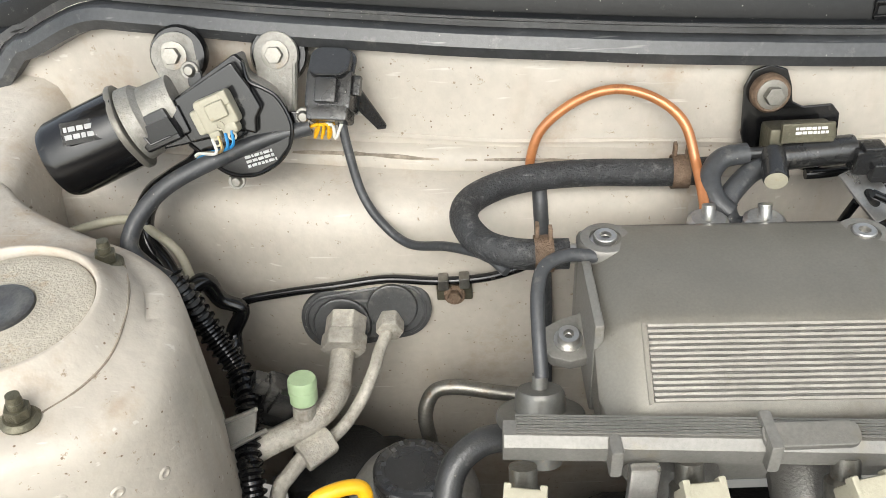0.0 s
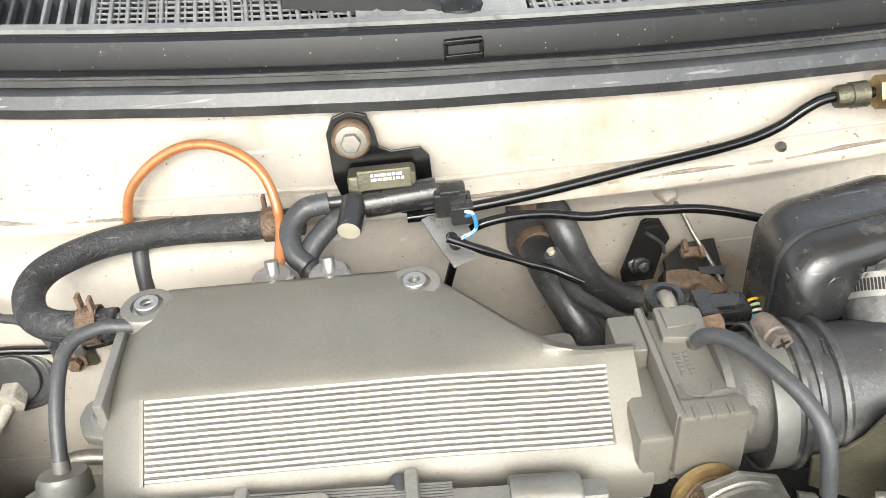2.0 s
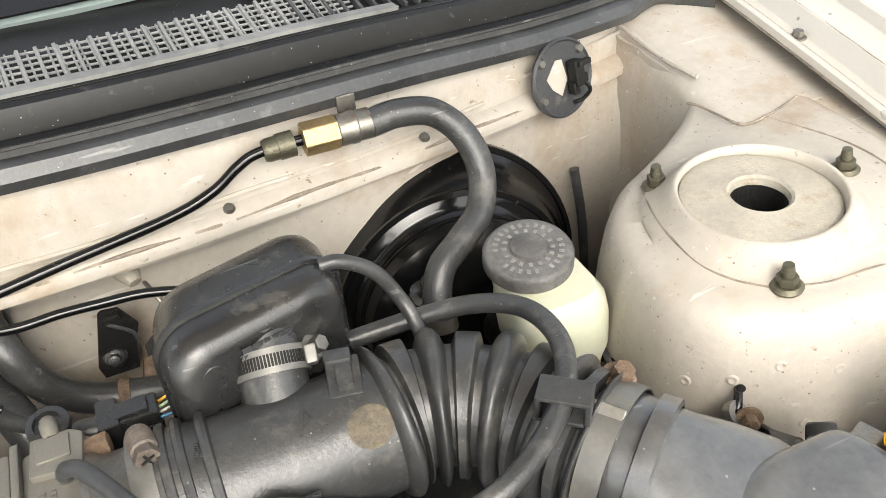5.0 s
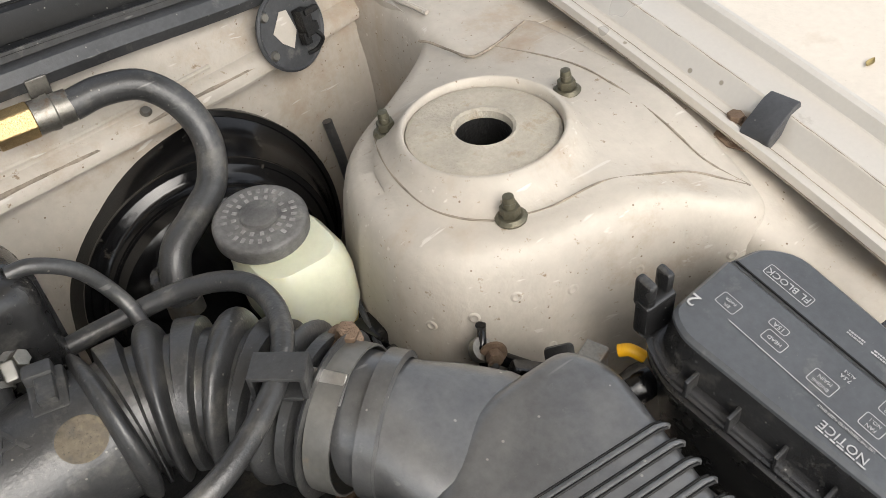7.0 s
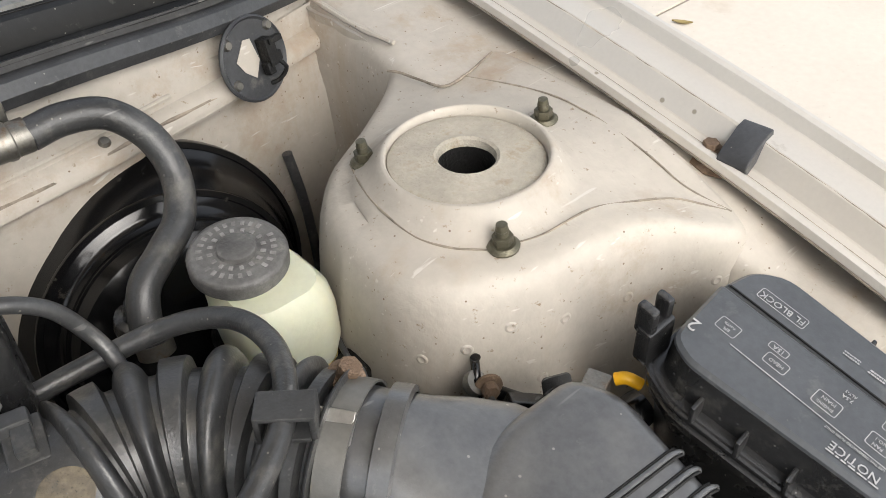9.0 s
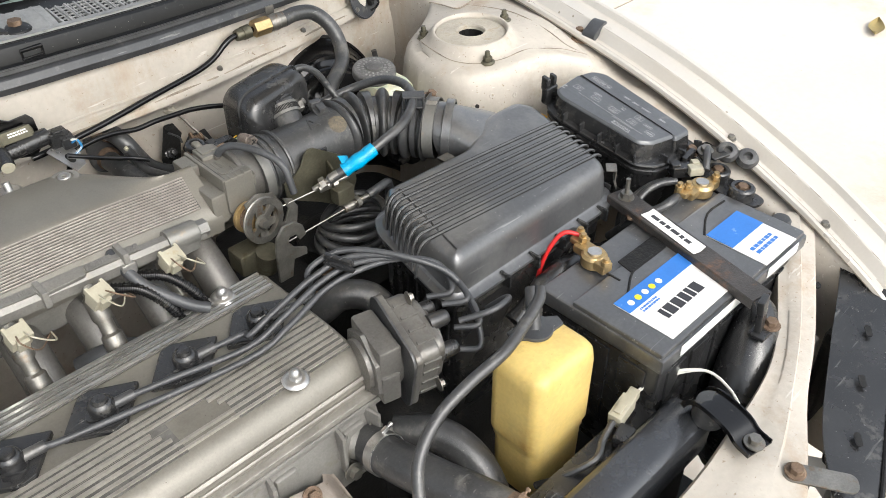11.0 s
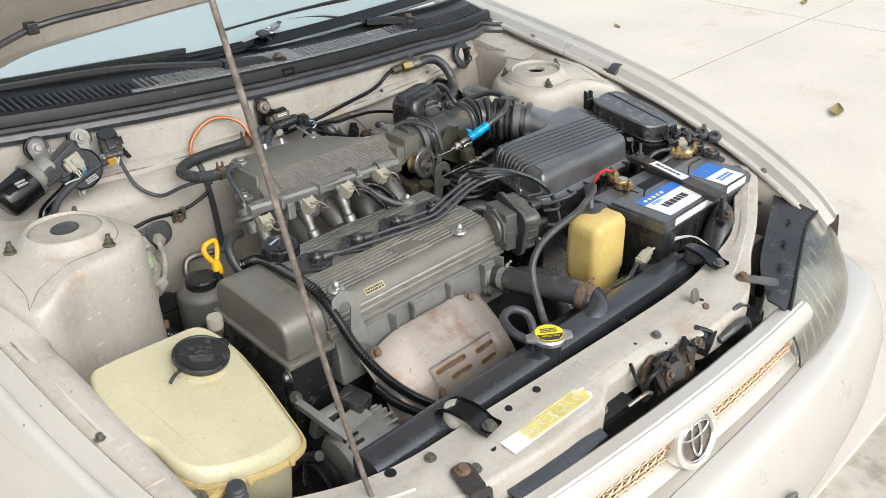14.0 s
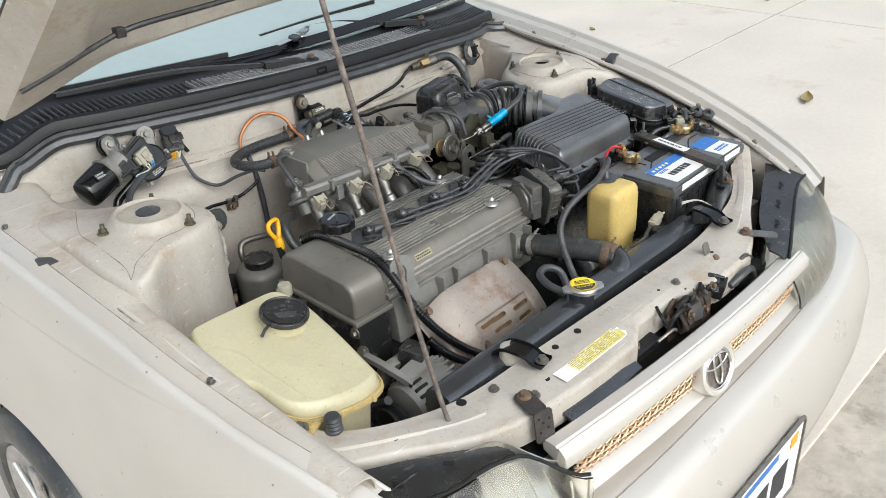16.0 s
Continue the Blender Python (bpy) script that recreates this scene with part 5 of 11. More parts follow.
DISTCAST = mat("grey_cast_alloy", (0.175, 0.168, 0.155), 0.38, 0.5, 0.2, (20, 300), (0.1, 0.09, 0.075), 0.25, 40, 0.2, 700)
dist = thing("distributor", (0.11, -0.33, 0.72), "grey distributor with black cap at the end of the head", "distributor")
dm = aim((0.080, -0.306, 0.756), (0.97, -0.24, 0.0)) @ Matrix.Scale(1.08, 4)
part("body", join(lathe([(0, -0.01), (0.026, -0.01), (0.028, 0.0), (0.030, 0.006), (0.031, 0.020), (0.029, 0.024), (0, 0.024)], 36, dm), moved(box((0.0, 0.012, 0.010), (0.062, 0.046, 0.024), 0.004), dm), moved(box((-0.024, -0.012, 0.008), (0.020, 0.034, 0.020), 0.003), dm)), DISTCAST, dist, "mid grey cast body")
part("bracket", moved(prism([(-0.034, -0.012), (-0.01, -0.034), (0.012, -0.034), (0.034, -0.004), (0.03, 0.02), (0.0, 0.036), (-0.03, 0.02)], -0.006, -0.001, 0.001), dm), DISTCAST, dist, "mid grey mounting plate")
capm = dm @ pose(0, 0, 0, 0, 0, 12)
part("gasket", moved(prism(rounded(0.090, 0.084, 0.014, 6), 0.0235, 0.0265, 0.0008), capm), RUBBER, dist)
dcap = part("cap", moved(join(prism(rounded(0.088, 0.078, 0.008, 6), 0.0265, 0.034, 0.002), prism(rounded(0.080, 0.070, 0.010, 6), 0.033, 0.056, 0.004), prism(rounded(0.066, 0.058, 0.012, 6), 0.055, 0.066, 0.004), prism(rounded(0.052, 0.05, 0.02, 6), 0.063, 0.070, 0.003)), capm), DISTCAST, dist, "mid grey moulded cap")
for k in range(4):
    for o in (-0.026, -0.009, 0.009, 0.026):
        part("cap_rib", moved(box((0.0405 if k % 2 == 0 else 0.0355, o * 0.9, 0.046), (0.0024, 0.004, 0.018), 0.0006), capm @ pose(0, 0, 0, 0, 0, 90 * k)), DISTCAST, dcap)
for k in range(5):
    a = k * 1.2566 + 0.4
    part("tower", lathe([(0, 0.0), (0.0085, 0.0), (0.008, 0.018), (0.0062, 0.021), (0, 0.021)], 16, capm @ Matrix.Translation((0.026 * math.cos(a), 0.026 * math.sin(a), 0.062))), BLACK, dist)
for k in range(3):
    put("screw", BOLT_M, dist, capm @ pose(0, 0, 0, 0, 0, k * 120 + 30) @ Matrix.Translation((0.040, 0.03, 0.05)) @ Matrix.Diagonal((0.65, 0.65, 0.65, 1)))
part("harness_plug", join(box((0.118, -0.262, 0.735), (0.034, 0.022, 0.032), 0.003), box((0.124, -0.262, 0.753), (0.018, 0.014, 0.006), 0.002)), BLACK, dist)

# timing cover
tc = thing("timing_cover", (-0.345, -0.23, 0.5), "grey upper and black lower timing belt cover", "timing cover")
tcp = [(-0.322, 0.716), (-0.325, 0.752), (-0.318, 0.774), (-0.300, 0.785), (-0.17, 0.790), (-0.145, 0.786), (-0.130, 0.772), (-0.126, 0.72)]
part("upper_cover", along_x(tcp, -0.386, -0.312, 0.007, 3), VCPAINT, tc)
part("upper_flange", along_x([(-0.331, 0.708), (-0.331, 0.718), (-0.118, 0.724), (-0.118, 0.714)], -0.392, -0.306, 0.003), VCPAINT, tc)
part("lower_cover", along_x([(-0.318, 0.46), (-0.328, 0.708), (-0.125, 0.714), (-0.115, 0.46)], -0.386, -0.31, 0.006), BLACK, tc)
part("lower_rib", join(box((-0.388, -0.26, 0.60), (0.006, 0.10, 0.006), 0.002), box((-0.388, -0.20, 0.55), (0.006, 0.006, 0.12), 0.002), box((-0.388, -0.30, 0.58), (0.006, 0.006, 0.16), 0.002)), BLACK, tc)
for y, z in ((-0.327, 0.70), (-0.122, 0.705)):
    put("cover_bolt", BOLT_M, tc, aim((-0.392, y, z), (-1, 0, 0)))
solo("front_harness", corrugated([(-0.325, -0.118, 0.778), (-0.31, -0.15, 0.793), (-0.305, -0.22, 0.795), (-0.302, -0.29, 0.790), (-0.300, -0.335, 0.760), (-0.290, -0.365, 0.715), (-0.268, -0.395, 0.668), (-0.240, -0.425, 0.632), (-0.205, -0.465, 0.605), (-0.185, -0.49, 0.598)], 0.0074, 0.0055, 0.12), GLOSSY,
     "black corrugated wiring conduit over the timing cover", "wiring harness")
solo("harness_lower", corrugated([(-0.28, -0.385, 0.65), (-0.262, -0.41, 0.622), (-0.225, -0.45, 0.592), (-0.19, -0.495, 0.585)], 0.0075, 0.005, 0.09), GLOSSY, "second black corrugated conduit beside the alternator", "wiring harness")

hook = thing("lifting_hook", (-0.255, -0.345, 0.67), "grey steel engine lifting hook bolted to the head", "lifting hook")
hp = [(-0.008, -0.01), (0.010, -0.01), (0.014, 0.015), (0.008, 0.045), (0.010, 0.062), (0.004, 0.078), (-0.012, 0.083), (-0.026, 0.074), (-0.030, 0.058), (-0.026, 0.048), (-0.019, 0.049), (-0.020, 0.060), (-0.014, 0.068), (-0.006, 0.066), (-0.003, 0.058), (-0.006, 0.046), (-0.012, 0.02)]
part("plate", moved(prism(hp, -0.0025, 0.0025, 0.0008), Matrix.Translation((-0.274, -0.352, 0.699)) @ pose(0, 0, 0, 75, 0, -12) @ Matrix.Diagonal((1.2, 1.24, 1, 1))), CLAMP, hook)
put("hook_bolt", BOLT_M, hook, aim((-0.274, -0.356, 0.701), (-0.1, -1, 0.1)) @ Matrix.Diagonal((1.2, 1.2, 1.2, 1)))

rear_hook = thing("lifting_hook", (0.12, -0.13, 0.74), "bare steel lifting hook at the back of the head", "lifting hook")
part("plate", moved(prism([(0.096, 0.745), (0.114, 0.745), (0.119, 0.768), (0.137, 0.766), (0.138, 0.775), (0.122, 0.783), (0.114, 0.795), (0.118, 0.803), (0.126, 0.800), (0.130, 0.790), (0.139, 0.794), (0.136, 0.808), (0.125, 0.818), (0.110, 0.817), (0.100, 0.806), (0.097, 0.790)], -0.002, 0.002, 0.0008), Matrix.Translation((0, -0.130, 0)) @ pose(0, 0, 0, 90, 0, 0)), STEEL, rear_hook)

# heat shield
def shield_at(u, v):
    x = mix(-0.262, 0.004, u)
    s = v * 1.0
    y = -0.338 - 0.112 * math.sin(min(1.0, s * 1.15) * math.pi / 2) + 0.012 * max(0, s - 0.8)
    z = 0.688 - 0.012 * math.sin(u * math.pi) * 0 - 0.165 * (s**1.25)
    rim = smooth(0.0, 0.06, u) * smooth(1.0, 0.93, u)
    y += 0.03 * (1 - rim) + 0.012 * smooth(0.6, 1.0, u) * s
    x += 0.02 * s * (u - 0.3)
    z -= 0.03 * smooth(0.75, 1.0, u) * (1 - s) * 0.6 + 0.02 * smooth(0.3, 0.0, u) * (1 - s)
    dimple = smooth(0.27, 0.30, u) * smooth(0.84, 0.81, u) * smooth(0.355 - 0.0 * u, 0.385, v) * smooth(0.93, 0.90, v)
    y += 0.0035 * dimple
    return Vector((x, y + 0.0008 * noise.noise(Vector((u * 9, v * 9, 4))), z))


shield = thing("heat_shield", (-0.13, -0.40, 0.52), "dull metal exhaust heat shield, rusty and slotted", "heat shield")
grid_bm = surf(shield_at, steps(0, 1, 150), steps(0, 1, 110))
SLOTS = [(0.33, 0.55, 0.43, 0.0042), (0.42, 0.56, 0.52, 0.0042), (0.655, 0.785, 0.45, 0.0042), (0.655, 0.765, 0.55, 0.0042), (0.54, 0.74, 0.665, 0.0045), (0.55, 0.74, 0.815, 0.0085)]


def in_slot(u, v):
    return any(math.hypot((u - min(max(u, a), b)) * 0.266, (v - c) * 0.20) < r for a, b, c, r in SLOTS)


grid_bm.faces.ensure_lookup_table()
bmesh.ops.delete(grid_bm, geom=[f for k, f in enumerate(grid_bm.faces) if in_slot((k // 110 + 0.5) / 150, (k % 110 + 0.5) / 110)], context="FACES")
part("pressing", thick(grid_bm, -0.0015), HEAT, shield, sharp=60)
part("inner_layer", surf(lambda u, v: shield_at(u, v) + Vector((0, 0.005, -0.003)), steps(0.28, 0.83, 24), steps(0.38, 0.73, 16)), RUSTY, shield, "rusty inner layer behind the slots")
for u, v in ((0.08, 0.03), (0.86, 0.04), (0.86, 0.63), (0.29, 0.58)):
    put("shield_bolt", BOLT_R, shield, aim(shield_at(u, v) + Vector((0, -0.001, 0.001)), (0, -0.75, 0.6)))
for a, b, c, r in SLOTS:
    du, dv = r / 0.266, r / 0.20
    ring = [shield_at(b + du * math.cos(q), c + dv * math.sin(q)) for q in steps(-math.pi / 2, math.pi / 2, 8)] + [shield_at(a - du * math.cos(q), c + dv * math.sin(q)) for q in steps(math.pi / 2, -math.pi / 2, 8)]
    part("slot_rim", tube([p + Vector((0, -0.0008, 0.0006)) for p in ring + [ring[0]]], 0.0012, 6, smooth=False), RUSTSTAIN, shield, "rusty slot edge")
solo("exhaust_manifold", join(*[tube([(x, -0.33, 0.64), (x, -0.38, 0.62), (mix(x, -0.11, 0.6), -0.39, 0.54), (-0.11, -0.37, 0.42)], 0.018, 14, 5) for x in (-0.22, -0.15, -0.08, -0.02)]), RUSTY, "rusty cast exhaust manifold behind its shield", "exhaust manifold")

# alternator
alt = thing("alternator", (-0.335, -0.43, 0.52), "aluminium alternator with cooling slots", "alternator")
am = aim((-0.40, -0.435, 0.585), (1, -0.05, 0.05))
part("housing", lathe([(0, 0.0), (0.03, 0.0), (0.05, 0.008), (0.058, 0.022), (0.060, 0.05), (0.060, 0.075), (0.055, 0.095), (0.04, 0.108), (0.018, 0.112), (0, 0.112)], 40, am), CAST, alt)
for k in range(26):
    part("fin", moved(box((0.052, 0, 0.090), (0.012, 0.005, 0.03), 0.001), am @ pose(0, 0, 0, 0, 0, k * 360 / 26)), CAST, alt)
for k in range(26):
    part("slot", moved(box((0.0555, 0, 0.030), (0.009, 0.006, 0.026), 0.001), am @ pose(0, 0, 0, 0, 0, k * 360 / 26)), UNDER, alt)
part("terminal_cover", box((-0.33, -0.395, 0.645), (0.035, 0.045, 0.05), 0.004, pose(0, 0, 0, 10, 0, 20)), BLACK, alt)
part("pulley", lathe([(0, -0.03), (0.03, -0.03), (0.032, -0.026), (0.026, -0.02), (0.032, -0.014), (0.032, -0.008), (0, -0.006)], 30, am), UNDER, alt)
part("bracket", join(box((-0.345, -0.37, 0.625), (0.09, 0.02, 0.05), 0.006, pose(0, 0, 0, 20, 0, 0)), sweep([(-0.006, -0.005), (0.006, -0.005), (0.006, 0.005), (-0.006, 0.005)], spline([(-0.398, -0.352, 0.668), (-0.394, -0.385, 0.664), (-0.388, -0.418, 0.655), (-0.378, -0.442, 0.640)], 4), (0, 0, 1))), CAST, alt, "cast alternator bracket arm")
part("bridge", box((-0.352, -0.420, 0.648), (0.058, 0.030, 0.010), 0.003, pose(0, 0, 0, 14, 0, 8)), CAST, alt)
put("alt_bolt", BOLT_M, alt, aim((-0.395, -0.345, 0.672), (-0.8, -0.4, 0.3)))
part("rear_boot", lathe([(0, 0.0), (0.016, 0.002), (0.018, 0.014), (0.012, 0.022), (0.009, 0.05), (0, 0.05)], 18, aim((-0.262, -0.478, 0.62), (0.9, -0.35, 0.1))), GREYRUB, alt, "grey rubber terminal boot")
solo("drive_belt", tube([(-0.415, -0.42, 0.62), (-0.412, -0.35, 0.56), (-0.412, -0.28, 0.45)], 0.008, 8, 4), RUBBER, "black ribbed drive belt", "belt")

# ---- intake plenum ----
plen = thing("intake_plenum", (-0.07, 0.01, 0.80), "grey painted cast intake chamber with polished ribs", "intake plenum")


def plen_back(x):
    """The rear edge of the upper deck, swept forward at the throttle end."""
    return mix(0.083, 0.004, smooth(-0.052, 0.055, x))


def plen_sec(x):
    yb = plen_back(x)
    zt = 0.868 - 0.028 * (x + 0.2)
    drop = 0.012 * smooth(-0.05, 0.06, x)
    zt -= drop * 0.3
    e = smooth(-0.212, -0.192, x)
    zt -= 0.012 * (1 - e)
    pts = [(yb, 0.800), (yb + 0.001, zt - 0.010), (yb - 0.003, zt - 0.003), (yb - 0.010, zt), (mix(yb - 0.012, -0.006, 0.35), zt + 0.002), (mix(yb - 0.012, -0.006, 0.7), zt + 0.001), (-0.006, zt - 0.002), (-0.0115, zt - 0.005),
           (-0.0300, zt - 0.0185), (-0.0470, zt - 0.0305), (-0.0560, zt - 0.039), (-0.060, zt - 0.050), (-0.056, zt - 0.066), (-0.045, 0.800)]
    return [(x, y, z) for y, z in pts]


xs = [-0.216, -0.213, -0.208, -0.200] + steps(-0.19, 0.075, 34) + [0.078]
secs = [plen_sec(x) for x in xs]
for k, s in ((0, 0.80), (1, 0.93)):
    cy, cz = 0.01, 0.835
    secs[k] = [(x, mix(cy, y, s), mix(cz, z, s)) for x, y, z in secs[k]]
part("chamber", loft(secs), COVER, plen, sharp=40)


def zt_at(x):
    return 0.868 - 0.028 * (x + 0.2) - 0.0036 * smooth(-0.05, 0.06, x)


for i in range(14):
    t = i / 13
    y, dz = mix(-0.0125, -0.0462, t), mix(-0.0060, -0.0300, t)
    x0, x1 = -0.188, 0.061 - 0.003 * t
    prof = [(-0.0011, -0.0004), (0.0011, -0.0004), (0.0008, 0.0021), (-0.0008, 0.0021)]
    a, b = Vector((x0, y, zt_at(x0) + dz)), Vector((x1, y, zt_at(x1) + dz))
    part("rib", sweep(prof, [Vector((x, y, zt_at(x) + dz)) for x in steps(x0, x1, 14)], (0, -0.58, 0.81)), RIBS, plen, "polished horizontal rib")
# darker field under the plenum ribs
part("rib_field", loft([[(x, -0.0120, zt_at(x) - 0.0053), (x, -0.0470, zt_at(x) - 0.0302), (x, -0.0465, zt_at(x) - 0.0312), (x, -0.0115, zt_at(x) - 0.0063)] for x in steps(-0.188, 0.060, 14)]), DARKGAP, plen, "dark field between the ribs")
part("rib_frame", sweep([(-0.001, -0.0006), (0.001, -0.0006), (0.001, 0.0008), (-0.001, 0.0008)], [Vector((-0.190, -0.011, zt_at(-0.19) - 0.005)), Vector((-0.190, -0.048, zt_at(-0.19) - 0.031))], (0, -0.58, 0.81)), COVER, plen)
for x, y, z in ((-0.200, 0.063, 0.8665), (-0.039, 0.063, 0.8622)):
    part("lug", lathe([(0.0175, -0.05), (0.0175, -0.003), (0.0155, 0.0), (0.010, 0.0005), (0.0095, -0.003), (0, -0.003)], 28, Matrix.Translation((x, y, z + 0.0015))), CAST, plen, "machined bolt boss")
    put("socket_bolt", ALLEN, plen, Matrix.Translation((x, y, z - 0.0012)) @ Matrix.Diagonal((1.1, 1.1, 0.7, 1)))
part("side_lug", moved(prism([(-0.014, 0.0), (-0.010, -0.010), (0.0, -0.013), (0.012, -0.010), (0.02, -0.02), (0.02, 0.03), (0.006, 0.016), (-0.004, 0.013), (-0.012, 0.008)], -0.010, 0.0, 0.002), Matrix.Translation((-0.2265, 0.018, 0.8245)) @ pose(0, 0, 0, 12, 0, 0) @ Matrix.Diagonal((1.25, 1.25, 1, 1))), CAST, plen, "machined side lug")
put("socket_bolt", ALLEN, plen, Matrix.Translation((-0.2268, 0.018, 0.8240)) @ pose(0, 0, 0, 12, 0, 0))
part("left_flange", box((-0.214, 0.03, 0.828), (0.006, 0.085, 0.07), 0.002), CAST, plen, "bare metal end flange")
part("corner_lug", box((-0.205, 0.068, 0.850), (0.022, 0.026, 0.026), 0.004), CAST, plen)
for x, y in ((-0.128, 0.094), (-0.092, 0.092)):
    part("nipple", join(lathe([(0.0135, -0.008), (0.0135, 0.0), (0.011, 0.002), (0, 0.002)], 22, Matrix.Translation((x, y - 0.004, 0.858))), tube([(x, y - 0.004, 0.858), (x, y, 0.868)], 0.0045, 10, 2)), BRIGHT, plen, "bright hose union")
part("lower_plenum", along_x([(-0.045, 0.76), (-0.05, 0.802), (0.07, 0.806), (0.075, 0.75)], -0.20, 0.062, 0.008), CAST, plen)
for x in (-0.165, -0.095, -0.025, 0.045):
    part("runner", tube([(x, -0.02, 0.785), (x, -0.06, 0.765), (x, -0.095, 0.735), (x, -0.125, 0.715)], 0.021, 18, 5), DISTCAST, plen, "cast intake runner")
    part("runner_flange", box((x, -0.116, 0.722), (0.055, 0.010, 0.045), 0.003, pose(0, 0, 0, 35, 0, 0)), CAST, plen)

rail = thing("fuel_rail", (-0.1, -0.07, 0.80), "bare aluminium fuel rail with a knurled end", "fuel rail")
part("rail", sweep([(-0.008, -0.007), (0.008, -0.007), (0.009, 0.004), (0.005, 0.009), (-0.005, 0.009), (-0.009, 0.004)], [Vector((-0.262, -0.070, 0.826)), Vector((0.052, -0.078, 0.811))], (0, 0, 1)), CAST, rail)
for k in range(7):
    part("rail_rib", sweep([(-0.0006, 0), (0.0006, 0), (0.0006, 0.001), (-0.0006, 0.001)], [Vector((-0.255, -0.0735 + 0.0018 * k, 0.835)), Vector((-0.02, -0.079 + 0.0018 * k, 0.824))], (0, 0, 1)), CAST, rail)
part("end_block", join(lathe([(0, 0), (0.013, 0.0), (0.0135, 0.004), (0.0135, 0.034), (0.012, 0.036), (0, 0.036)], 30, aim((0.008, -0.077, 0.815), (1, -0.025, -0.05))), box((0.028, -0.078, 0.808), (0.026, 0.024, 0.022), 0.003), lathe([(0, 0), (0.010, 0), (0.010, 0.012), (0, 0.012)], 6, aim((0.044, -0.078, 0.813), (1, 0, -0.05)))), CLAMP, rail)
part("bolt_tab", moved(prism(rounded(0.05, 0.014, 0.006), 0, 0.005, 0.001), Matrix.Translation((-0.105, -0.076, 0.826)) @ pose(0, 0, 0, 15, 0, 0)), CAST, rail)
for x in (-0.19, -0.04):
    part("bracket", box((x, -0.086, 0.805), (0.016, 0.006, 0.03), 0.002), BRIGHT, rail)
rail.location += Vector((-0.010, 0.0, 0.013))
for x in (-0.215, -0.135, -0.05):
    part("strap", box((x, -0.075, 0.836), (0.007, 0.026, 0.020), 0.002), CAST, rail)
for i, x in enumerate((-0.262, -0.175, -0.094, -0.012)):
    inj = thing("injector", (x, -0.085, 0.74), "fuel injector with a cream coloured plug", "injector", "fuel injectors")
    d = Vector((0, -0.48, -0.88))
    a = Vector((x, -0.078, 0.826))
    part("barrel", lathe([(0, 0), (0.0075, 0.0), (0.0075, 0.012), (0.0105, 0.014), (0.0105, 0.038), (0.008, 0.042), (0.008, 0.055), (0.011, 0.058), (0.012, 0.085), (0, 0.085)], 20, aim(a, d)), STEEL, inj)
    m = Matrix.Translation((x, -0.098, 0.824)) @ pose(0, 0, 0, 28, 0, (-8, 5, 12, 4)[i])
    part("plug", moved(join(box((0, -0.004, 0.004), (0.021, 0.016, 0.024), 0.002), box((0, -0.013, 0.002), (0.012, 0.006, 0.016), 0.001), box((0.009, -0.004, 0.012), (0.004, 0.02, 0.008), 0.001), box((-0.009, -0.004, 0.012), (0.004, 0.02, 0.008), 0.001)), m), CREAM, inj, "cream coloured wiring plug")
    for s in (-1, 1):
        part("wire", tube([m @ Vector((s * 0.004, -0.008, 0.016)), m @ Vector((s * 0.006, -0.022, 0.026)), m @ Vector((s * 0.008 + 0.016, -0.028, 0.008)), m @ Vector((0.03, -0.01, -0.012))], 0.0009, 6, 5), (CREAM, RUSTY)[(i + (s > 0)) % 2], inj)
for x0, x1 in ((-0.03, 0.0), (0.0, 0.02)):
    solo("injector_harness", corrugated([(x0 - 0.045, -0.088, 0.815), (x0 - 0.02, -0.105, 0.808), (x0, -0.125, 0.78), (x0 + 0.005, -0.135, 0.745), (x1, -0.125, 0.71)], 0.0058, 0.0042, 0.1), GLOSSY, "black corrugated injector wiring conduit", "wiring harness")
solo("breather_hose", tube([(-0.055, -0.060, 0.834), (-0.056, -0.072, 0.832), (-0.046, -0.10, 0.81), (-0.018, -0.13, 0.785), (0.0, -0.145, 0.777)], 0.0062, 12, 6), GREYRUB, "grey rubber breather hose to the valve cover", "hose")
solo("water_pipe_hose", tube([(-0.13, -0.09, 0.74), (-0.10, -0.105, 0.752), (-0.068, -0.115, 0.742), (-0.06, -0.135, 0.72)], 0.012, 14, 6), GREYRUB, "short grey coolant hose between the runners", "hose")

reg = thing("pressure_regulator", (-0.246, -0.02, 0.79), "zinc plated fuel pressure regulator with vacuum hose", "pressure regulator")
RM = aim((-0.247, -0.026, 0.792), (0.0, 0.45, 0.9))
part("body", lathe([(0, -0.02), (0.012, -0.02), (0.0125, 0.002), (0.017, 0.004), (0.0255, 0.006), (0.0265, 0.008), (0.0265, 0.0115), (0.0255, 0.013), (0.0155, 0.0145), (0.0148, 0.024), (0.013, 0.027), (0.005, 0.0275), (0.0045, 0.036), (0, 0.036)], 40, RM), CLAMP, reg)
part("vacuum_hose", tube([(-0.246, -0.013, 0.824), (-0.2465, 0.004, 0.842), (-0.2455, 0.025, 0.858), (-0.240, 0.040, 0.865), (-0.225, 0.049, 0.866), (-0.207, 0.051, 0.863)], 0.0043, 12, 7), GREYRUB, reg, "grey vacuum hose")

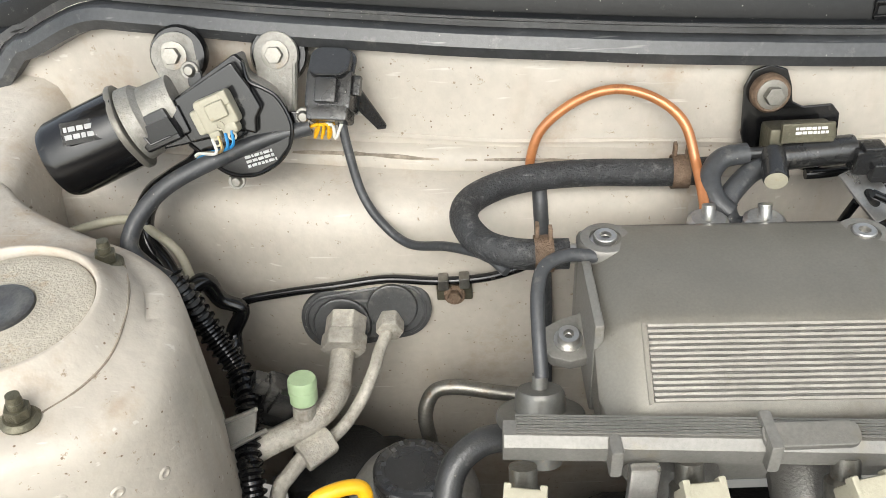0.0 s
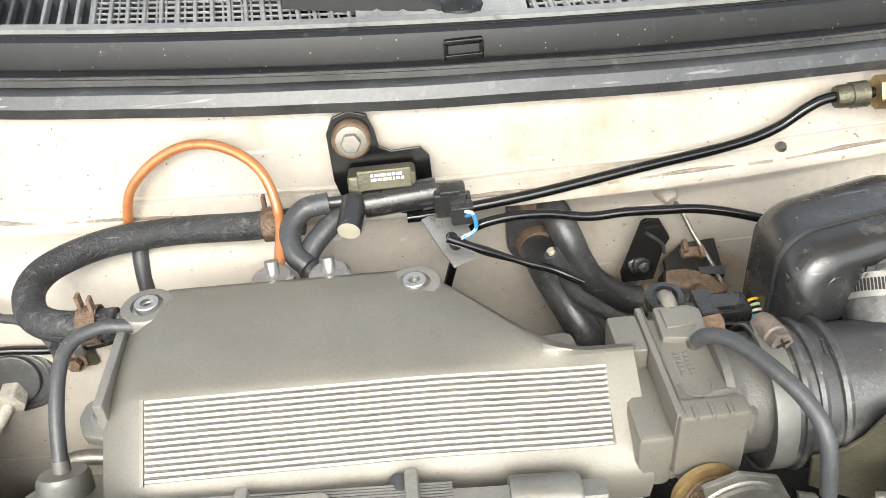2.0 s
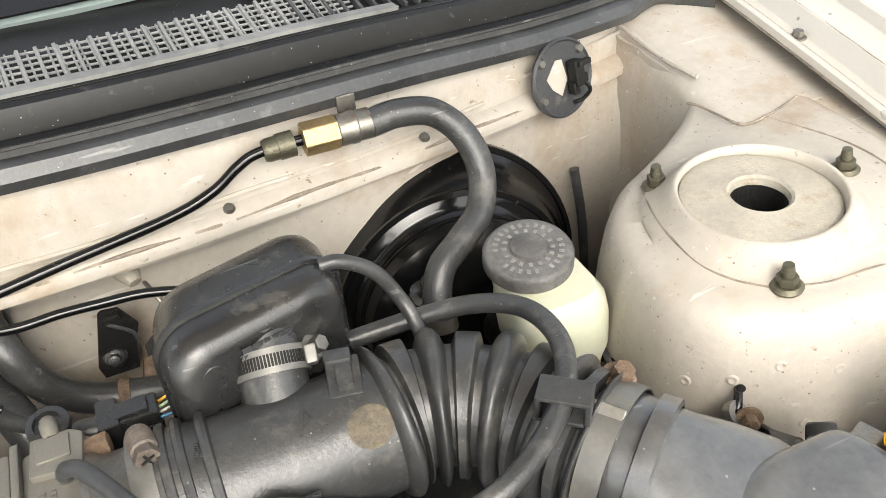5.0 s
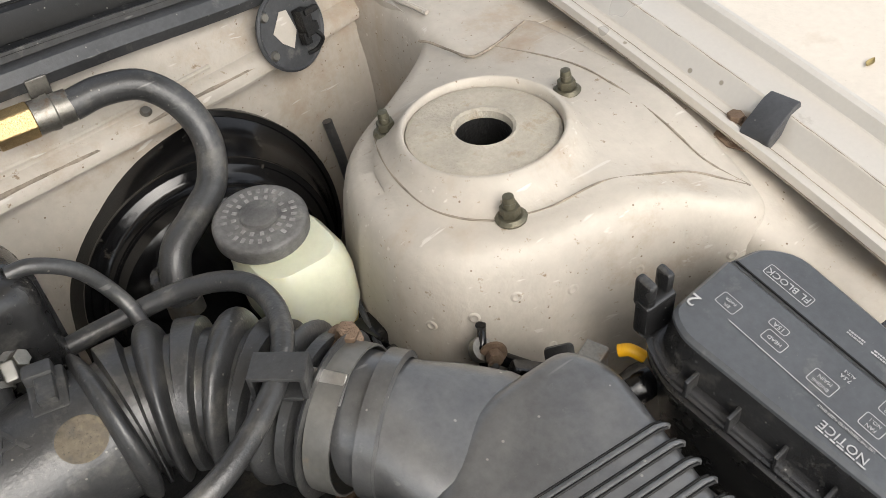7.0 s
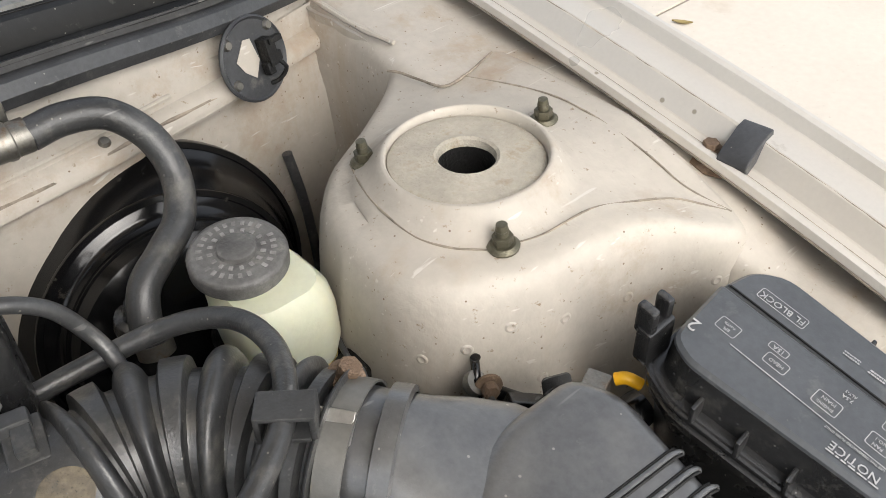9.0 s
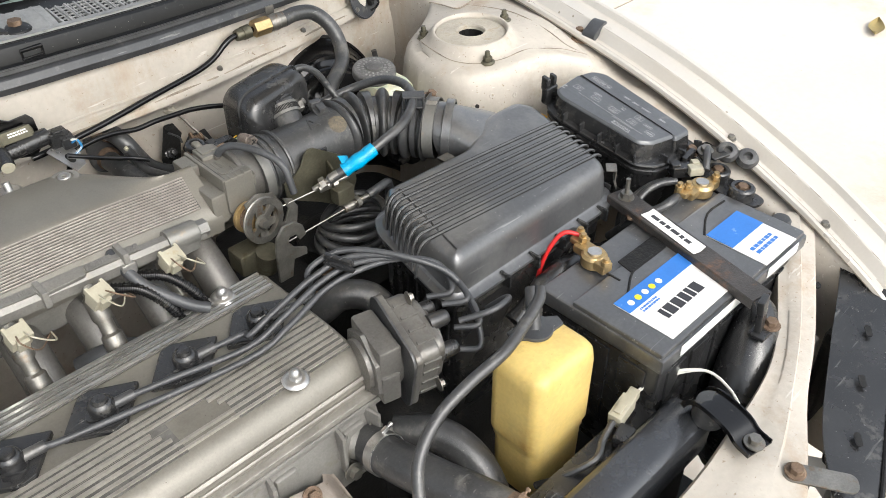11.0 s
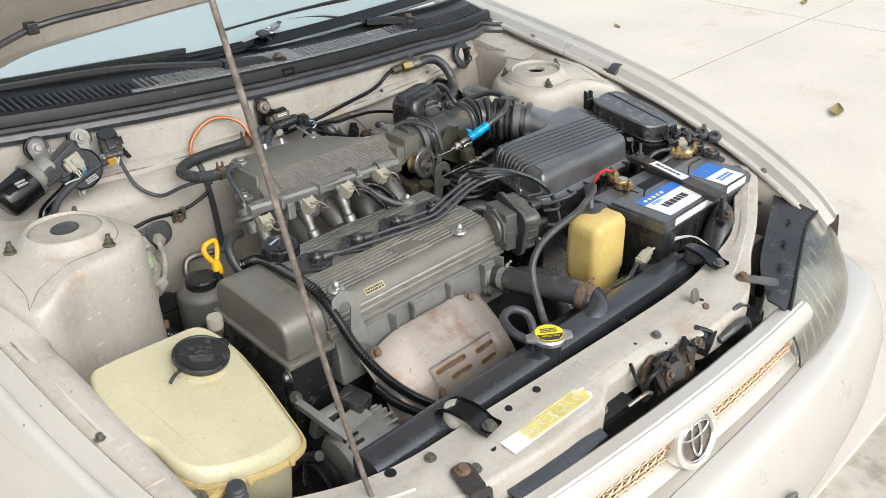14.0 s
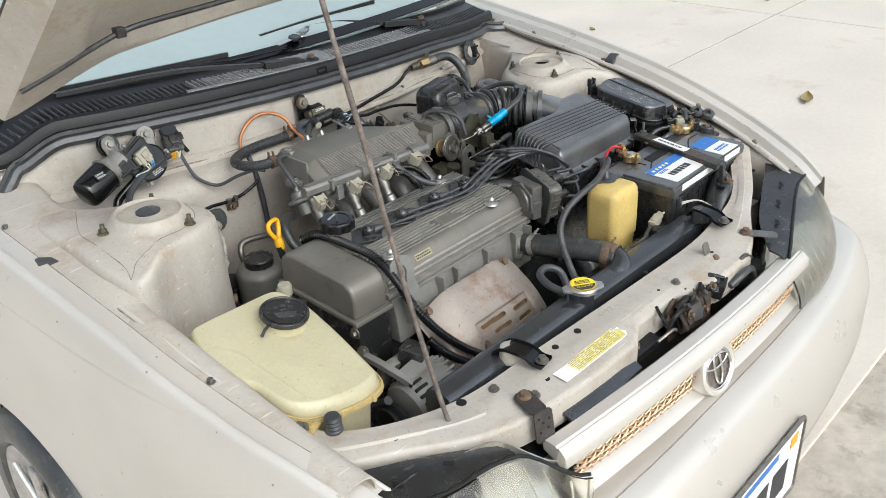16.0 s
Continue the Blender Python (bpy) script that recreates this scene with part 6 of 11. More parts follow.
pcv = thing("pcv_hose", (-0.2, 0.12, 0.85), "thick cracked black hose with two spring clamps", "hose")
part("hose", tube([(-0.112, 0.150, 0.858), (-0.15, 0.1535, 0.856), (-0.20, 0.157, 0.856), (-0.248, 0.153, 0.855), (-0.280, 0.133, 0.855), (-0.288, 0.108, 0.855), (-0.277, 0.080, 0.855), (-0.255, 0.067, 0.855), (-0.222, 0.066, 0.854)], 0.0100, 18, 8), CRACKED, pcv)
for p, d in (((-0.133, 0.152, 0.857), (1, -0.05, 0)), ((-0.238, 0.0665, 0.8545), (1, 0, 0))):
    m = aim(p, d)
    part("spring_clamp", join(lathe([(0.011, -0.006), (0.0122, -0.006), (0.0122, 0.006), (0.011, 0.006), (0.011, -0.006)], 26, m), moved(box((0.0, 0.016, 0.004), (0.006, 0.010, 0.0025), 0.0006), m), moved(box((0.004, 0.016, -0.004), (0.006, 0.010, 0.0025), 0.0006), m)), RUSTY, pcv, "rusty spring clamp")
part("union", tube([(-0.226, 0.066, 0.854), (-0.205, 0.066, 0.854)], 0.0065, 12, 2), BRIGHT, pcv)
solo("copper_vacuum_hose", tube([(-0.2355, 0.172, 0.840), (-0.2375, 0.174, 0.858), (-0.229, 0.178, 0.882), (-0.205, 0.180, 0.902), (-0.178, 0.178, 0.911), (-0.152, 0.170, 0.907), (-0.133, 0.157, 0.894), (-0.1255, 0.140, 0.870), (-0.1255, 0.112, 0.858), (-0.127, 0.102, 0.852)], 0.0036, 12, 8), COPPER, "amber coloured clear vacuum hose in a loop", "hose")
solo("heater_pipe_riser", tube([(-0.232, 0.172, 0.855), (-0.231, 0.150, 0.82), (-0.228, 0.14, 0.76), (-0.226, 0.135, 0.66)], 0.0058, 10, 6), GREYRUB, "dark rubber pipe down the firewall", "hose")


# ---- throttle body ----
tb = part("throttle_body", box((0.1090, -0.017, 0.826), (0.036, 0.080, 0.050), 0.004), COVER, plen, "grey cast throttle body with lever and spring")
part("plenum_pad", box((0.0785, 0.009, 0.843), (0.018, 0.030, 0.022), 0.0025), COVER, tb)
part("lower_pad", box((0.0785, -0.030, 0.820), (0.020, 0.055, 0.040), 0.004), COVER, tb)
part("gasket_flange", box((0.0895, -0.014, 0.829), (0.0045, 0.084, 0.052), 0.0015), COVER, tb)
part("flange_line", box((0.0915, -0.014, 0.8295), (0.0008, 0.083, 0.0518), 0.0003), DARKGAP, tb)
part("port_block", join(prism([(0.0960, 0.000), (0.1225, -0.003), (0.1245, 0.0215), (0.1180, 0.0260), (0.0975, 0.0265)], 0.842, 0.8555, 0.002), box((0.109, 0.0145, 0.856), (0.017, 0.016, 0.002), 0.0008)), COVER, tb)
part("front_flange", box((0.107, -0.052, 0.832), (0.038, 0.014, 0.046), 0.003), COVER, tb)
part("step_block", box((0.1305, -0.010, 0.840), (0.010, 0.022, 0.020), 0.003), COVER, tb)
for k, y in enumerate((-0.026, -0.036, -0.046)):
    part("screw_column", lathe([(0, 0), (0.0042, 0), (0.0042, 0.020 - 0.003 * k), (0.0036, 0.0215 - 0.003 * k), (0, 0.0215 - 0.003 * k)], 14, Matrix.Translation((0.1305, y, 0.826))), COVER, tb)
part("grommet", lathe([(0, 0.0), (0.0112, 0.0), (0.0118, 0.002), (0.0112, 0.0055), (0.0075, 0.0065), (0.0070, 0.004), (0, 0.004)], 28, Matrix.Translation((0.1075, 0.0345, 0.8505)) @ pose(0, 0, 0, 12, 0, 0)), BLACK, tb, "black rubber ring")
part("grommet_stub", tube([(0.1085, 0.025, 0.853), (0.1080, 0.031, 0.856), (0.1075, 0.0355, 0.854)], 0.0046, 12, 4), COVER, tb)
part("cast_arc", tube([(0.105 + 0.0085 * math.cos(a_), -0.0335 + 0.0085 * math.sin(a_), 0.8512) for a_ in steps(math.pi * 0.95, math.pi * 2.1, 16)], 0.0010, 8, 1, smooth=False), COVER, tb, "raised casting arc")
for k in range(3):
    part("cast_rib", box((0.097 + 0.009 * k, -0.055, 0.853), (0.003, 0.008, 0.006), 0.001), COVER, tb)
for x, y in ((0.0775, -0.002), (0.120, -0.048)):
    put("body_screw", SCREW, tb, aim((x, y, 0.8515), (0, 0, 1)))
part("bore", lathe([(0, 0), (0.036, 0), (0.038, 0.004), (0.036, 0.008), (0.034, 0.012), (0.034, 0.034), (0, 0.034)], 36, aim((0.120, -0.016, 0.822), (1, 0, 0))), DISTCAST, tb)
part("cast_marks", moved(bars(0.018, 0.010, 2, 12, 0.001), Matrix.Translation((0.1035, -0.017, 0.8508)) @ pose(0, 0, 0, 0, 0, 90)), COVER, tb, "raised casting marks")
idle = thing("idle_hose", (0.13, -0.03, 0.86), "thin grey rubber hose off the throttle body", "hose")
part("hose", tube([(0.1135, -0.006, 0.856), (0.1165, -0.010, 0.863), (0.125, -0.020, 0.869), (0.137, -0.040, 0.869), (0.150, -0.062, 0.862), (0.156, -0.078, 0.85), (0.158, -0.088, 0.82)], 0.0044, 12, 7), GREYRUB, idle)
part("nozzle", tube([(0.1125, -0.004, 0.849), (0.1135, -0.006, 0.857)], 0.0036, 12, 2), STEEL, idle, "plated nozzle")
part("plug", hexprism(0.0068, 0, 0.012), RUSTY, tb, "rusty hexagon plug").data.transform(aim((0.1235, 0.0125, 0.8475), (1, 0, 0.1)))
part("side_stop", box((0.116, -0.046, 0.835), (0.022, 0.018, 0.034), 0.003), CAST, tb)
lm = aim((0.105, -0.062, 0.800), (0.15, -1, 0.1))
part("spool", lathe([(0, 0), (0.019, 0), (0.019, 0.004), (0.0135, 0.006), (0.0135, 0.016), (0.019, 0.018), (0.019, 0.022), (0, 0.022)], 28, lm), BRASS, tb, "dull brass coloured spring spool")
part("spring", moved(tube([(0.0145 * math.cos(a), 0.0145 * math.sin(a), 0.006 + 0.0009 * a / 2) for a in steps(0, 6 * 2 * math.pi * 0.55, 120)], 0.0010, 6, smooth=False), lm), RUSTY, tb)
part("quadrant", moved(join(prism([(0.008, -0.012), (0.034, -0.010), (0.036, 0.006), (0.026, 0.026), (0.004, 0.036), (-0.016, 0.032), (-0.014, 0.024), (0.004, 0.026), (0.018, 0.018), (0.024, 0.004), (0.02, -0.003), (0.006, 0.004)], 0, 0.003, 0.0006), prism(rounded(0.012, 0.05, 0.004), 0.002, 0.005, 0.0006)), lm @ Matrix.Translation((0, 0, 0.023))), STEEL, tb, "steel throttle quadrant")
put("lever_nut", BOLT_M, tb, lm @ Matrix.Translation((0, 0, 0.027)))
part("cable_drum", lathe([(0.0205, 0.024), (0.0275, 0.024), (0.0282, 0.026), (0.0262, 0.0275), (0.0282, 0.029), (0.0275, 0.031), (0.0205, 0.031), (0.0205, 0.024)], 44, lm @ Matrix.Translation((0.003, 0.002, 0))), STEEL, tb, "grooved steel cable drum")
part("drum_spoke", moved(prism([(-0.021, -0.004), (0.021, -0.005), (0.021, 0.005), (-0.021, 0.004)], 0.025, 0.029, 0.0008), lm @ Matrix.Translation((0.003, 0.002, 0)) @ pose(0, 0, 0, 0, 0, 35)), STEEL, tb)
part("cam_plate", moved(prism([(0, -0.01), (0.016, -0.012), (0.022, 0.0), (0.03, 0.02), (0.024, 0.034), (0.012, 0.04), (0.016, 0.024), (0.006, 0.012), (-0.004, 0.014), (-0.008, 0.0)], 0, 0.003, 0.0006), Matrix.Translation((0.135, -0.088, 0.775)) @ pose(0, 0, 0, 80, 0, 10)), STEEL, tb)
part("idle_motor", join(box((0.09, -0.075, 0.755), (0.035, 0.03, 0.03), 0.004), lathe([(0, 0), (0.014, 0), (0.014, 0.03), (0, 0.03)], 20, aim((0.105, -0.09, 0.74), (0, -0.3, 1)))), OLIVE, tb, "olive plated idle screw block")
tps = thing("throttle_sensor", (0.13, 0.02, 0.85), "black throttle sensor plug with coloured wires", "sensor plug")
part("housing", join(box((0.140, 0.045, 0.832), (0.030, 0.018, 0.018), 0.002), box((0.140, 0.044, 0.842), (0.020, 0.012, 0.005), 0.001), box((0.128, 0.045, 0.832), (0.012, 0.024, 0.024), 0.002)), BLACK, tps)
for k, m_ in enumerate((YELLOW, GREEN, WHITEW, WIREBLUE)):
    part("wire", tube([(0.153, 0.050 - 0.004 * k, 0.834), (0.164, 0.051 - 0.004 * k, 0.836 - 0.001 * k), (0.172, 0.046 - 0.003 * k, 0.828), (0.176, 0.05, 0.815)], 0.0009, 6, 5), m_, tps)
part("boot", tube([(0.128, 0.045, 0.832), (0.112, 0.046, 0.834), (0.100, 0.050, 0.826)], 0.008, 12, 4), RUBBER, tps)
tps.location += Vector((0.007, -0.006, 0.0))

cb = thing("cable_bracket", (0.17, -0.09, 0.76), "olive passivated throttle cable bracket with two cables", "cable bracket")
part("plate", moved(prism([(0.160, 0.820), (0.177, 0.824), (0.186, 0.832), (0.193, 0.846), (0.199, 0.851), (0.207, 0.850), (0.258, 0.815), (0.266, 0.806), (0.268, 0.777), (0.258, 0.752), (0.236, 0.752), (0.206, 0.772), (0.182, 0.785), (0.162, 0.797)], -0.001, 0.0015, 0.0006), Matrix.Translation((0, -0.064, 0)) @ pose(0, 0, 0, 90, 0, 0)), OLIVE, cb, "olive upright plate")
part("folded_edge", sweep([(0, -0.0008), (0.009, -0.0008), (0.009, 0.0008), (0, 0.0008)], [Vector((x, -0.064, z)) for x, z in ((0.178, 0.824), (0.187, 0.832), (0.194, 0.846), (0.200, 0.851), (0.207, 0.850), (0.258, 0.815))], (0, -1, 0)), OLIVE, cb)
part("cable_tab", box((0.222, -0.074, 0.812), (0.003, 0.022, 0.026), 0.001, pose(0, 0, 0, 0, 0, -20)), OLIVE, cb)
part("cable_tab", box((0.236, -0.078, 0.778), (0.003, 0.030, 0.024), 0.001, pose(0, 0, 0, 0, 0, -20)), OLIVE, cb)
part("clamp_block", box((0.222, -0.095, 0.792), (0.026, 0.018, 0.022), 0.003), OLIVE, cb)
for k, (p, q) in enumerate((((0.120, -0.074, 0.800), (0.190, -0.092, 0.812)), ((0.130, -0.10, 0.768), (0.215, -0.105, 0.776)))):
    part("inner_cable", tube([p, q], 0.0009, 6, 2), STEEL, cb, "bare steel inner cable")
    part("adjuster", join(lathe([(0, 0), (0.0055, 0), (0.0055, 0.014), (0.0035, 0.016), (0.0035, 0.04), (0, 0.04)], 16, aim(q, Vector(q) - Vector(p))), lathe([(0, 0.018), (0.0075, 0.018), (0.0075, 0.024), (0, 0.024)], 6, aim(q, Vector(q) - Vector(p)))), STEEL, cb)
ac = thing("accelerator_cable", (0.35, -0.05, 0.8), "black accelerator cable patched with bright blue tape", "cable")
part("sleeve", tube([(0.203, -0.096, 0.8200), (0.214, -0.102, 0.8270), (0.240, -0.113, 0.8410), (0.270, -0.118, 0.8540), (0.305, -0.116, 0.8630), (0.340, -0.096, 0.868), (0.362, -0.070, 0.868), (0.372, -0.040, 0.867), (0.368, -0.006, 0.860), (0.345, 0.024, 0.846), (0.300, 0.040, 0.834), (0.24, 0.048, 0.826), (0.2, 0.06, 0.82)], 0.0060, 14, 7), RUBBER, ac)
part("tape", tube([(0.220, -0.105, 0.8305), (0.232, -0.110, 0.837), (0.244, -0.1145, 0.8435), (0.258, -0.1175, 0.850)], 0.0088, 14, 9, 0.35), BLUE, ac, "crumpled bright blue adhesive tape")
part("tape_tag", moved(prism([(-0.008, -0.005), (0.007, -0.006), (0.009, 0.004), (-0.007, 0.006)], 0, 0.0010, 0.0003), Matrix.Translation((0.225, -0.100, 0.8415)) @ pose(0, 0, 0, 35, 20, 10)), BLUE, ac, "loose end of blue tape")
HM = Matrix.Translation((0.3515, -0.0865, 0.8675)) @ pose(0, 0, 0, 0, 0, 50)
part("holder", moved(join(box((0, 0, 0.0065), (0.017, 0.026, 0.003), 0.001), box((0, 0.0125, 0.0), (0.017, 0.003, 0.016), 0.001), box((0, -0.0125, 0.0), (0.017, 0.003, 0.016), 0.001), box((0, 0.002, -0.008), (0.017, 0.026, 0.003), 0.001)), HM), RUBBER, ac, "worn rubber cable holder on the hose clamp")
part("adjuster", join(lathe([(0, 0), (0.0058, 0), (0.0058, 0.012), (0.0035, 0.014), (0.0035, 0.036), (0, 0.036)], 14, aim((0.214, -0.102, 0.8275), (-0.80, 0.40, -0.45))), lathe([(0, 0.018), (0.0078, 0.018), (0.0078, 0.025), (0, 0.025)], 6, aim((0.214, -0.102, 0.8275), (-0.80, 0.40, -0.45)))), STEEL, ac, "threaded steel cable adjuster")
solo("second_cable", tube([(0.252, -0.107, 0.78), (0.272, -0.108, 0.784), (0.288, -0.104, 0.78), (0.292, -0.10, 0.755), (0.288, -0.1, 0.72)], 0.0058, 12, 6), GREYRUB, "grey kickdown cable bending down", "cable")

# ---- intake air tube ----
air = thing("intake_tube", (0.25, -0.03, 0.77), "black rubber intake tube with bellows and moulded letter", "intake tube")
tp = spline([(0.146, -0.018, 0.820), (0.18, -0.020, 0.820), (0.235, -0.021, 0.821), (0.275, -0.020, 0.822)], 8)
part("tube", tube(tp, 0.0385, 40, smooth=False, rfun=lambda u: 0.0385 + 0.0015 * smooth(0.34, 0.30, u)), RUBBER, air)
for u in (0.1605, 0.1690, 0.1815):
    part("end_bead", lathe([(0.0385, -0.0034), (0.0420, -0.0022), (0.0428, 0.0), (0.0420, 0.0022), (0.0385, 0.0034)], 40, aim((u, -0.0185, 0.820), (1, -0.01, 0.005))), RUBBER, air)
bp = spline([(0.272, -0.0200, 0.822), (0.295, -0.0195, 0.822), (0.322, -0.028, 0.8215), (0.348, -0.048, 0.8205), (0.364, -0.072, 0.8195), (0.374, -0.088, 0.819)], 10)
def bel_r(u):
    """Round beads and flat blocks in turn, with deep gaps between them."""
    i, f = int(u * 8.4), u * 8.4 % 1.0
    if i % 2:
        return 0.0345 + 0.0072 * min(1.0, 2.6 * max(0.0, math.sin(min(1.0, f / 0.74) * math.pi)))
    return 0.0345 + 0.0108 * max(0.0, math.sin(min(1.0, f / 0.78) * math.pi)) ** 0.55


fine = spline(bp, 4)
part("bellows", tube(fine, 0.038, 44, smooth=False, rfun=bel_r), RUBBER, air, "deeply ribbed rubber bellows")
LETTER = text_mesh("A", 0.024, 0.0008, RUBBER)
put("letter", LETTER, air, Matrix.Translation((0.233, -0.0305, 0.8584)) @ pose(0, 0, 0, 14, 0, 4))
part("moulded_bars", moved(bars(0.012, 0.006, 2, 4, 0.001), Matrix.Translation((0.178, -0.024, 0.859)) @ pose(0, 0, 0, 5, 0, 80)), RUBBER, air)
part("clip_lug", join(box((0.259, -0.013, 0.859), (0.019, 0.026, 0.008), 0.002, pose(0, 0, 0, 12, 0, -12)), box((0.259, -0.004, 0.8655), (0.015, 0.010, 0.010), 0.002, pose(0, 0, 0, 0, 0, -12)), box((0.259, -0.014, 0.8645), (0.009, 0.018, 0.006), 0.001, pose(0, 0, 0, 8, 0, -12))), RUBBER, air)
part("lower_bracket", upright([(0.195, 0.8365), (0.199, 0.8395), (0.2276, 0.8425), (0.2262, 0.834), (0.2232, 0.8243), (0.2169, 0.8180), (0.2039, 0.8165), (0.2035, 0.8200), (0.2120, 0.8225), (0.2140, 0.8260), (0.2120, 0.8300), (0.2020, 0.8315)], -0.062), BLACK, air, "black moulded hook tab")
part("dust_patch", thick(surf(lambda u, v: (0.262 + 0.0125 * v * math.cos(u), -0.0205 - 0.03895 * math.sin(0.66 + 0.30 * v * math.sin(u)), 0.8215 + 0.03895 * math.cos(0.66 + 0.30 * v * math.sin(u))), steps(0, 2 * math.pi, 28), steps(0.02, 1.0, 6)), 0.0002), DUSTED, air, "round patch of brown dust")
part("clamp", clamp_band((0.1490, -0.018, 0.820), (1, -0.01, 0), 0.0402, 0.012, 0), CLAMP, air, "worm drive hose clamp")
SM = aim((0.1515, -0.004, 0.8605), (0.12, -0.90, 0.12))
part("clamp_screw", join(lathe([(0, -0.004), (0.0062, -0.004), (0.0072, 0.000), (0.0072, 0.012), (0.0062, 0.013), (0, 0.013)], 18, SM), prism(circle(0.0068, 6), 0.013, 0.019, 0.0008, SM)), RODSTEEL, air, "dull brown worm screw")
part("clamp_saddle", box((0.1500, -0.010, 0.8585), (0.013, 0.020, 0.006), 0.0015, pose(0, 0, 0, 6, 0, -6)), CLAMP, air)
for a_ in (0, 90):
    part("screw_cross", moved(box((0, 0, 0.0193), (0.0075, 0.0012, 0.0006), 0), SM @ pose(0, 0, 0, 0, 0, a_ + 20)), UNDER, air)
for k in range(24):
    part("clamp_slot", moved(box((0, 0.0416, 0), (0.0014, 0.0005, 0.007), 0), aim((0.1490, -0.018, 0.820), (1, -0.01, 0)) @ pose(0, 0, 0, 0, 0, k * 4 - 110)), UNDER, air)
part("clamp", clamp_band((0.378, -0.094, 0.819), (0.55, -0.83, 0), 0.0390, 0.014, 0), CLAMP, air, "wide bright hose clamp")
put("clamp_bolt", BOLT_R, air, aim((0.3935, -0.0720, 0.8480), (0.2, -0.3, 1)) @ Matrix.Diagonal((0.95, 0.95, 1.3, 1)))
part("strap_plate", box((0.368, -0.097, 0.8555), (0.020, 0.016, 0.004), 0.001, pose(0, 0, 0, 25, 0, -55)), BRIGHT, air, "bright metal strap")
RZ = -0.018
res = thing("resonator", (0.23, 0.06, 0.76), "glossy black plastic resonator box on the intake tube", "resonator")


def reso():
    secs = []
    for y, k in ((0.0155, 0.60), (0.0165, 0.80), (0.0185, 0.88), (0.023, 0.945), (0.030, 0.985), (0.0385, 1.0), (0.0390, 1.035), (0.0410, 1.04), (0.0430, 1.035), (0.0435, 1.0), (0.068, 0.985), (0.080, 0.95), (0.087, 0.89), (0.0905, 0.78), (0.092, 0.55)):
        back = smooth(0.044, 0.092, y)
        secs.append([(0.224 + x * k * 1.10, y + 0.20 * x + 0.004 * noise.noise(Vector((x * 20, z * 20, 1))) * (1 - back), 0.831 + z * k - 0.004 * back + 0.05 * x) for x, z in rounded(0.098, 0.128, 0.021, 8)])
    return loft(secs)


part("box", reso(), BLACK, res, sharp=40)
part("moulded_bars", moved(bars(0.030, 0.010, 2, 6, 0.0008), Matrix.Translation((0.228, 0.0155, 0.876)) @ pose(0, 0, 0, 90, 0, 11)), GREYRUB, res, "faint moulded writing")
part("moulded_ring", moved(lathe([(0.0042, 0), (0.005, 0.0004), (0.0054, 0.0)], 20), Matrix.Translation((0.196, 0.0100, 0.872)) @ pose(0, 0, 0, 90, 0, 11)), BLACK, res)
NECK = (-0.10, -0.72, -0.60)
part("neck", tube([(0.2285, 0.034, 0.869), (0.2255, 0.014, 0.853), (0.222, -0.008, 0.834)], 0.0192, 28, 4), RUBBER, res)
NM = aim((0.2262, 0.0185, 0.8570), NECK)
part("clamp", clamp_band((0.2262, 0.0185, 0.8570), NECK, 0.0200, 0.014, 0), CLAMP, res, "slotted hose clamp")
for k in range(26):
    part("clamp_slot", moved(box((0, 0.0212, 0), (0.0013, 0.0006, 0.007), 0), NM @ pose(0, 0, 0, 0, 0, k * 5 - 60)), UNDER, res)
part("clamp_housing", moved(box((0.0225, 0.003, 0), (0.007, 0.014, 0.011), 0.0015), NM), CLAMP, res)
put("clamp_bolt", BOLT_M, res, aim((0.250, 0.020, 0.858), (0.6, -0.5, 0.6)) @ Matrix.Diagonal((0.75, 0.75, 1.2, 1)))

# ---- brake booster, reservoir ----
boost = thing("brake_booster", (0.42, 0.2, 0.7), "large black drum brake servo on the firewall", "brake servo")
bm2 = aim((0.404, 0.226, 0.702), (-0.05, -0.97, 0.14)) @ Matrix.Diagonal((1.07, 1.07, 1, 1))
part("shell", lathe([(0, 0), (0.11, 0.0), (0.118, 0.006), (0.121, 0.012), (0.121, 0.016), (0.117, 0.02), (0.112, 0.024), (0.105, 0.035), (0.098, 0.055), (0.094, 0.060), (0.088, 0.062), (0.083, 0.066), (0.078, 0.085), (0.060, 0.095), (0.035, 0.10), (0, 0.10)], 64, bm2), GLOSSY, boost)
for r, h in ((0.120, 0.018), (0.097, 0.058), (0.0815, 0.072)):
    part("pressed_ring", lathe([(r - 0.003, h - 0.003), (r + 0.001, h - 0.002), (r + 0.0015, h), (r + 0.001, h + 0.002), (r - 0.003, h + 0.003)], 64, bm2), GLOSSY, boost)
part("check_valve", lathe([(0, 0), (0.012, 0), (0.012, 0.012), (0.007, 0.014), (0.007, 0.03), (0, 0.03)], 18, aim((0.352, 0.115, 0.775), (0.1, -0.4, 0.9))), BLACK, boost)
part("booster_stud", tube([(0.557, 0.212, 0.60), (0.557, 0.222, 0.70), (0.551, 0.231, 0.762)], 0.0046, 12, 3), RUBBER, boost, "black rubber capped rod")

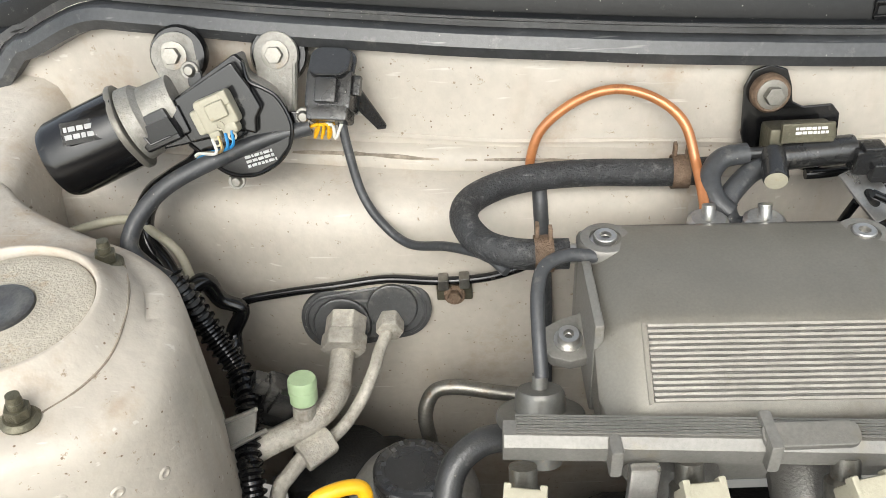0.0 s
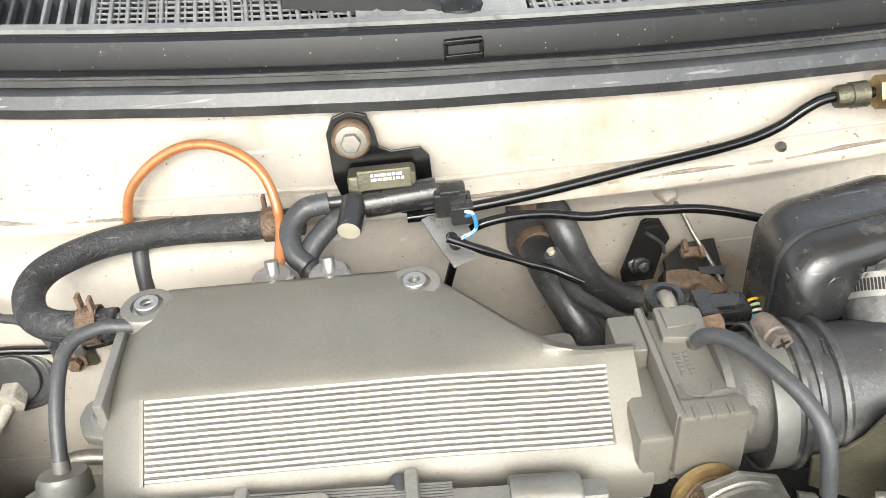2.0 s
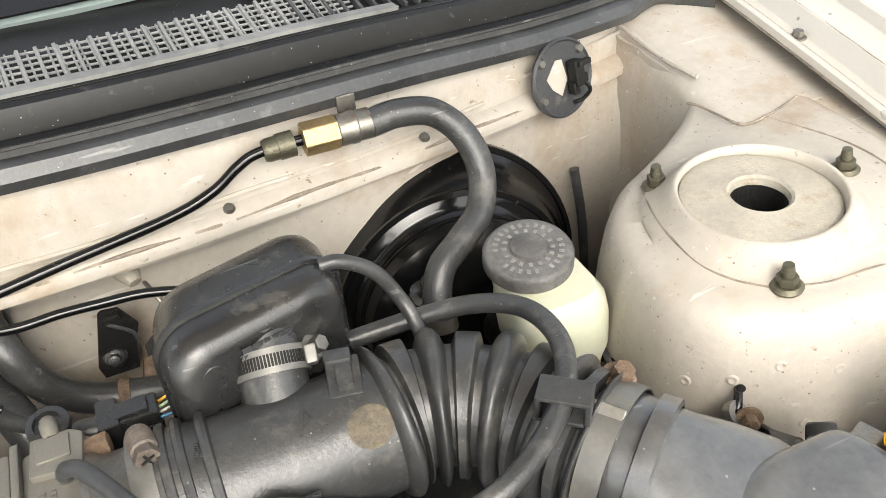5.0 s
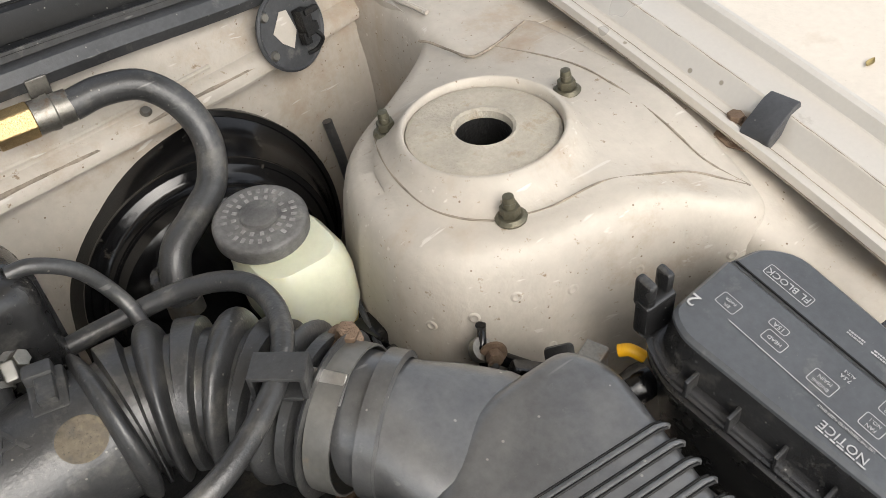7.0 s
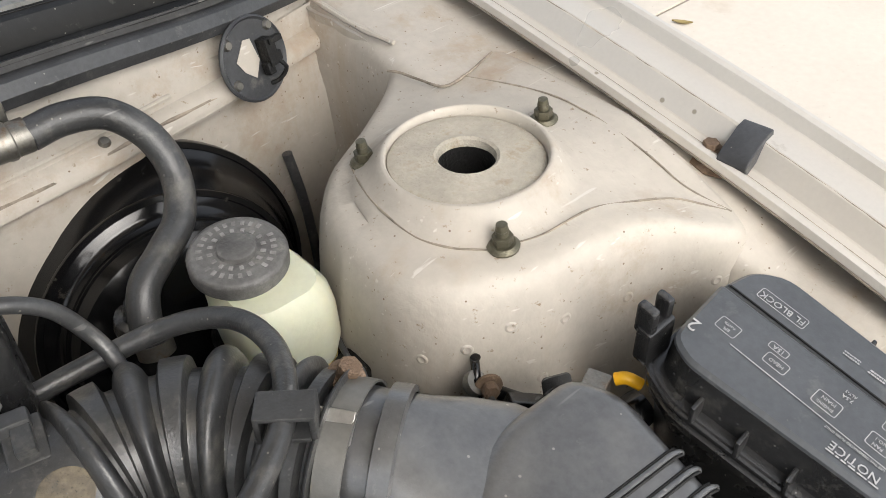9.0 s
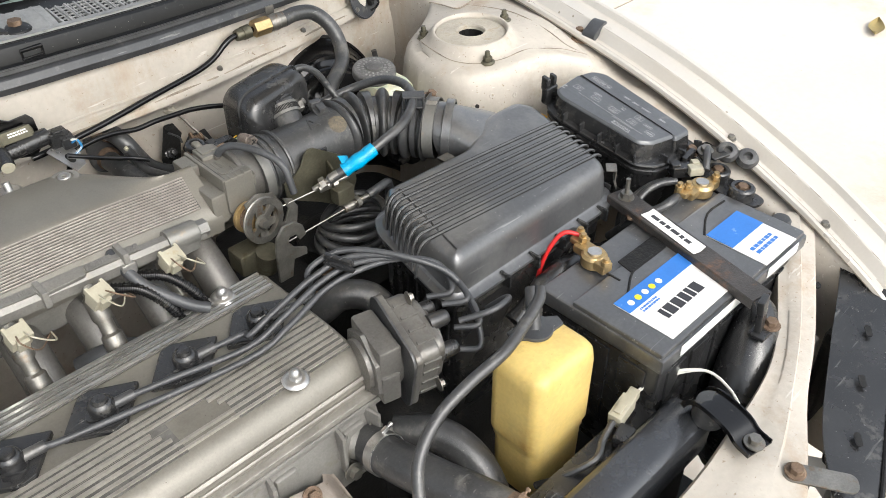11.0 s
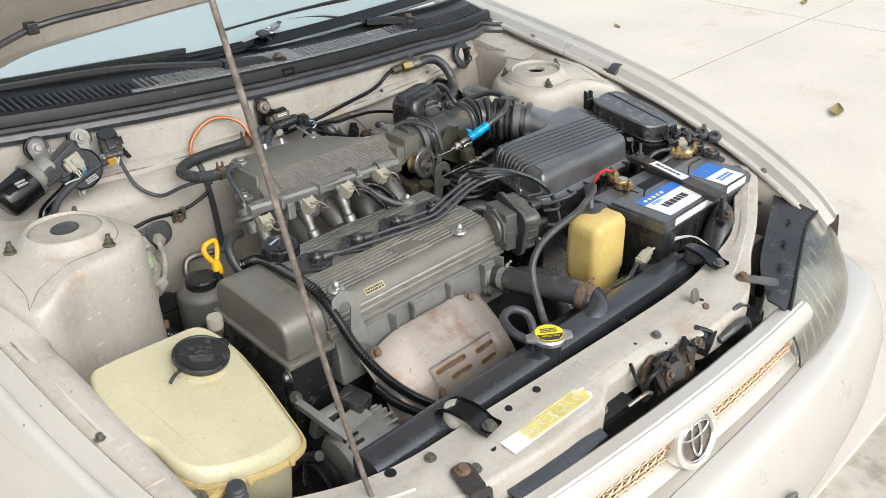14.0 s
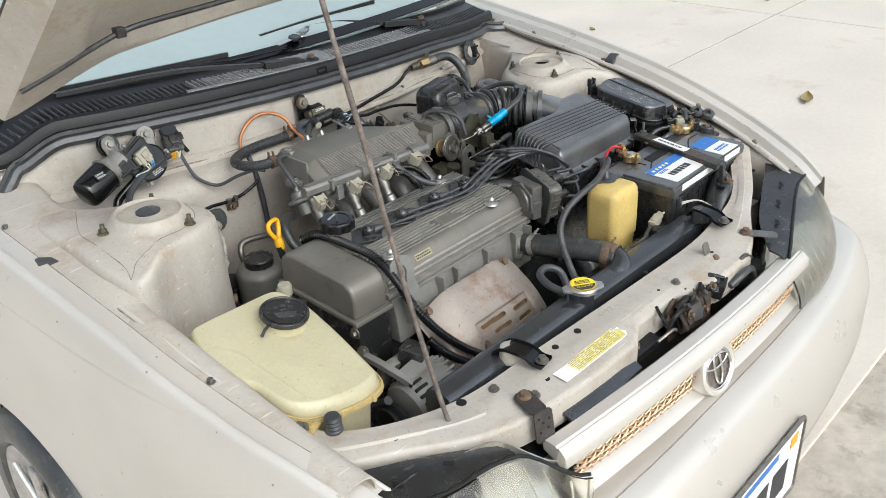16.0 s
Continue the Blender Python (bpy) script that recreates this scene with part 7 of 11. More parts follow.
mr = thing("brake_reservoir", (0.42, 0.05, 0.74), "milky plastic brake fluid reservoir with dark cap", "fluid reservoir")
secs = []
for z, k in ((0.744, 0.60), (0.748, 0.74), (0.756, 0.82), (0.775, 0.97), (0.800, 1.0), (0.814, 0.95), (0.822, 0.80)):
    secs.append([(0.425 + x * k + 0.008 * (0.82 - z) * 8, 0.056 + y * k - 0.05 * (0.815 - z), z) for x, y in rounded(0.068, 0.072, 0.022, 6)])
part("bottle", loft(secs), MILKY, mr, sharp=50)
part("fluid_edge", loft([[(0.425 + x * k + 0.064 * (0.82 - z), 0.056 + y * k - 0.05 * (0.815 - z), z) for x, y in rounded(0.068, 0.072, 0.022, 6)] for z, k in ((0.7535, 0.80), (0.754, 0.83), (0.757, 0.845), (0.7575, 0.82))], cap=False), AMBER, mr, "amber stain along the lower seam")
part("base", box((0.43, 0.045, 0.725), (0.05, 0.07, 0.045), 0.008), BLACK, mr)
part("neck", lathe([(0.026, 0.812), (0.026, 0.828), (0, 0.828)], 30, Matrix.Translation((0.419, 0.070, 0))), MILKY, mr)
CM = Matrix.Translation((0.419, 0.073, 0.826)) @ pose(0, 0, 0, 6, -2, 0)
CAPGREY = mat("worn_grey_cap", (0.125, 0.122, 0.118), 0.55, 0, 0.3, (40, 300), (0.2, 0.19, 0.17), 0.25, 80, 0.3, 500)
mc = part("cap", lathe([(0, 0), (0.0295, 0.0), (0.031, 0.002), (0.031, 0.010), (0.0295, 0.0125), (0.0270, 0.0135), (0.0125, 0.0138), (0.012, 0.0165), (0.010, 0.0175), (0, 0.0178)], 48, CM), CAPGREY, mr, "dark grey screw cap with raised writing")
CAPMARK = mat("worn_grey_marks", (0.25, 0.245, 0.235), 0.6, 0, 0.3, (90, 400))
for k in range(26):
    a = 2 * math.pi * k / 26
    if k % 7 == 6:
        continue
    part("raised_mark", moved(box((0, 0.0225, 0.0139), (0.0026, 0.0040, 0.0006), 0.0003, None, 1), CM @ pose(0, 0, 0, 0, 0, math.degrees(a))), CAPMARK, mc)
for k in range(16):
    part("raised_mark", moved(box((0, 0.0162, 0.0139), (0.0026, 0.0034, 0.0008), 0.0003, None, 1), CM @ pose(0, 0, 0, 0, 0, k * 22.5)), CAPMARK, mc)

mr.location += Vector((-0.007, -0.010, 0.0))
ph = thing("servo_hose", (0.4, 0.15, 0.82), "thick braided hose from the firewall pipe to the servo", "hose")
part("hose", tube([(0.350, 0.182, 0.893), (0.372, 0.182, 0.895), (0.397, 0.178, 0.890), (0.415, 0.166, 0.872), (0.420, 0.150, 0.848), (0.408, 0.130, 0.828), (0.385, 0.114, 0.820), (0.364, 0.102, 0.812), (0.354, 0.090, 0.795), (0.352, 0.082, 0.775)], 0.0105, 20, 7), RUBBER, ph)
part("end_band", lathe([(0.0108, -0.005), (0.0122, -0.005), (0.0122, 0.005), (0.0108, 0.005)], 24, aim((0.353, 0.0835, 0.78), (0.05, 0.3, 0.95))), STEEL, ph, "steel hose band")
ln = thing("vacuum_pipe", (0.1, 0.17, 0.86), "black steel pipe along the firewall with two brass unions", "pipe")
part("pipe", tube([(-0.040, 0.158, 0.846), (-0.02, 0.158, 0.847), (0.05, 0.162, 0.852), (0.13, 0.170, 0.860), (0.200, 0.178, 0.866), (0.232, 0.182, 0.874), (0.252, 0.184, 0.886), (0.268, 0.185, 0.892), (0.300, 0.185, 0.893)], 0.0039, 12, 7, 0.05), GLOSSY, ln)
part("union_nut", lathe([(0, 0), (0.0075, 0), (0.0085, 0.003), (0.0085, 0.010), (0.0095, 0.0105), (0.0095, 0.022), (0, 0.022)], 14, aim((0.272, 0.185, 0.892), (1, -0.02, 0.04))), OLIVE, ln, "dark hexagon union")
part("hex_nut", prism(circle(0.0125, 6), 0, 0.026, 0.0012, aim((0.300, 0.1845, 0.893), (1, -0.02, 0.0))), BRASS, ln, "dull brass hexagon union")
part("ferrule", lathe([(0, 0), (0.0115, 0), (0.0115, 0.008), (0.0122, 0.009), (0.0122, 0.013), (0.0112, 0.014), (0.0112, 0.024), (0, 0.024)], 24, aim((0.326, 0.184, 0.893), (1, -0.02, 0.0))), STEEL, ln, "plated hose ferrule")
part("pipe_tab", box((0.338, 0.196, 0.905), (0.014, 0.003, 0.016), 0.001), STEEL, ln)
l2 = solo("lower_pipe", tube([(-0.050, 0.140, 0.66), (-0.036, 0.143, 0.72), (-0.0304, 0.145, 0.7442), (-0.0166, 0.145, 0.7894), (-0.0074, 0.145, 0.820), (0.0041, 0.146, 0.8386), (0.0273, 0.148, 0.8440), (0.0564, 0.150, 0.8425), (0.088, 0.150, 0.836), (0.1154, 0.150, 0.8365), (0.1397, 0.150, 0.835), (0.1705, 0.148, 0.8335), (0.205, 0.140, 0.828), (0.25, 0.130, 0.815)], 0.0034, 10, 6), GLOSSY, "thin black pipe below the firewall seam", "pipe")
solo("resonator_hose", tube([(0.268, 0.046, 0.892), (0.2814, 0.045, 0.8905), (0.2994, 0.043, 0.877), (0.3116, 0.038, 0.8545), (0.3161, 0.026, 0.8405), (0.314, 0.010, 0.8300), (0.309, 0.004, 0.80)], 0.0045, 12, 6), RUBBER, "thin black hose beside the resonator", "hose")

# round access plate in the firewall
rp = thing("access_plate", (0.53, 0.235, 0.87), "round grey metal plate with a cut opening and switch", "access plate")
RMX = Matrix.Translation((0.533, 0.2275, 0.860)) @ pose(0, 0, 0, 76, 0, 14)
part("disc", moved(prism(circle(0.0335, 44), 0, 0.0025, 0.0008), RMX), GREYRUB, rp)
part("rim", moved(lathe([(0.0300, 0.0025), (0.0318, 0.0042), (0.0335, 0.0025)], 44), RMX), GREYRUB, rp)
part("opening", moved(prism([(-0.018, 0.004), (-0.006, 0.017), (0.001, 0.016), (0.004, -0.002), (-0.004, -0.014), (-0.013, -0.006)], 0.0026, 0.0031, 0), RMX), PAINT, rp, "cut-out showing the painted panel behind")
part("switch", moved(join(box((0.010, 0.002, 0.008), (0.010, 0.022, 0.012), 0.001), box((0.015, 0.010, 0.013), (0.014, 0.005, 0.006), 0.001), box((0.006, -0.010, 0.008), (0.007, 0.010, 0.008), 0.001), box((0.017, -0.004, 0.008), (0.006, 0.008, 0.008), 0.001)), RMX), UNDER, rp)
part("switch_lead", moved(tube([(0.012, -0.004, 0.012), (0.018, -0.014, 0.014), (0.014, -0.022, 0.008), (0.008, -0.024, 0.002)], 0.0018, 8, 5), RMX), UNDER, rp)
for x, y in ((-0.021, 0.019), (0.022, 0.019), (-0.024, -0.012)):
    put("screw", SCREW, rp, RMX @ Matrix.Translation((x, y, 0.0022)))

# ---- vacuum switching valve ----
vsv = thing("vacuum_valve", (-0.06, 0.16, 0.88), "black vacuum valve on a bracket bolted to the firewall", "solenoid valve")
vm = Matrix.Translation((-0.072, 0.177, 0.905)) @ pose(0, 0, 0, 78, 0, 0)
part("bracket", moved(prism([(-0.016, -0.03), (-0.017, 0.004), (-0.012, 0.015), (0.0, 0.019), (0.012, 0.015), (0.016, 0.004), (0.018, -0.008), (0.026, -0.012), (0.046, -0.011), (0.052, -0.018), (0.053, -0.050), (0.04, -0.062), (-0.01, -0.05)], 0, 0.003, 0.001), vm), GLOSSY, vsv)
part("washer", lathe([(0, 0), (0.0135, 0), (0.0135, 0.006), (0.012, 0.008), (0, 0.008)], 28, vm @ Matrix.Translation((0, 0, 0.003))), RUSTY, vsv)
put("bracket_bolt", BOLT_M, vsv, vm @ Matrix.Translation((0, 0, 0.010)))
part("coil", moved(join(box((0.018, -0.030, 0.018), (0.046, 0.022, 0.022), 0.003), box((0.020, -0.022, 0.030), (0.036, 0.014, 0.004), 0.001)), vm), OLIVE, vsv, "olive metal coil case")
part("sticker", moved(bars(0.022, 0.006, 2, 21, 0.0004), vm @ Matrix.Translation((0.022, -0.020, 0.0322))), PAPER, vsv, "small white printed marks")
part("barrel", lathe([(0, 0), (0.0095, 0), (0.0100, 0.003), (0.0100, 0.05), (0, 0.05)], 26, aim((-0.068, 0.142, 0.872), (1, 0.05, 0.05))), BLACK, vsv)
part("plug", join(box((-0.010, 0.138, 0.871), (0.022, 0.018, 0.019), 0.002), box((-0.003, 0.128, 0.866), (0.015, 0.010, 0.014), 0.0015), box((-0.010, 0.134, 0.8815), (0.014, 0.012, 0.004), 0.001), box((0.002, 0.134, 0.870), (0.004, 0.012, 0.012), 0.001)), BLACK, vsv)
part("filter_cap", lathe([(0, 0), (0.0085, 0), (0.0085, 0.024), (0.0078, 0.026), (0, 0.026)], 20, aim((-0.074, 0.140, 0.876), (-0.15, -0.85, -0.2))), BLACK, vsv)
part("filter_end", lathe([(0, 0), (0.0078, 0), (0.0075, 0.0025), (0, 0.003)], 20, aim((-0.078, 0.117, 0.8705), (-0.15, -0.85, -0.2))), CREAM, vsv, "cream filter end")
part("nipple", tube([(-0.07, 0.142, 0.876), (-0.092, 0.142, 0.876)], 0.0042, 10, 2), BLACK, vsv)
for k, m_ in enumerate((WIREBLUE, WHITEW)):
    part("wire", tube([(-0.001, 0.124, 0.866 + 0.004 * k), (0.004, 0.118, 0.870), (0.004, 0.110, 0.864), (-0.006, 0.107, 0.860)], 0.0014, 6, 6), m_, vsv)
wb = solo("metal_tab", moved(prism([(-0.013, 0.022), (0.013, 0.026), (0.016, 0.0), (0.010, -0.016), (-0.006, -0.018), (-0.010, 0.0)], 0, 0.002, 0.0005), Matrix.Translation((-0.012, 0.116, 0.851)) @ pose(0, 0, 0, 30, 0, 20)), BRIGHT, "bare metal bracket tab with a slot", "bracket")
part("slot", moved(prism(rounded(0.008, 0.014, 0.0038), 0.0021, 0.0024, 0), Matrix.Translation((-0.011, 0.116, 0.851)) @ pose(0, 0, 0, 30, 0, 20)), UNDER, wb)
solo("taped_wire", tube([(-0.015, 0.108, 0.861), (0.003, 0.105, 0.853), (0.022, 0.105, 0.843), (0.040, 0.104, 0.835), (0.056, 0.102, 0.829), (0.074, 0.096, 0.821)], 0.0030, 10, 6, 0.4), GLOSSY, "wire wrapped in black tape", "wire")
sp = thing("split_sleeve", (0.075, 0.09, 0.82), "split black wiring sleeve with a cut open end", "wiring sleeve")
part("sleeve", tube([(0.0575, 0.088, 0.858), (0.0630, 0.087, 0.848), (0.0725, 0.085, 0.8247), (0.0890, 0.083, 0.810), (0.104, 0.078, 0.800), (0.125, 0.070, 0.790)], 0.0054, 16, 6), RUBBER, sp)
part("sleeve_end", lathe([(0.0042, -0.001), (0.0056, -0.001), (0.0058, 0.001), (0.0042, 0.001)], 18, aim((0.0575, 0.088, 0.858), (-0.45, 0.1, 0.9))), GREYRUB, sp)
part("inner_wire", tube([(0.0560, 0.0885, 0.861), (0.060, 0.088, 0.853)], 0.0026, 8, 2), CREAM, sp, "pale wire in the cut end")
for pts, nm in (([(-0.091, 0.142, 0.876), (-0.108, 0.140, 0.874), (-0.118, 0.130, 0.866), (-0.117, 0.116, 0.857), (-0.108, 0.108, 0.850)], "upper"), ([(-0.078, 0.138, 0.868), (-0.092, 0.132, 0.864), (-0.108, 0.118, 0.852), (-0.105, 0.105, 0.842), (-0.09, 0.098, 0.846)], "lower")):
    solo("valve_hose", tube(pts, 0.0075, 14, 7), GREYRUB, "grey vacuum hose off the valve", "hose", "valve hoses")

# heater hoses and valve behind the engine
hh = thing("heater_hose", (0.06, 0.18, 0.80), "thick black heater hose with rusty bands", "hose", "heater hoses")
part("hose", tube([(0.062, 0.190, 0.834), (0.068, 0.164, 0.838), (0.075, 0.146, 0.826), (0.083, 0.139, 0.806), (0.095, 0.137, 0.786), (0.118, 0.134, 0.770), (0.144, 0.131, 0.765), (0.165, 0.128, 0.764)], 0.0112, 20, 7), RUBBER, hh)
for p, d in (((0.0655, 0.173, 0.8368), (0.2, -1, 0.15)), ((0.134, 0.1325, 0.7665), (1, -0.1, -0.15))):
    part("band", lathe([(0.0112, -0.004), (0.0124, -0.0035), (0.0124, 0.0035), (0.0112, 0.004)], 24, aim(p, d)), RUSTY, hh, "rusty hose band")
solo("heater_hose", tube([(0.056, 0.186, 0.790), (0.060, 0.155, 0.786), (0.074, 0.122, 0.770), (0.090, 0.100, 0.735), (0.092, 0.09, 0.68)], 0.0130, 18, 7), RUBBER, "thick black heater hose bending down", "hose", "heater hoses")
gp = solo("heater_grommet", moved(prism(rounded(0.045, 0.085, 0.021, 8), 0, 0.008, 0.002), aim((0.057, 0.196, 0.813), (0, -1, 0.1))), RUBBER, "dark rubber heater pipe grommet", "grommet")
for z in (0.836, 0.790):
    part("pipe_stub", lathe([(0.0145, 0), (0.017, 0.002), (0.0145, 0.012), (0, 0.012)], 24, aim((0.057, 0.192, z), (0, -1, 0))), RUSTY, gp)
hh.location += Vector((0.0, 0.012, -0.011))
sp.location += Vector((-0.003, 0.020, -0.019))
hv = thing("heater_valve", (0.23, 0.13, 0.78), "black heater valve with a rusty cover and lever", "heater valve")
HV = Matrix(((1, 0, 0, 0.172), (0, 0.8336, -0.5524, 0.125), (0, 0.5524, 0.8336, 0.776), (0, 0, 0, 1)))
part("bracket", join(upright([(0.120, 0.7805), (0.133, 0.827), (0.136, 0.829), (0.147, 0.8275), (0.1564, 0.8094), (0.152, 0.798), (0.1465, 0.770), (0.122, 0.770)], 0.153), upright([(0.1335, 0.8265), (0.1465, 0.8270), (0.1465, 0.8230), (0.1350, 0.8225)], 0.1497, 0.006)), UNDER, hv, "black folded bracket plate")
part("bracket_lip", tube([(0.1365, 0.1490, 0.818), (0.150, 0.1485, 0.806), (0.1525, 0.148, 0.797)], 0.0014, 8, 4), GREYRUB, hv)
part("housing", moved(join(prism([(-0.0284, -0.0089), (0.0064, -0.0258), (0.0208, -0.0125), (0.0225, 0.0022), (0.0122, 0.0144), (-0.0063, 0.0198), (-0.021, 0.0194)], -0.022, -0.002, 0.002), prism([(-0.0175, 0.0189), (-0.0175, 0.0289), (-0.0018, 0.0412), (0.0252, 0.0427), (0.0270, 0.0102), (0.0062, 0.0173)], -0.012, -0.006, 0.001)), HV), UNDER, hv, "grimy black valve housing")
part("cover_plate", moved(prism([(-0.0264, -0.0079), (-0.010, -0.0130), (0.0064, -0.0190), (0.0190, -0.0115), (0.0205, 0.0022), (0.0112, 0.0130), (-0.0063, 0.0180), (-0.020, 0.0176)], -0.002, 0.0012, 0.0006), HV), RUSTY, hv, "rusty brown cover plate")
part("lever", moved(prism([(-0.006, -0.004), (0.002, -0.007), (0.022, -0.004), (0.026, -0.001), (0.022, 0.003), (0.004, 0.006), (-0.004, 0.005)], 0.0014, 0.0034, 0.0006), HV), RUSTY, hv, "rusty steel lever")
part("pivot", moved(lathe([(0, 0.003), (0.0048, 0.003), (0.0046, 0.006), (0.0026, 0.0075), (0, 0.0076)], 20), HV @ Matrix.Translation((0.0006, -0.001, 0))), RUSTY, hv)
part("stud", join(lathe([(0, -0.004), (0.0085, -0.004), (0.0085, -0.001), (0.0058, 0.0), (0.0058, 0.004), (0, 0.004)], 20, aim((0.1337, 0.148, 0.7885), (0, -0.85, 0.45))), lathe([(0, 0.004), (0.0040, 0.004), (0.0044, 0.009), (0.0038, 0.014), (0, 0.0145)], 16, aim((0.1337, 0.148, 0.7885), (0, -0.85, 0.45)))), BLACK, hv, "capped stud with a grey washer")
part("cable_clip", moved(join(box((0.004, 0.031, -0.002), (0.018, 0.008, 0.006), 0.001), box((-0.002, 0.035, 0.002), (0.004, 0.010, 0.008), 0.001), box((0.010, 0.029, 0.002), (0.004, 0.010, 0.008), 0.001)), HV), RUSTY, hv, "rusty cable clip")
part("paper_tag", moved(prism([(0.0047, 0.0176), (0.0259, 0.0167), (0.0236, 0.0100), (0.0062, 0.0120)], 0.0012, 0.0018, 0), HV), GREYRUB, hv)
part("link", tube([(0.1640, 0.188, 0.826), (0.171, 0.172, 0.818), (0.178, 0.160, 0.804), (0.190, 0.140, 0.784), (0.197, 0.125, 0.768)], 0.0018, 8, 4), STEEL, hv, "bare control cable")
part("cable_grommet", lathe([(0, -0.004), (0.0125, -0.004), (0.0130, 0.002), (0.0105, 0.008), (0.0075, 0.016), (0.0050, 0.022), (0, 0.023)], 22, aim((0.1555, 0.190, 0.839), (0.30, -0.75, -0.45))), FELT, hv, "dusty grey rubber grommet")

# ---- air filter box ----
ab = thing("air_filter_box", (0.35, -0.22, 0.6), "black plastic air filter box with ribbed lid", "air filter box")


def lid_z(x, y):
    return 0.812 + 0.14 * (y + 0.30)


def round_corners(pts, radii, n=5):
    """An outline with each corner turned into an arc."""
    out, m = [], len(pts)
    for i in range(m):
        p, a, b = Vector(pts[i]), Vector(pts[i - 1]), Vector(pts[(i + 1) % m])
        u, v = (a - p).normalized(), (b - p).normalized()
        r = min(radii[i], 0.45 * (a - p).length, 0.45 * (b - p).length)
        for k in range(n + 1):
            t = k / n
            out.append((p + u * r) * (1 - t) ** 2 + p * 2 * t * (1 - t) + (p + v * r) * t * t)
    return [(q.x, q.y) for q in out]


def inset(poly, d):
    """An outline moved inward by d (outward where d is negative); poly runs anticlockwise."""
    out, m = [], len(poly)
    for i in range(m):
        a, p, b = Vector(poly[i - 1]), Vector(poly[i]), Vector(poly[(i + 1) % m])
        e1, e2 = (p - a).normalized(), (b - p).normalized()
        n1, n2 = Vector((-e1.y, e1.x)), Vector((-e2.y, e2.x))
        q = (n1 + n2) / max(0.5, 1 + n1.dot(n2))
        out.append((p.x + q.x * d, p.y + q.y * d))
    return out


LID = round_corners([(0.203, -0.308), (0.484, -0.307), (0.508, -0.160), (0.492, -0.132), (0.425, -0.131), (0.366, -0.166), (0.318, -0.163), (0.232, -0.160), (0.219, -0.178)],
                    [0.022, 0.024, 0.018, 0.02, 0.02, 0.025, 0.01, 0.008, 0.014])
lid_secs = []
for d, dz in ((-0.011, -0.0535), (-0.011, -0.0500), (-0.003, -0.0485), (0.0, -0.0455), (0.0022, -0.020), (0.0035, -0.0125), (0.0060, -0.0066), (0.0098, -0.0024), (0.0145, -0.0005), (0.0195, 0.0)):
    lid_secs.append([(x, y, lid_z(x, y) + dz) for x, y in inset(LID, d)])
lid = part("lid", loft(lid_secs), LIDPLASTIC, ab, "black ribbed lid, dusty and scuffed", sharp=32)
rib_prof = [(-0.0019, -0.0015), (-0.0014, 0.0005), (-0.0006, 0.0011), (0.0006, 0.0011), (0.0014, 0.0005), (0.0019, -0.0015)]
for i in range(8):
    t = i / 7
    xl, yl, xr, yr = mix(0.2525, 0.2300, t), mix(-0.184, -0.262, t), mix(0.489, 0.4810, t), mix(-0.203, -0.281, t)
    ln_ = lambda x: (x, mix(yl, yr, (x - xl) / (xr - xl)))
    edge = 0.231 - 0.0125 * (i + 0.6) / 3.4 - 0.010
    pts = [Vector((*ln_(edge - 0.0020), lid_z(*ln_(edge)) - 0.044)), Vector((*ln_(edge + 0.0005), lid_z(*ln_(edge)) - 0.020)), Vector((*ln_(edge + 0.0050), lid_z(*ln_(edge)) - 0.0075)), Vector((*ln_(edge + 0.0125), lid_z(*ln_(edge)) - 0.0012)), Vector((*ln_(edge + 0.024), lid_z(*ln_(edge + 0.024)) + 0.0002))]
    pts = spline(pts, 4) + [Vector((*ln_(x), lid_z(*ln_(x)) + 0.0002)) for x in steps(edge + 0.03, xr, 10)] + [Vector((*ln_(xr + 0.006), lid_z(*ln_(xr + 0.006)) - 0.0022)), Vector((*ln_(xr + 0.009), lid_z(*ln_(xr + 0.009)) - 0.0050))]
    part("lid_rib", sweep(rib_prof, pts, (0, 0.2, 1)), LIDPLASTIC, lid)
    # near-black threads along both sides paint in the rib's groove shadow
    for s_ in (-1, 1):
        part("rib_groove", tube([p + Vector((0, s_ * 0.0023, -0.0002)) for p in pts[6:-1]], 0.00085, 5, 1, smooth=False), UNDER, lid, "painted shade line beside the rib")
snk = []
for c, hw, hh in (((0.384, -0.099, 0.8185), 0.036, 0.036), ((0.391, -0.110, 0.8165), 0.0365, 0.036), ((0.400, -0.122, 0.8135), 0.039, 0.0335), ((0.411, -0.137, 0.8085), 0.045, 0.0305), ((0.424, -0.155, 0.8020), 0.050, 0.0290), ((0.438, -0.178, 0.7930), 0.051, 0.0290)):
    side_v, up_v = Vector((0.83, 0.55, 0.0)), Vector((-0.1, 0.15, 0.98))
    p = 2.0 + 1.6 * (hw - 0.036) / 0.015
    loop = []
    for i in range(40):
        a = 2 * math.pi * i / 40
        ca, sa = math.cos(a), math.sin(a)
        k = (abs(ca) ** p + abs(sa) ** p) ** (-1 / p)
        loop.append(Vector(c) + side_v * (hw * k * ca) + up_v * (hh * k * sa))
    snk.append(loop)
part("snorkel", loft(snk), LIDPLASTIC, ab, "round black outlet neck", sharp=60)

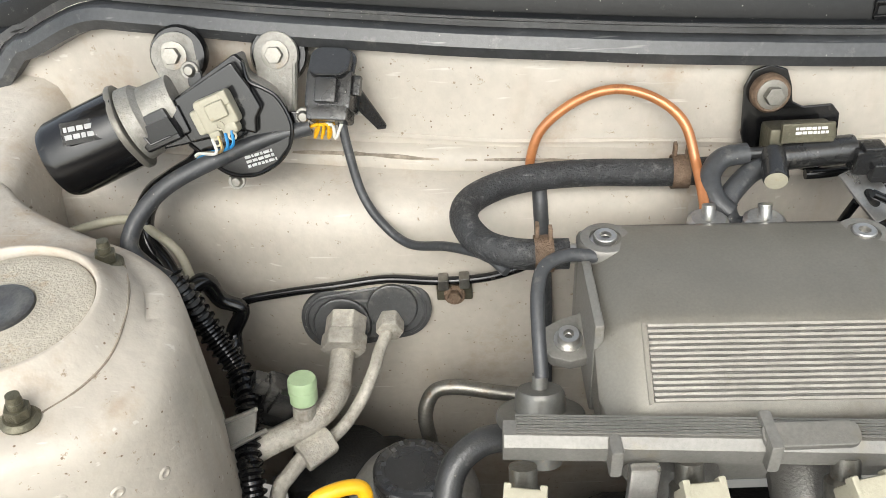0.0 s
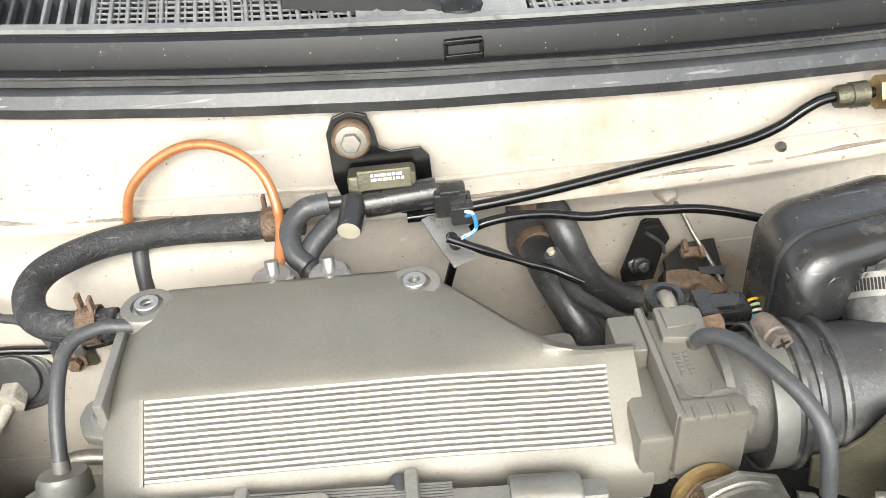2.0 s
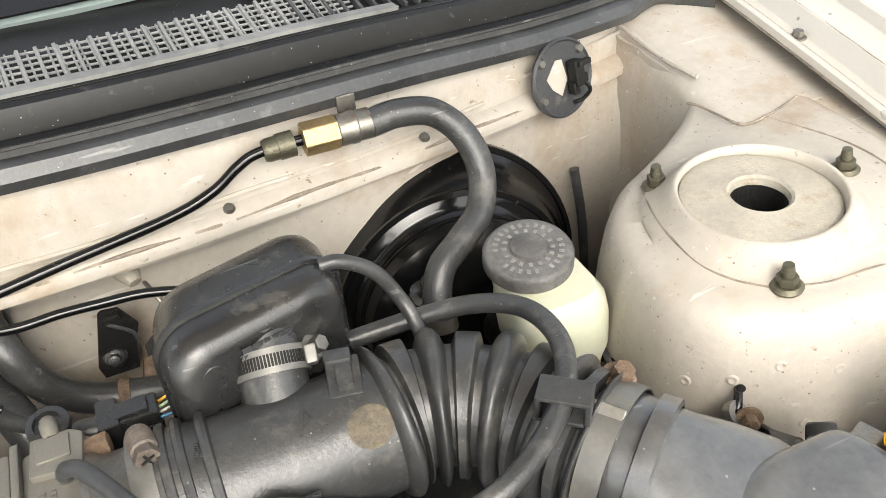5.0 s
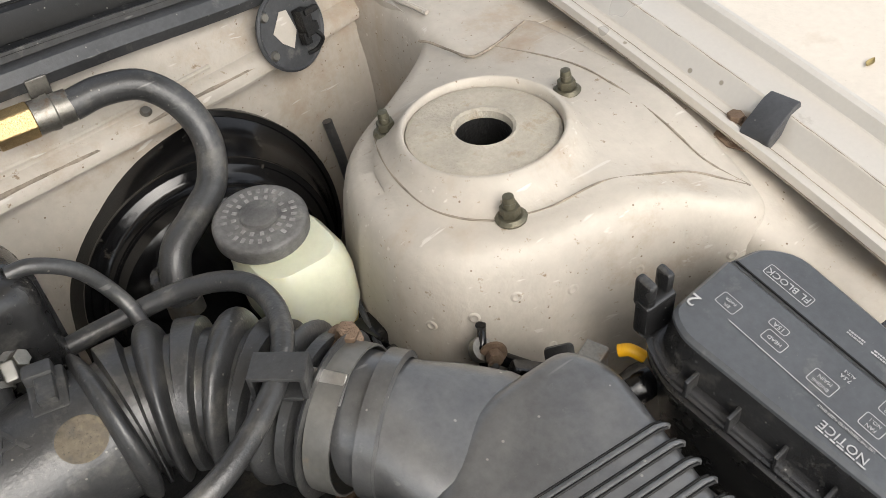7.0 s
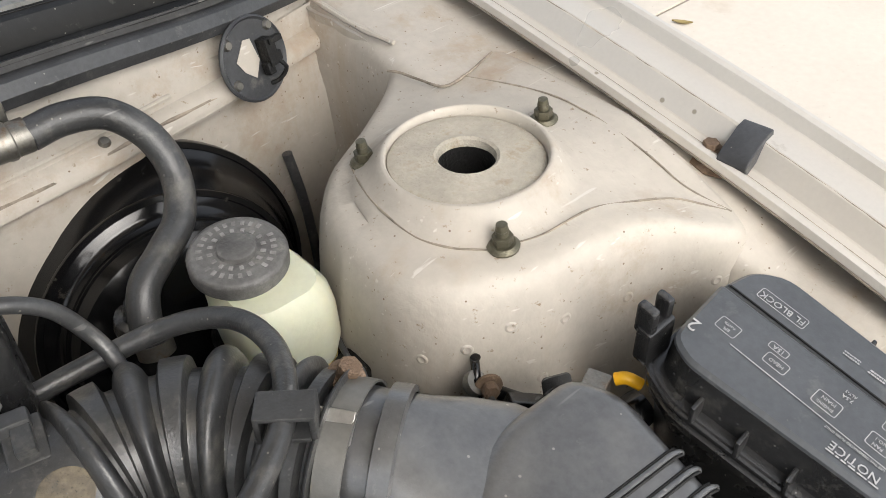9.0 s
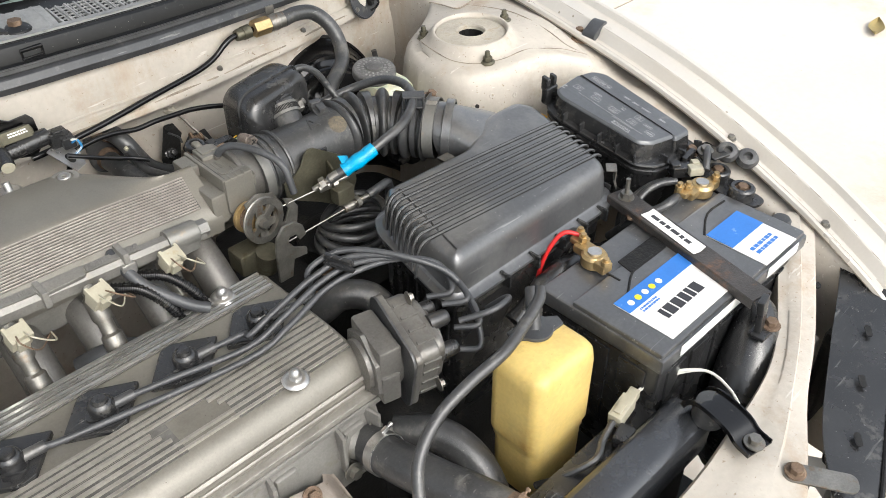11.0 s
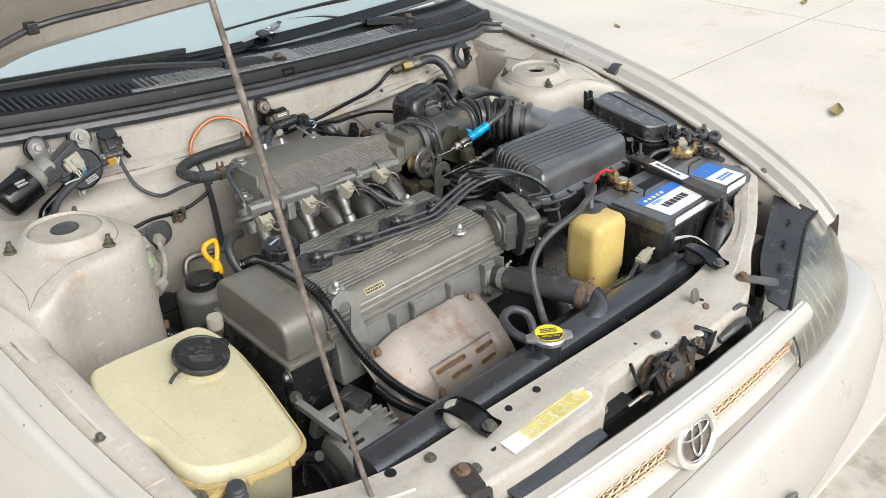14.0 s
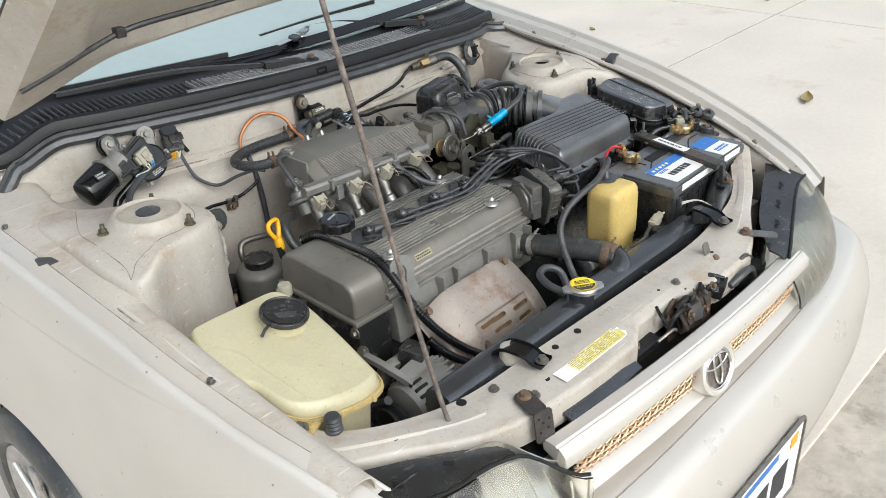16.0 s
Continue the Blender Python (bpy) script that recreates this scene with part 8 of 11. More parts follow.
for k, u in enumerate((0.0, 0.010)):
    part("snorkel_bead", lathe([(0.036, -0.004), (0.0395, -0.003), (0.0395, 0.003), (0.036, 0.004)], 36, aim((0.390 + 0.6 * u * 0.4, -0.108 - 0.8 * u * 0.4, 0.818), (-0.6, 0.8, 0.05))), LIDPLASTIC, ab)
base_secs = []
for d, f in ((0.016, 0.0), (0.004, 0.45), (0.003, 1.0)):
    base_secs.append([(x, y, mix(0.54, lid_z(x, y) - 0.0575, f)) for x, y in inset(LID, d)])
part("base", loft(base_secs), BLACK, ab, sharp=40)
part("base_rim", loft([[(x, y, lid_z(x, y) + dz) for x, y in inset(LID, d)] for d, dz in ((0.0, -0.070), (-0.006, -0.068), (-0.0085, -0.0565), (-0.0085, -0.0545), (0.0, -0.0545))], cap=False), BLACK, ab)
for k in range(7):
    part("base_rib", box((0.2135 - 0.0013 * k, -0.190 - 0.0175 * k, 0.70), (0.005, 0.004, 0.10), 0.001), BLACK, ab)
for x, y, a in ((0.518, -0.165, 82), (0.514, -0.195, 82), (0.509, -0.225, 81), (0.503, -0.258, 80), (0.497, -0.290, 80), (0.455, -0.318, 0), (0.415, -0.318, 0), (0.372, -0.319, 0), (0.325, -0.319, 0), (0.275, -0.319, 0)):
    part("rim_tab", box((x, y, lid_z(x, y) - 0.053), (0.0035, 0.017, 0.017), 0.0008, pose(0, 0, 0, 0, 0, a - 82 + (0 if a else 82))), BLACK, ab)
for c, a in (((0.4985, -0.3015, 0.7830), 40), ((0.505, -0.150, 0.8040), 20), ((0.345, -0.157, 0.8000), 0)):
    m = Matrix.Translation(c) @ pose(0, 0, 0, 0, 0, a)
    part("clip", moved(join(box((0, 0, 0.006), (0.018, 0.002, 0.016), 0.0006), box((0, 0.006, 0.0135), (0.018, 0.013, 0.002), 0.0006), tube([(-0.006, 0.001, -0.002), (-0.0065, -0.003, -0.014), (0.0065, -0.003, -0.014), (0.006, 0.001, -0.002)], 0.0011, 6, smooth=False)), m), STEEL, ab, "dull steel spring clip")
part("temp_sensor", join(box((0.2, -0.275, 0.735), (0.03, 0.022, 0.018), 0.003, pose(0, 0, 0, 0, 0, 25)), tube([(0.185, -0.282, 0.735), (0.172, -0.29, 0.72), (0.17, -0.29, 0.70)], 0.004, 8, 4)), BLACK, ab)

hv.location += Vector((0.001, 0.020, -0.016))

# loops of loose hose below the throttle cables
lp = thing("coiled_hose", (0.25, -0.11, 0.70), "loose coil of black hose below the cables", "hose")
for k in range(4):
    part("coil", tube([(0.245 + (0.042 + 0.004 * k) * math.cos(a), -0.085 + (0.034 + 0.003 * k) * math.sin(a), 0.745 - 0.012 * k + 0.004 * math.sin(a * 2 + k)) for a in steps(0, 2 * math.pi, 26)], 0.005, 10, 2), RUBBER, lp)
solo("coolant_elbow", tube([(0.125, -0.16, 0.70), (0.15, -0.175, 0.72), (0.175, -0.2, 0.715), (0.18, -0.235, 0.69)], 0.018, 18, 6), RUBBER, "thick black coolant elbow beside the head", "hose")
solo("lower_radiator_hose", tube([(0.09, -0.33, 0.655), (0.12, -0.37, 0.66), (0.13, -0.42, 0.64), (0.12, -0.47, 0.58)], 0.02, 18, 6), RUBBER, "black lower radiator hose", "hose")

# short lead plugged into the tower wall
tl = thing("tower_lead", (0.478, -0.078, 0.76), "thin black lead plugged into the strut tower wall", "wire")
part("lead", tube([(0.490, -0.064, 0.792), (0.480, -0.076, 0.794), (0.474, -0.084, 0.785), (0.4725, -0.087, 0.765), (0.474, -0.088, 0.735)], 0.0028, 10, 6), GLOSSY, tl)
part("clip", join(lathe([(0.003, -0.003), (0.0075, -0.003), (0.0080, 0.0), (0.0075, 0.003), (0.003, 0.003)], 18, aim((0.474, -0.082, 0.788), (0.2, -0.5, 0.6))), box((0.480, -0.084, 0.780), (0.012, 0.006, 0.006), 0.001)), STEEL, tl, "dull metal wire clip")
part("sleeve_end", tube([(0.484, -0.084, 0.776), (0.496, -0.088, 0.764), (0.504, -0.090, 0.756)], 0.0048, 10, 4), GLOSSY, tl)

# ---- fuse box ----
fb = thing("fuse_box", (0.60, -0.25, 0.72), "grey dusty fuse box with white diagram on its lid", "fuse box")


def fuse_z(y):
    return 0.8365 + 0.195 * (y + 0.165)


FZ = Matrix(((1, 0, 0, 0), (0, 1, 0, 0), (0, 0.195, 1, 0.8365 + 0.195 * 0.165), (0, 0, 0, 1)))
FUSELID = mat("fuse_lid_plastic", (0.075, 0.080, 0.087), 0.34, 0, 0.22, (14, 220), (0.16, 0.158, 0.15), 0.22, 30, 0.06, 700, spec=0.8)
FUSE = round_corners([(0.538, -0.176), (0.545, -0.160), (0.600, -0.155), (0.602, -0.318), (0.562, -0.309), (0.549, -0.297)], [0.006, 0.008, 0.004, 0.004, 0.006, 0.006], 3)
FUSE = FUSE[::-1]
fl = part("lid", moved(loft([[(x, y, dz) for x, y in inset(FUSE, d)] for d, dz in ((0.0002, -0.0040), (0.0006, -0.0022), (0.0030, 0.0))]), FZ), FUSELID, fb, sharp=34)
# lid sides take black plastic so that their shade sits in the colour
part("lid_skirt", moved(loft([[(x, y, dz) for x, y in inset(FUSE, d)] for d, dz in ((-0.0025, -0.027), (-0.0015, -0.015), (0.0, -0.0040), (0.003, -0.0038))]), FZ), BLACK, fl, "lid side, black to carry its shade", sharp=34)
STEP = round_corners([(0.599, -0.322), (0.632, -0.324), (0.637, -0.176), (0.622, -0.160), (0.597, -0.156)], [0.004, 0.008, 0.010, 0.008, 0.003], 3)
fl2 = part("lid_step", moved(loft([[(x, y, dz) for x, y in inset(STEP, d)] for d, dz in ((0.0, -0.0060), (0.0010, -0.0020), (0.0035, 0.0))]), FZ), FUSELID, fl, sharp=34)
part("step_skirt", moved(loft([[(x, y, dz) for x, y in inset(STEP, d)] for d, dz in ((-0.0025, -0.027), (-0.0015, -0.015), (0.0, -0.0060), (0.003, -0.0058))]), FZ), BLACK, fl, sharp=34)
HULL = round_corners([(0.530, -0.176), (0.540, -0.152), (0.630, -0.150), (0.646, -0.170), (0.643, -0.330), (0.625, -0.336), (0.560, -0.320), (0.541, -0.302)][::-1], [0.008] * 8, 3)
part("lower_lip", moved(loft([[(x, y, dz) for x, y in inset(HULL, d)] for d, dz in ((0.002, -0.042), (-0.001, -0.041), (-0.0015, -0.036), (0.001, -0.0345), (0.001, -0.031), (-0.001, -0.0295), (-0.001, -0.026), (0.004, -0.0245))]), FZ), BLACK, fb, sharp=34)
part("lip_bead", moved(tube([(x, y, -0.0275) for x, y in inset(HULL, -0.001)] + [(*inset(HULL, -0.001)[0], -0.0275)], 0.0022, 8, smooth=False), FZ), BLACK, fb)
part("base", moved(loft([[(x, y, dz) for x, y in inset(HULL, d)] for d, dz in ((0.016, -0.125), (0.008, -0.075), (0.004, -0.041))]), FZ), BLACK, fb, sharp=34)
for x, y, a in ((0.5325, -0.190, -86), (0.5345, -0.217, -86), (0.537, -0.245, -86), (0.539, -0.273, -86), (0.543, -0.299, -60), (0.575, -0.323, 12), (0.605, -0.331, 12), (0.640, -0.333, 40), (0.645, -0.29, 88), (0.646, -0.23, 88)):
    part("rib", moved(box((x, y, -0.0205), (0.011, 0.0026, 0.012), 0.0008, pose(0, 0, 0, 0, 0, a + 90)), FZ), BLACK, fb)
part("latch", moved(join(box((0.547, -0.149, -0.014), (0.024, 0.010, 0.024), 0.002), box((0.540, -0.147, 0.002), (0.007, 0.012, 0.020), 0.002), box((0.555, -0.147, 0.004), (0.006, 0.010, 0.014), 0.002)), FZ), BLACK, fb)
part("latch", moved(join(box((0.612, -0.338, -0.030), (0.030, 0.008, 0.024), 0.002, pose(0, 0, 0, 0, 0, 8)), box((0.612, -0.343, -0.038), (0.018, 0.006, 0.010), 0.001, pose(0, 0, 0, 0, 0, 8))), FZ), BLACK, fb)


def on_lid(x, y, dz=0.0008):
    return Matrix.Translation((x, y, fuse_z(y) + dz)) @ pose(0, 0, 0, math.degrees(math.atan(0.195)), 0, 0)


def frame_line(w, h, t=0.0007):
    o, i = rounded(w, h, 0.0015, 2), rounded(w - 2 * t, h - 2 * t, 0.0012, 2)
    n = len(o)
    return raw([(x, y, 0) for x, y in o + i], [(k, (k + 1) % n, n + (k + 1) % n, n + k) for k in range(n)])


for body, x, y, size in (("2", 0.5600, -0.1640, 0.0125), ("FL BLOCK", 0.6110, -0.1885, 0.0064), ("NOTICE", 0.5560, -0.2640, 0.0075), ("HEAD", 0.5750, -0.2070, 0.0034), ("EFI.", 0.5720, -0.1770, 0.0030), ("F-HTR", 0.5758, -0.1770, 0.0026), ("15A", 0.5840, -0.2030, 0.0042), ("ENGINE", 0.5730, -0.2375, 0.0028), ("MAIN", 0.5772, -0.2375, 0.0034), ("7.5A", 0.5870, -0.2430, 0.0034), ("ALT-S", 0.5908, -0.2430, 0.0026), ("AM2", 0.5882, -0.2685, 0.0034), ("30A", 0.5922, -0.2685, 0.0034), ("FAN", 0.5735, -0.2672, 0.0032), ("NO.1", 0.5775, -0.2672, 0.0030), ("HORN", 0.5752, -0.2960, 0.0032), ("DOME", 0.5855, -0.2860, 0.0032), ("USE THE DESIGNATED FUSES ONLY", 0.5632, -0.2600, 0.0021)):
    put("writing", text_mesh(body, size, 0.0002, PALEINK), fl, on_lid(x, y, 0.0008) @ pose(0, 0, 0, 0, 0, 92), "pale printed lettering")
for x, y, w, h in ((0.6110, -0.1885, 0.031, 0.0090), (0.5740, -0.1770, 0.013, 0.0100), (0.5750, -0.2070, 0.014, 0.0085), (0.5752, -0.2375, 0.015, 0.0105), (0.5903, -0.2685, 0.012, 0.0100), (0.5756, -0.2672, 0.013, 0.0100), (0.5752, -0.2960, 0.013, 0.0085), (0.5855, -0.2860, 0.013, 0.0055), (0.5840, -0.2030, 0.012, 0.0055)):
    part("outline", moved(frame_line(h, w, 0.0005), on_lid(x, y, 0.0009)), PALEINK, fl)
part("long_line", moved(box((0.5655, -0.2370, 0.0007), (0.0005, 0.106, 0.0002), 0, pose(0, 0, 0, 0, 0, 0)), FZ), PALEINK, fl)
for x, y, w, h, r, sd in ((0.6130, -0.231, 0.010, 0.004, 2, 9), (0.6130, -0.246, 0.010, 0.004, 2, 10), (0.6130, -0.263, 0.014, 0.004, 2, 11), (0.6130, -0.290, 0.010, 0.004, 2, 12), (0.5520, -0.2640, 0.030, 0.0018, 1, 6)):
    part("small_print", moved(bars(w, h, r, sd, 0.0002, 0.5), on_lid(x, y, 0.0006) @ pose(0, 0, 0, 0, 0, 92)), PALEINK, fl, "printed marks too small to read")
part("lid_line", moved(box((0.6000, -0.238, 0.0010), (0.0010, 0.155, 0.0012), 0.0003), FZ), UNDER, fl, "dark joint along the lid step")

# ---- battery ----
bat = thing("battery", (0.455, -0.43, 0.56), "black car battery with blue and white labels", "battery")
part("case", box((0.444, -0.438, 0.665), (0.300, 0.160, 0.175), 0.005), BLACK, bat)
for k in range(6):
    part("case_panel", box((0.326 + 0.046 * k, -0.519, 0.668), (0.034, 0.003, 0.12), 0.001), BLACK, bat)
for k in range(3):
    part("case_panel", box((0.2935, -0.485 + 0.048 * k, 0.668), (0.003, 0.035, 0.12), 0.001), BLACK, bat)
part("lid", box((0.444, -0.438, 0.746), (0.306, 0.166, 0.020), 0.004), LIDPLASTIC, bat)
part("lid_top", box((0.444, -0.458, 0.757), (0.300, 0.118, 0.008), 0.003), LIDPLASTIC, bat)
for x0, x1, y0, y1 in ((0.345, 0.425, -0.436, -0.415), (0.36, 0.36, -0.415, -0.39), (0.50, 0.58, -0.436, -0.415)):
    part("channel", tube([(x0, y0, 0.761), ((x0 + x1) / 2, y1, 0.761), (x1, y1, 0.761)], 0.0016, 6, 3), UNDER, bat)
part("handle_recess", moved(prism([(-0.04, -0.012), (0.04, -0.012), (0.035, 0.012), (-0.035, 0.012)], 0, 0.0016, 0.0005), Matrix.Translation((0.42, -0.405, 0.7605))), UNDER, bat)
lab = part("front_label", box((0.386, -0.472, 0.7618), (0.128, 0.076, 0.0012), 0.0003), PAPER, bat, "white and blue printed label")
part("blue_band", box((0.386, -0.4450, 0.7627), (0.128, 0.022, 0.0008), 0.0002), LABELBLUE, lab)
part("label_fold", box((0.386, -0.5218, 0.752), (0.128, 0.0012, 0.014), 0.0003), PAPER, lab)
part("dark_bars", moved(bars(0.074, 0.017, 1, 21, 0.0003, 0.9), Matrix.Translation((0.382, -0.482, 0.7627))), INK, lab, "dark printed name as plain bars")
for k in range(5):
    part("warning_dot", lathe([(0, 0), (0.004, 0), (0.004, 0.0006), (0, 0.0006)], 14, Matrix.Translation((0.336 + 0.013 * k, -0.447, 0.7632))), (PAPER, LABELYEL)[k % 2], lab)
part("small_print", moved(bars(0.03, 0.008, 2, 31, 0.0004), Matrix.Translation((0.350, -0.462, 0.7624))), LABELBLUE, lab)
lab2 = part("rear_label", box((0.535, -0.478, 0.7618), (0.070, 0.080, 0.0012), 0.0003), PAPER, bat, "white and blue label past the bar")
part("blue_band", box((0.535, -0.4560, 0.7627), (0.070, 0.036, 0.0008), 0.0002), LABELBLUE, lab2)
part("small_print", moved(bars(0.045, 0.016, 2, 33, 0.0004), Matrix.Translation((0.535, -0.495, 0.7624))), LABELBLUE, lab2)
part("label_fold", box((0.535, -0.5218, 0.752), (0.070, 0.0012, 0.014), 0.0003), PAPER, lab2)


def terminal(at, red):
    t = thing("battery_terminal", at, "brass battery clamp with bolts" + (" and a red wire" if red else " and a black cable"), "battery clamp", "battery clamps")
    x, y, z = at
    part("clamp", join(lathe([(0.0085, 0), (0.015, 0), (0.0155, 0.012), (0.0125, 0.016), (0.0085, 0.016)], 26, Matrix.Translation(at)), box((x + 0.016, y - 0.004, z + 0.008), (0.018, 0.016, 0.012), 0.002), box((x - 0.018, y + 0.004, z + 0.008), (0.022, 0.020, 0.012), 0.003), box((x - 0.030, y + 0.008, z + 0.012), (0.018, 0.018, 0.008), 0.002)), BRASS, t)
    part("post", lathe([(0, 0), (0.0085, 0), (0.0082, 0.018), (0, 0.0185)], 20, Matrix.Translation(at)), BRIGHT, t, "grey lead post")
    for dx, dy, dz in ((0.022, -0.006, 0.014), (-0.024, 0.006, 0.016), (-0.034, 0.012, 0.016)):
        part("bolt", join(hexprism(0.006, 0, 0.006), lathe([(0, 0.005), (0.0035, 0.005), (0.0035, 0.010), (0, 0.010)], 12)), BRASS, t).data.transform(Matrix.Translation((x + dx, y + dy, z + dz)))
    if red:
        part("red_wire", tube([(x - 0.03, y + 0.010, z + 0.018), (x - 0.045, y - 0.005, z + 0.020), (x - 0.052, y - 0.02, z + 0.0), (x - 0.055, y - 0.03, z - 0.03), (x - 0.05, y - 0.04, z - 0.06)], 0.0028, 10, 6), RED, t)
        part("heavy_cable", tube([(x - 0.034, y + 0.016, z + 0.008), (x - 0.055, y + 0.025, z + 0.0), (x - 0.07, y + 0.018, z - 0.03), (x - 0.075, y + 0.0, z - 0.08)], 0.0065, 12, 6), RUBBER, t)
        part("fuse_holder", box((x - 0.05, y - 0.045, z - 0.065), (0.012, 0.012, 0.05), 0.003, pose(0, 0, 0, 10, 8, 0)), BLACK, t)
    else:
        part("black_cable", tube([(x - 0.036, y + 0.01, z + 0.008), (x - 0.06, y + 0.012, z + 0.004), (x - 0.085, y + 0.035, z - 0.015), (x - 0.09, y + 0.07, z - 0.06)], 0.006, 12, 6), RUBBER, t)
        part("earth_wire", tube([(x + 0.02, y + 0.004, z + 0.008), (x + 0.05, y + 0.02, z + 0.0), (x + 0.075, y + 0.03, z - 0.015)], 0.006, 12, 5), RUBBER, t)
    return t


tp1 = terminal((0.366, -0.373, 0.759), True)
tp1.matrix_basis = Matrix.Translation((0.366, -0.373, 0.759)) @ pose(0, 0, 0, 0, 0, -95)
terminal((0.577, -0.382, 0.759), False)
BARSTEEL = mat("rust_flecked_black_steel", (0.055, 0.050, 0.047), 0.42, 0.2, 0.3, (30, 260), (0.16, 0.085, 0.05), 0.26, 45, 0.3, 500)
hb = thing("battery_bar", (0.47, -0.43, 0.77), "black steel battery hold-down bar with a taped label", "hold-down bar")
bp0, bp1 = Vector((0.486, -0.328, 0.770)), Vector((0.437, -0.545, 0.770))
part("bar", sweep([(-0.0155, -0.010), (-0.0155, 0.0), (-0.0142, 0.0014), (0.0142, 0.0014), (0.0155, 0.0), (0.0155, -0.010), (0.0140, -0.010), (0.0138, -0.0006), (-0.0138, -0.0006), (-0.0140, -0.010)], [bp0 + Vector((0.003, 0.014, 0)), bp1], (0, 0, 1)), BARSTEEL, hb, "dark rust-flecked steel bar")
part("bar_foot", join(box((0.434, -0.551, 0.752), (0.02, 0.008, 0.042), 0.002, pose(0, 0, 0, -6, 0, 12)), box((0.432, -0.556, 0.728), (0.024, 0.02, 0.006), 0.002)), BLACK, hb)
part("stud", join(tube([(0.486, -0.330, 0.69), (0.486, -0.330, 0.799)], 0.003, 10, 2), lathe([(0, 0.772), (0.0078, 0.772), (0.0078, 0.779), (0, 0.779)], 6, Matrix.Translation((0.486, -0.330, 0))), lathe([(0, 0.770), (0.0105, 0.770), (0.0105, 0.772), (0, 0.772)], 20, Matrix.Translation((0.486, -0.330, 0)))), STEEL, hb)
bar_ang = math.degrees(math.atan2(bp1.y - bp0.y, bp1.x - bp0.x))
tapem = Matrix.Translation(bp0.lerp(bp1, 0.38) + Vector((0, 0, 0.0016))) @ pose(0, 0, 0, 0, 0, bar_ang)
tp_ = part("paper_tape", moved(prism([(-0.044, -0.010), (0.046, -0.011), (0.047, -0.002), (0.044, 0.011), (0.0, 0.0105), (-0.045, 0.0115), (-0.0435, 0.002)], 0, 0.0008, 0.0002), tapem), PAPER, hb, "worn white paper tape with handwriting marks")
part("ink_marks", moved(bars(0.070, 0.010, 1, 77, 0.0003, 0.55), tapem @ Matrix.Translation((0, 0, 0.0008))), INK, tp_)
put("bar_bolt", BOLT_R, hb, aim((0.447, -0.560, 0.731), (0, 0, 1)))
btray = solo("battery_tray", box((0.455, -0.43, 0.568), (0.31, 0.17, 0.014), 0.005), BLACK, "black plastic tray under the battery", "battery tray")

# wiring between the battery and the fuse box
bw = thing("battery_wiring", (0.55, -0.34, 0.76), "black battery cables with a white plug beside the fuse box", "wiring harness")
for k in range(3):
    part("cable", tube([(0.566, -0.352 + 0.006 * k, 0.768 - 0.002 * k), (0.545, -0.338 + 0.005 * k, 0.766 - 0.003 * k), (0.520, -0.332 + 0.006 * k, 0.757 - 0.004 * k), (0.500, -0.334 + 0.008 * k, 0.735), (0.492, -0.336 + 0.008 * k, 0.69)], 0.0046, 10, 6), RUBBER, bw)
part("white_plug", join(box((0.595, -0.360, 0.776), (0.020, 0.015, 0.012), 0.002, pose(0, 0, 0, 0, 0, -35)), box((0.602, -0.354, 0.781), (0.010, 0.010, 0.006), 0.001, pose(0, 0, 0, 0, 0, -35))), CREAM, bw, "off-white wiring plug")
part("black_plug", join(box((0.587, -0.343, 0.772), (0.026, 0.018, 0.016), 0.002, pose(0, 0, 0, 0, 0, -35)), box((0.580, -0.338, 0.781), (0.012, 0.014, 0.006), 0.001, pose(0, 0, 0, 0, 0, -35))), BLACK, bw)
fbk = thing("fuse_box_bracket", (0.62, -0.39, 0.76), "black bracket with two bolted bosses beside the battery", "bracket")
part("plate", moved(prism(round_corners([(0.607, -0.345), (0.640, -0.350), (0.638, -0.400), (0.625, -0.450), (0.600, -0.446), (0.598, -0.400)], [0.01] * 6, 3), 0.752, 0.757, 0.0012), Matrix.Identity(4)), BLACK, fbk)
for x, y in ((0.624, -0.377), (0.610, -0.421)):
    part("boss", lathe([(0.0, 0.756), (0.017, 0.756), (0.0165, 0.770), (0.0145, 0.772), (0.010, 0.772), (0.0095, 0.766), (0, 0.766)], 28, Matrix.Translation((x, y, 0))), BLACK, fbk)
    put("boss_bolt", BOLT_R, fbk, aim((x, y, 0.766), (0, 0, 1)))
part("lug_arm", tube([(0.640, -0.346, 0.757), (0.634, -0.336, 0.768), (0.626, -0.328, 0.774)], 0.005, 10, 4), BLACK, fbk)
put("lug_bolt", BOLT_R, fbk, aim((0.628, -0.331, 0.776), (0, -0.3, 1)))
solo("rubber_duct", tube([(0.275, -0.338, 0.700), (0.315, -0.338, 0.722), (0.355, -0.337, 0.732), (0.400, -0.338, 0.726), (0.440, -0.338, 0.712), (0.475, -0.338, 0.69)], 0.0145, 16, 6, 0.35), BLACK, "crumpled black rubber duct between air box and battery", "duct")
solo("rusty_clamp_plate", prism([(0.460, -0.352), (0.486, -0.330), (0.494, -0.346), (0.472, -0.372)], 0.7605, 0.7640, 0.001), RUSTY, "rusty steel plate under the hold-down bar", "plate")

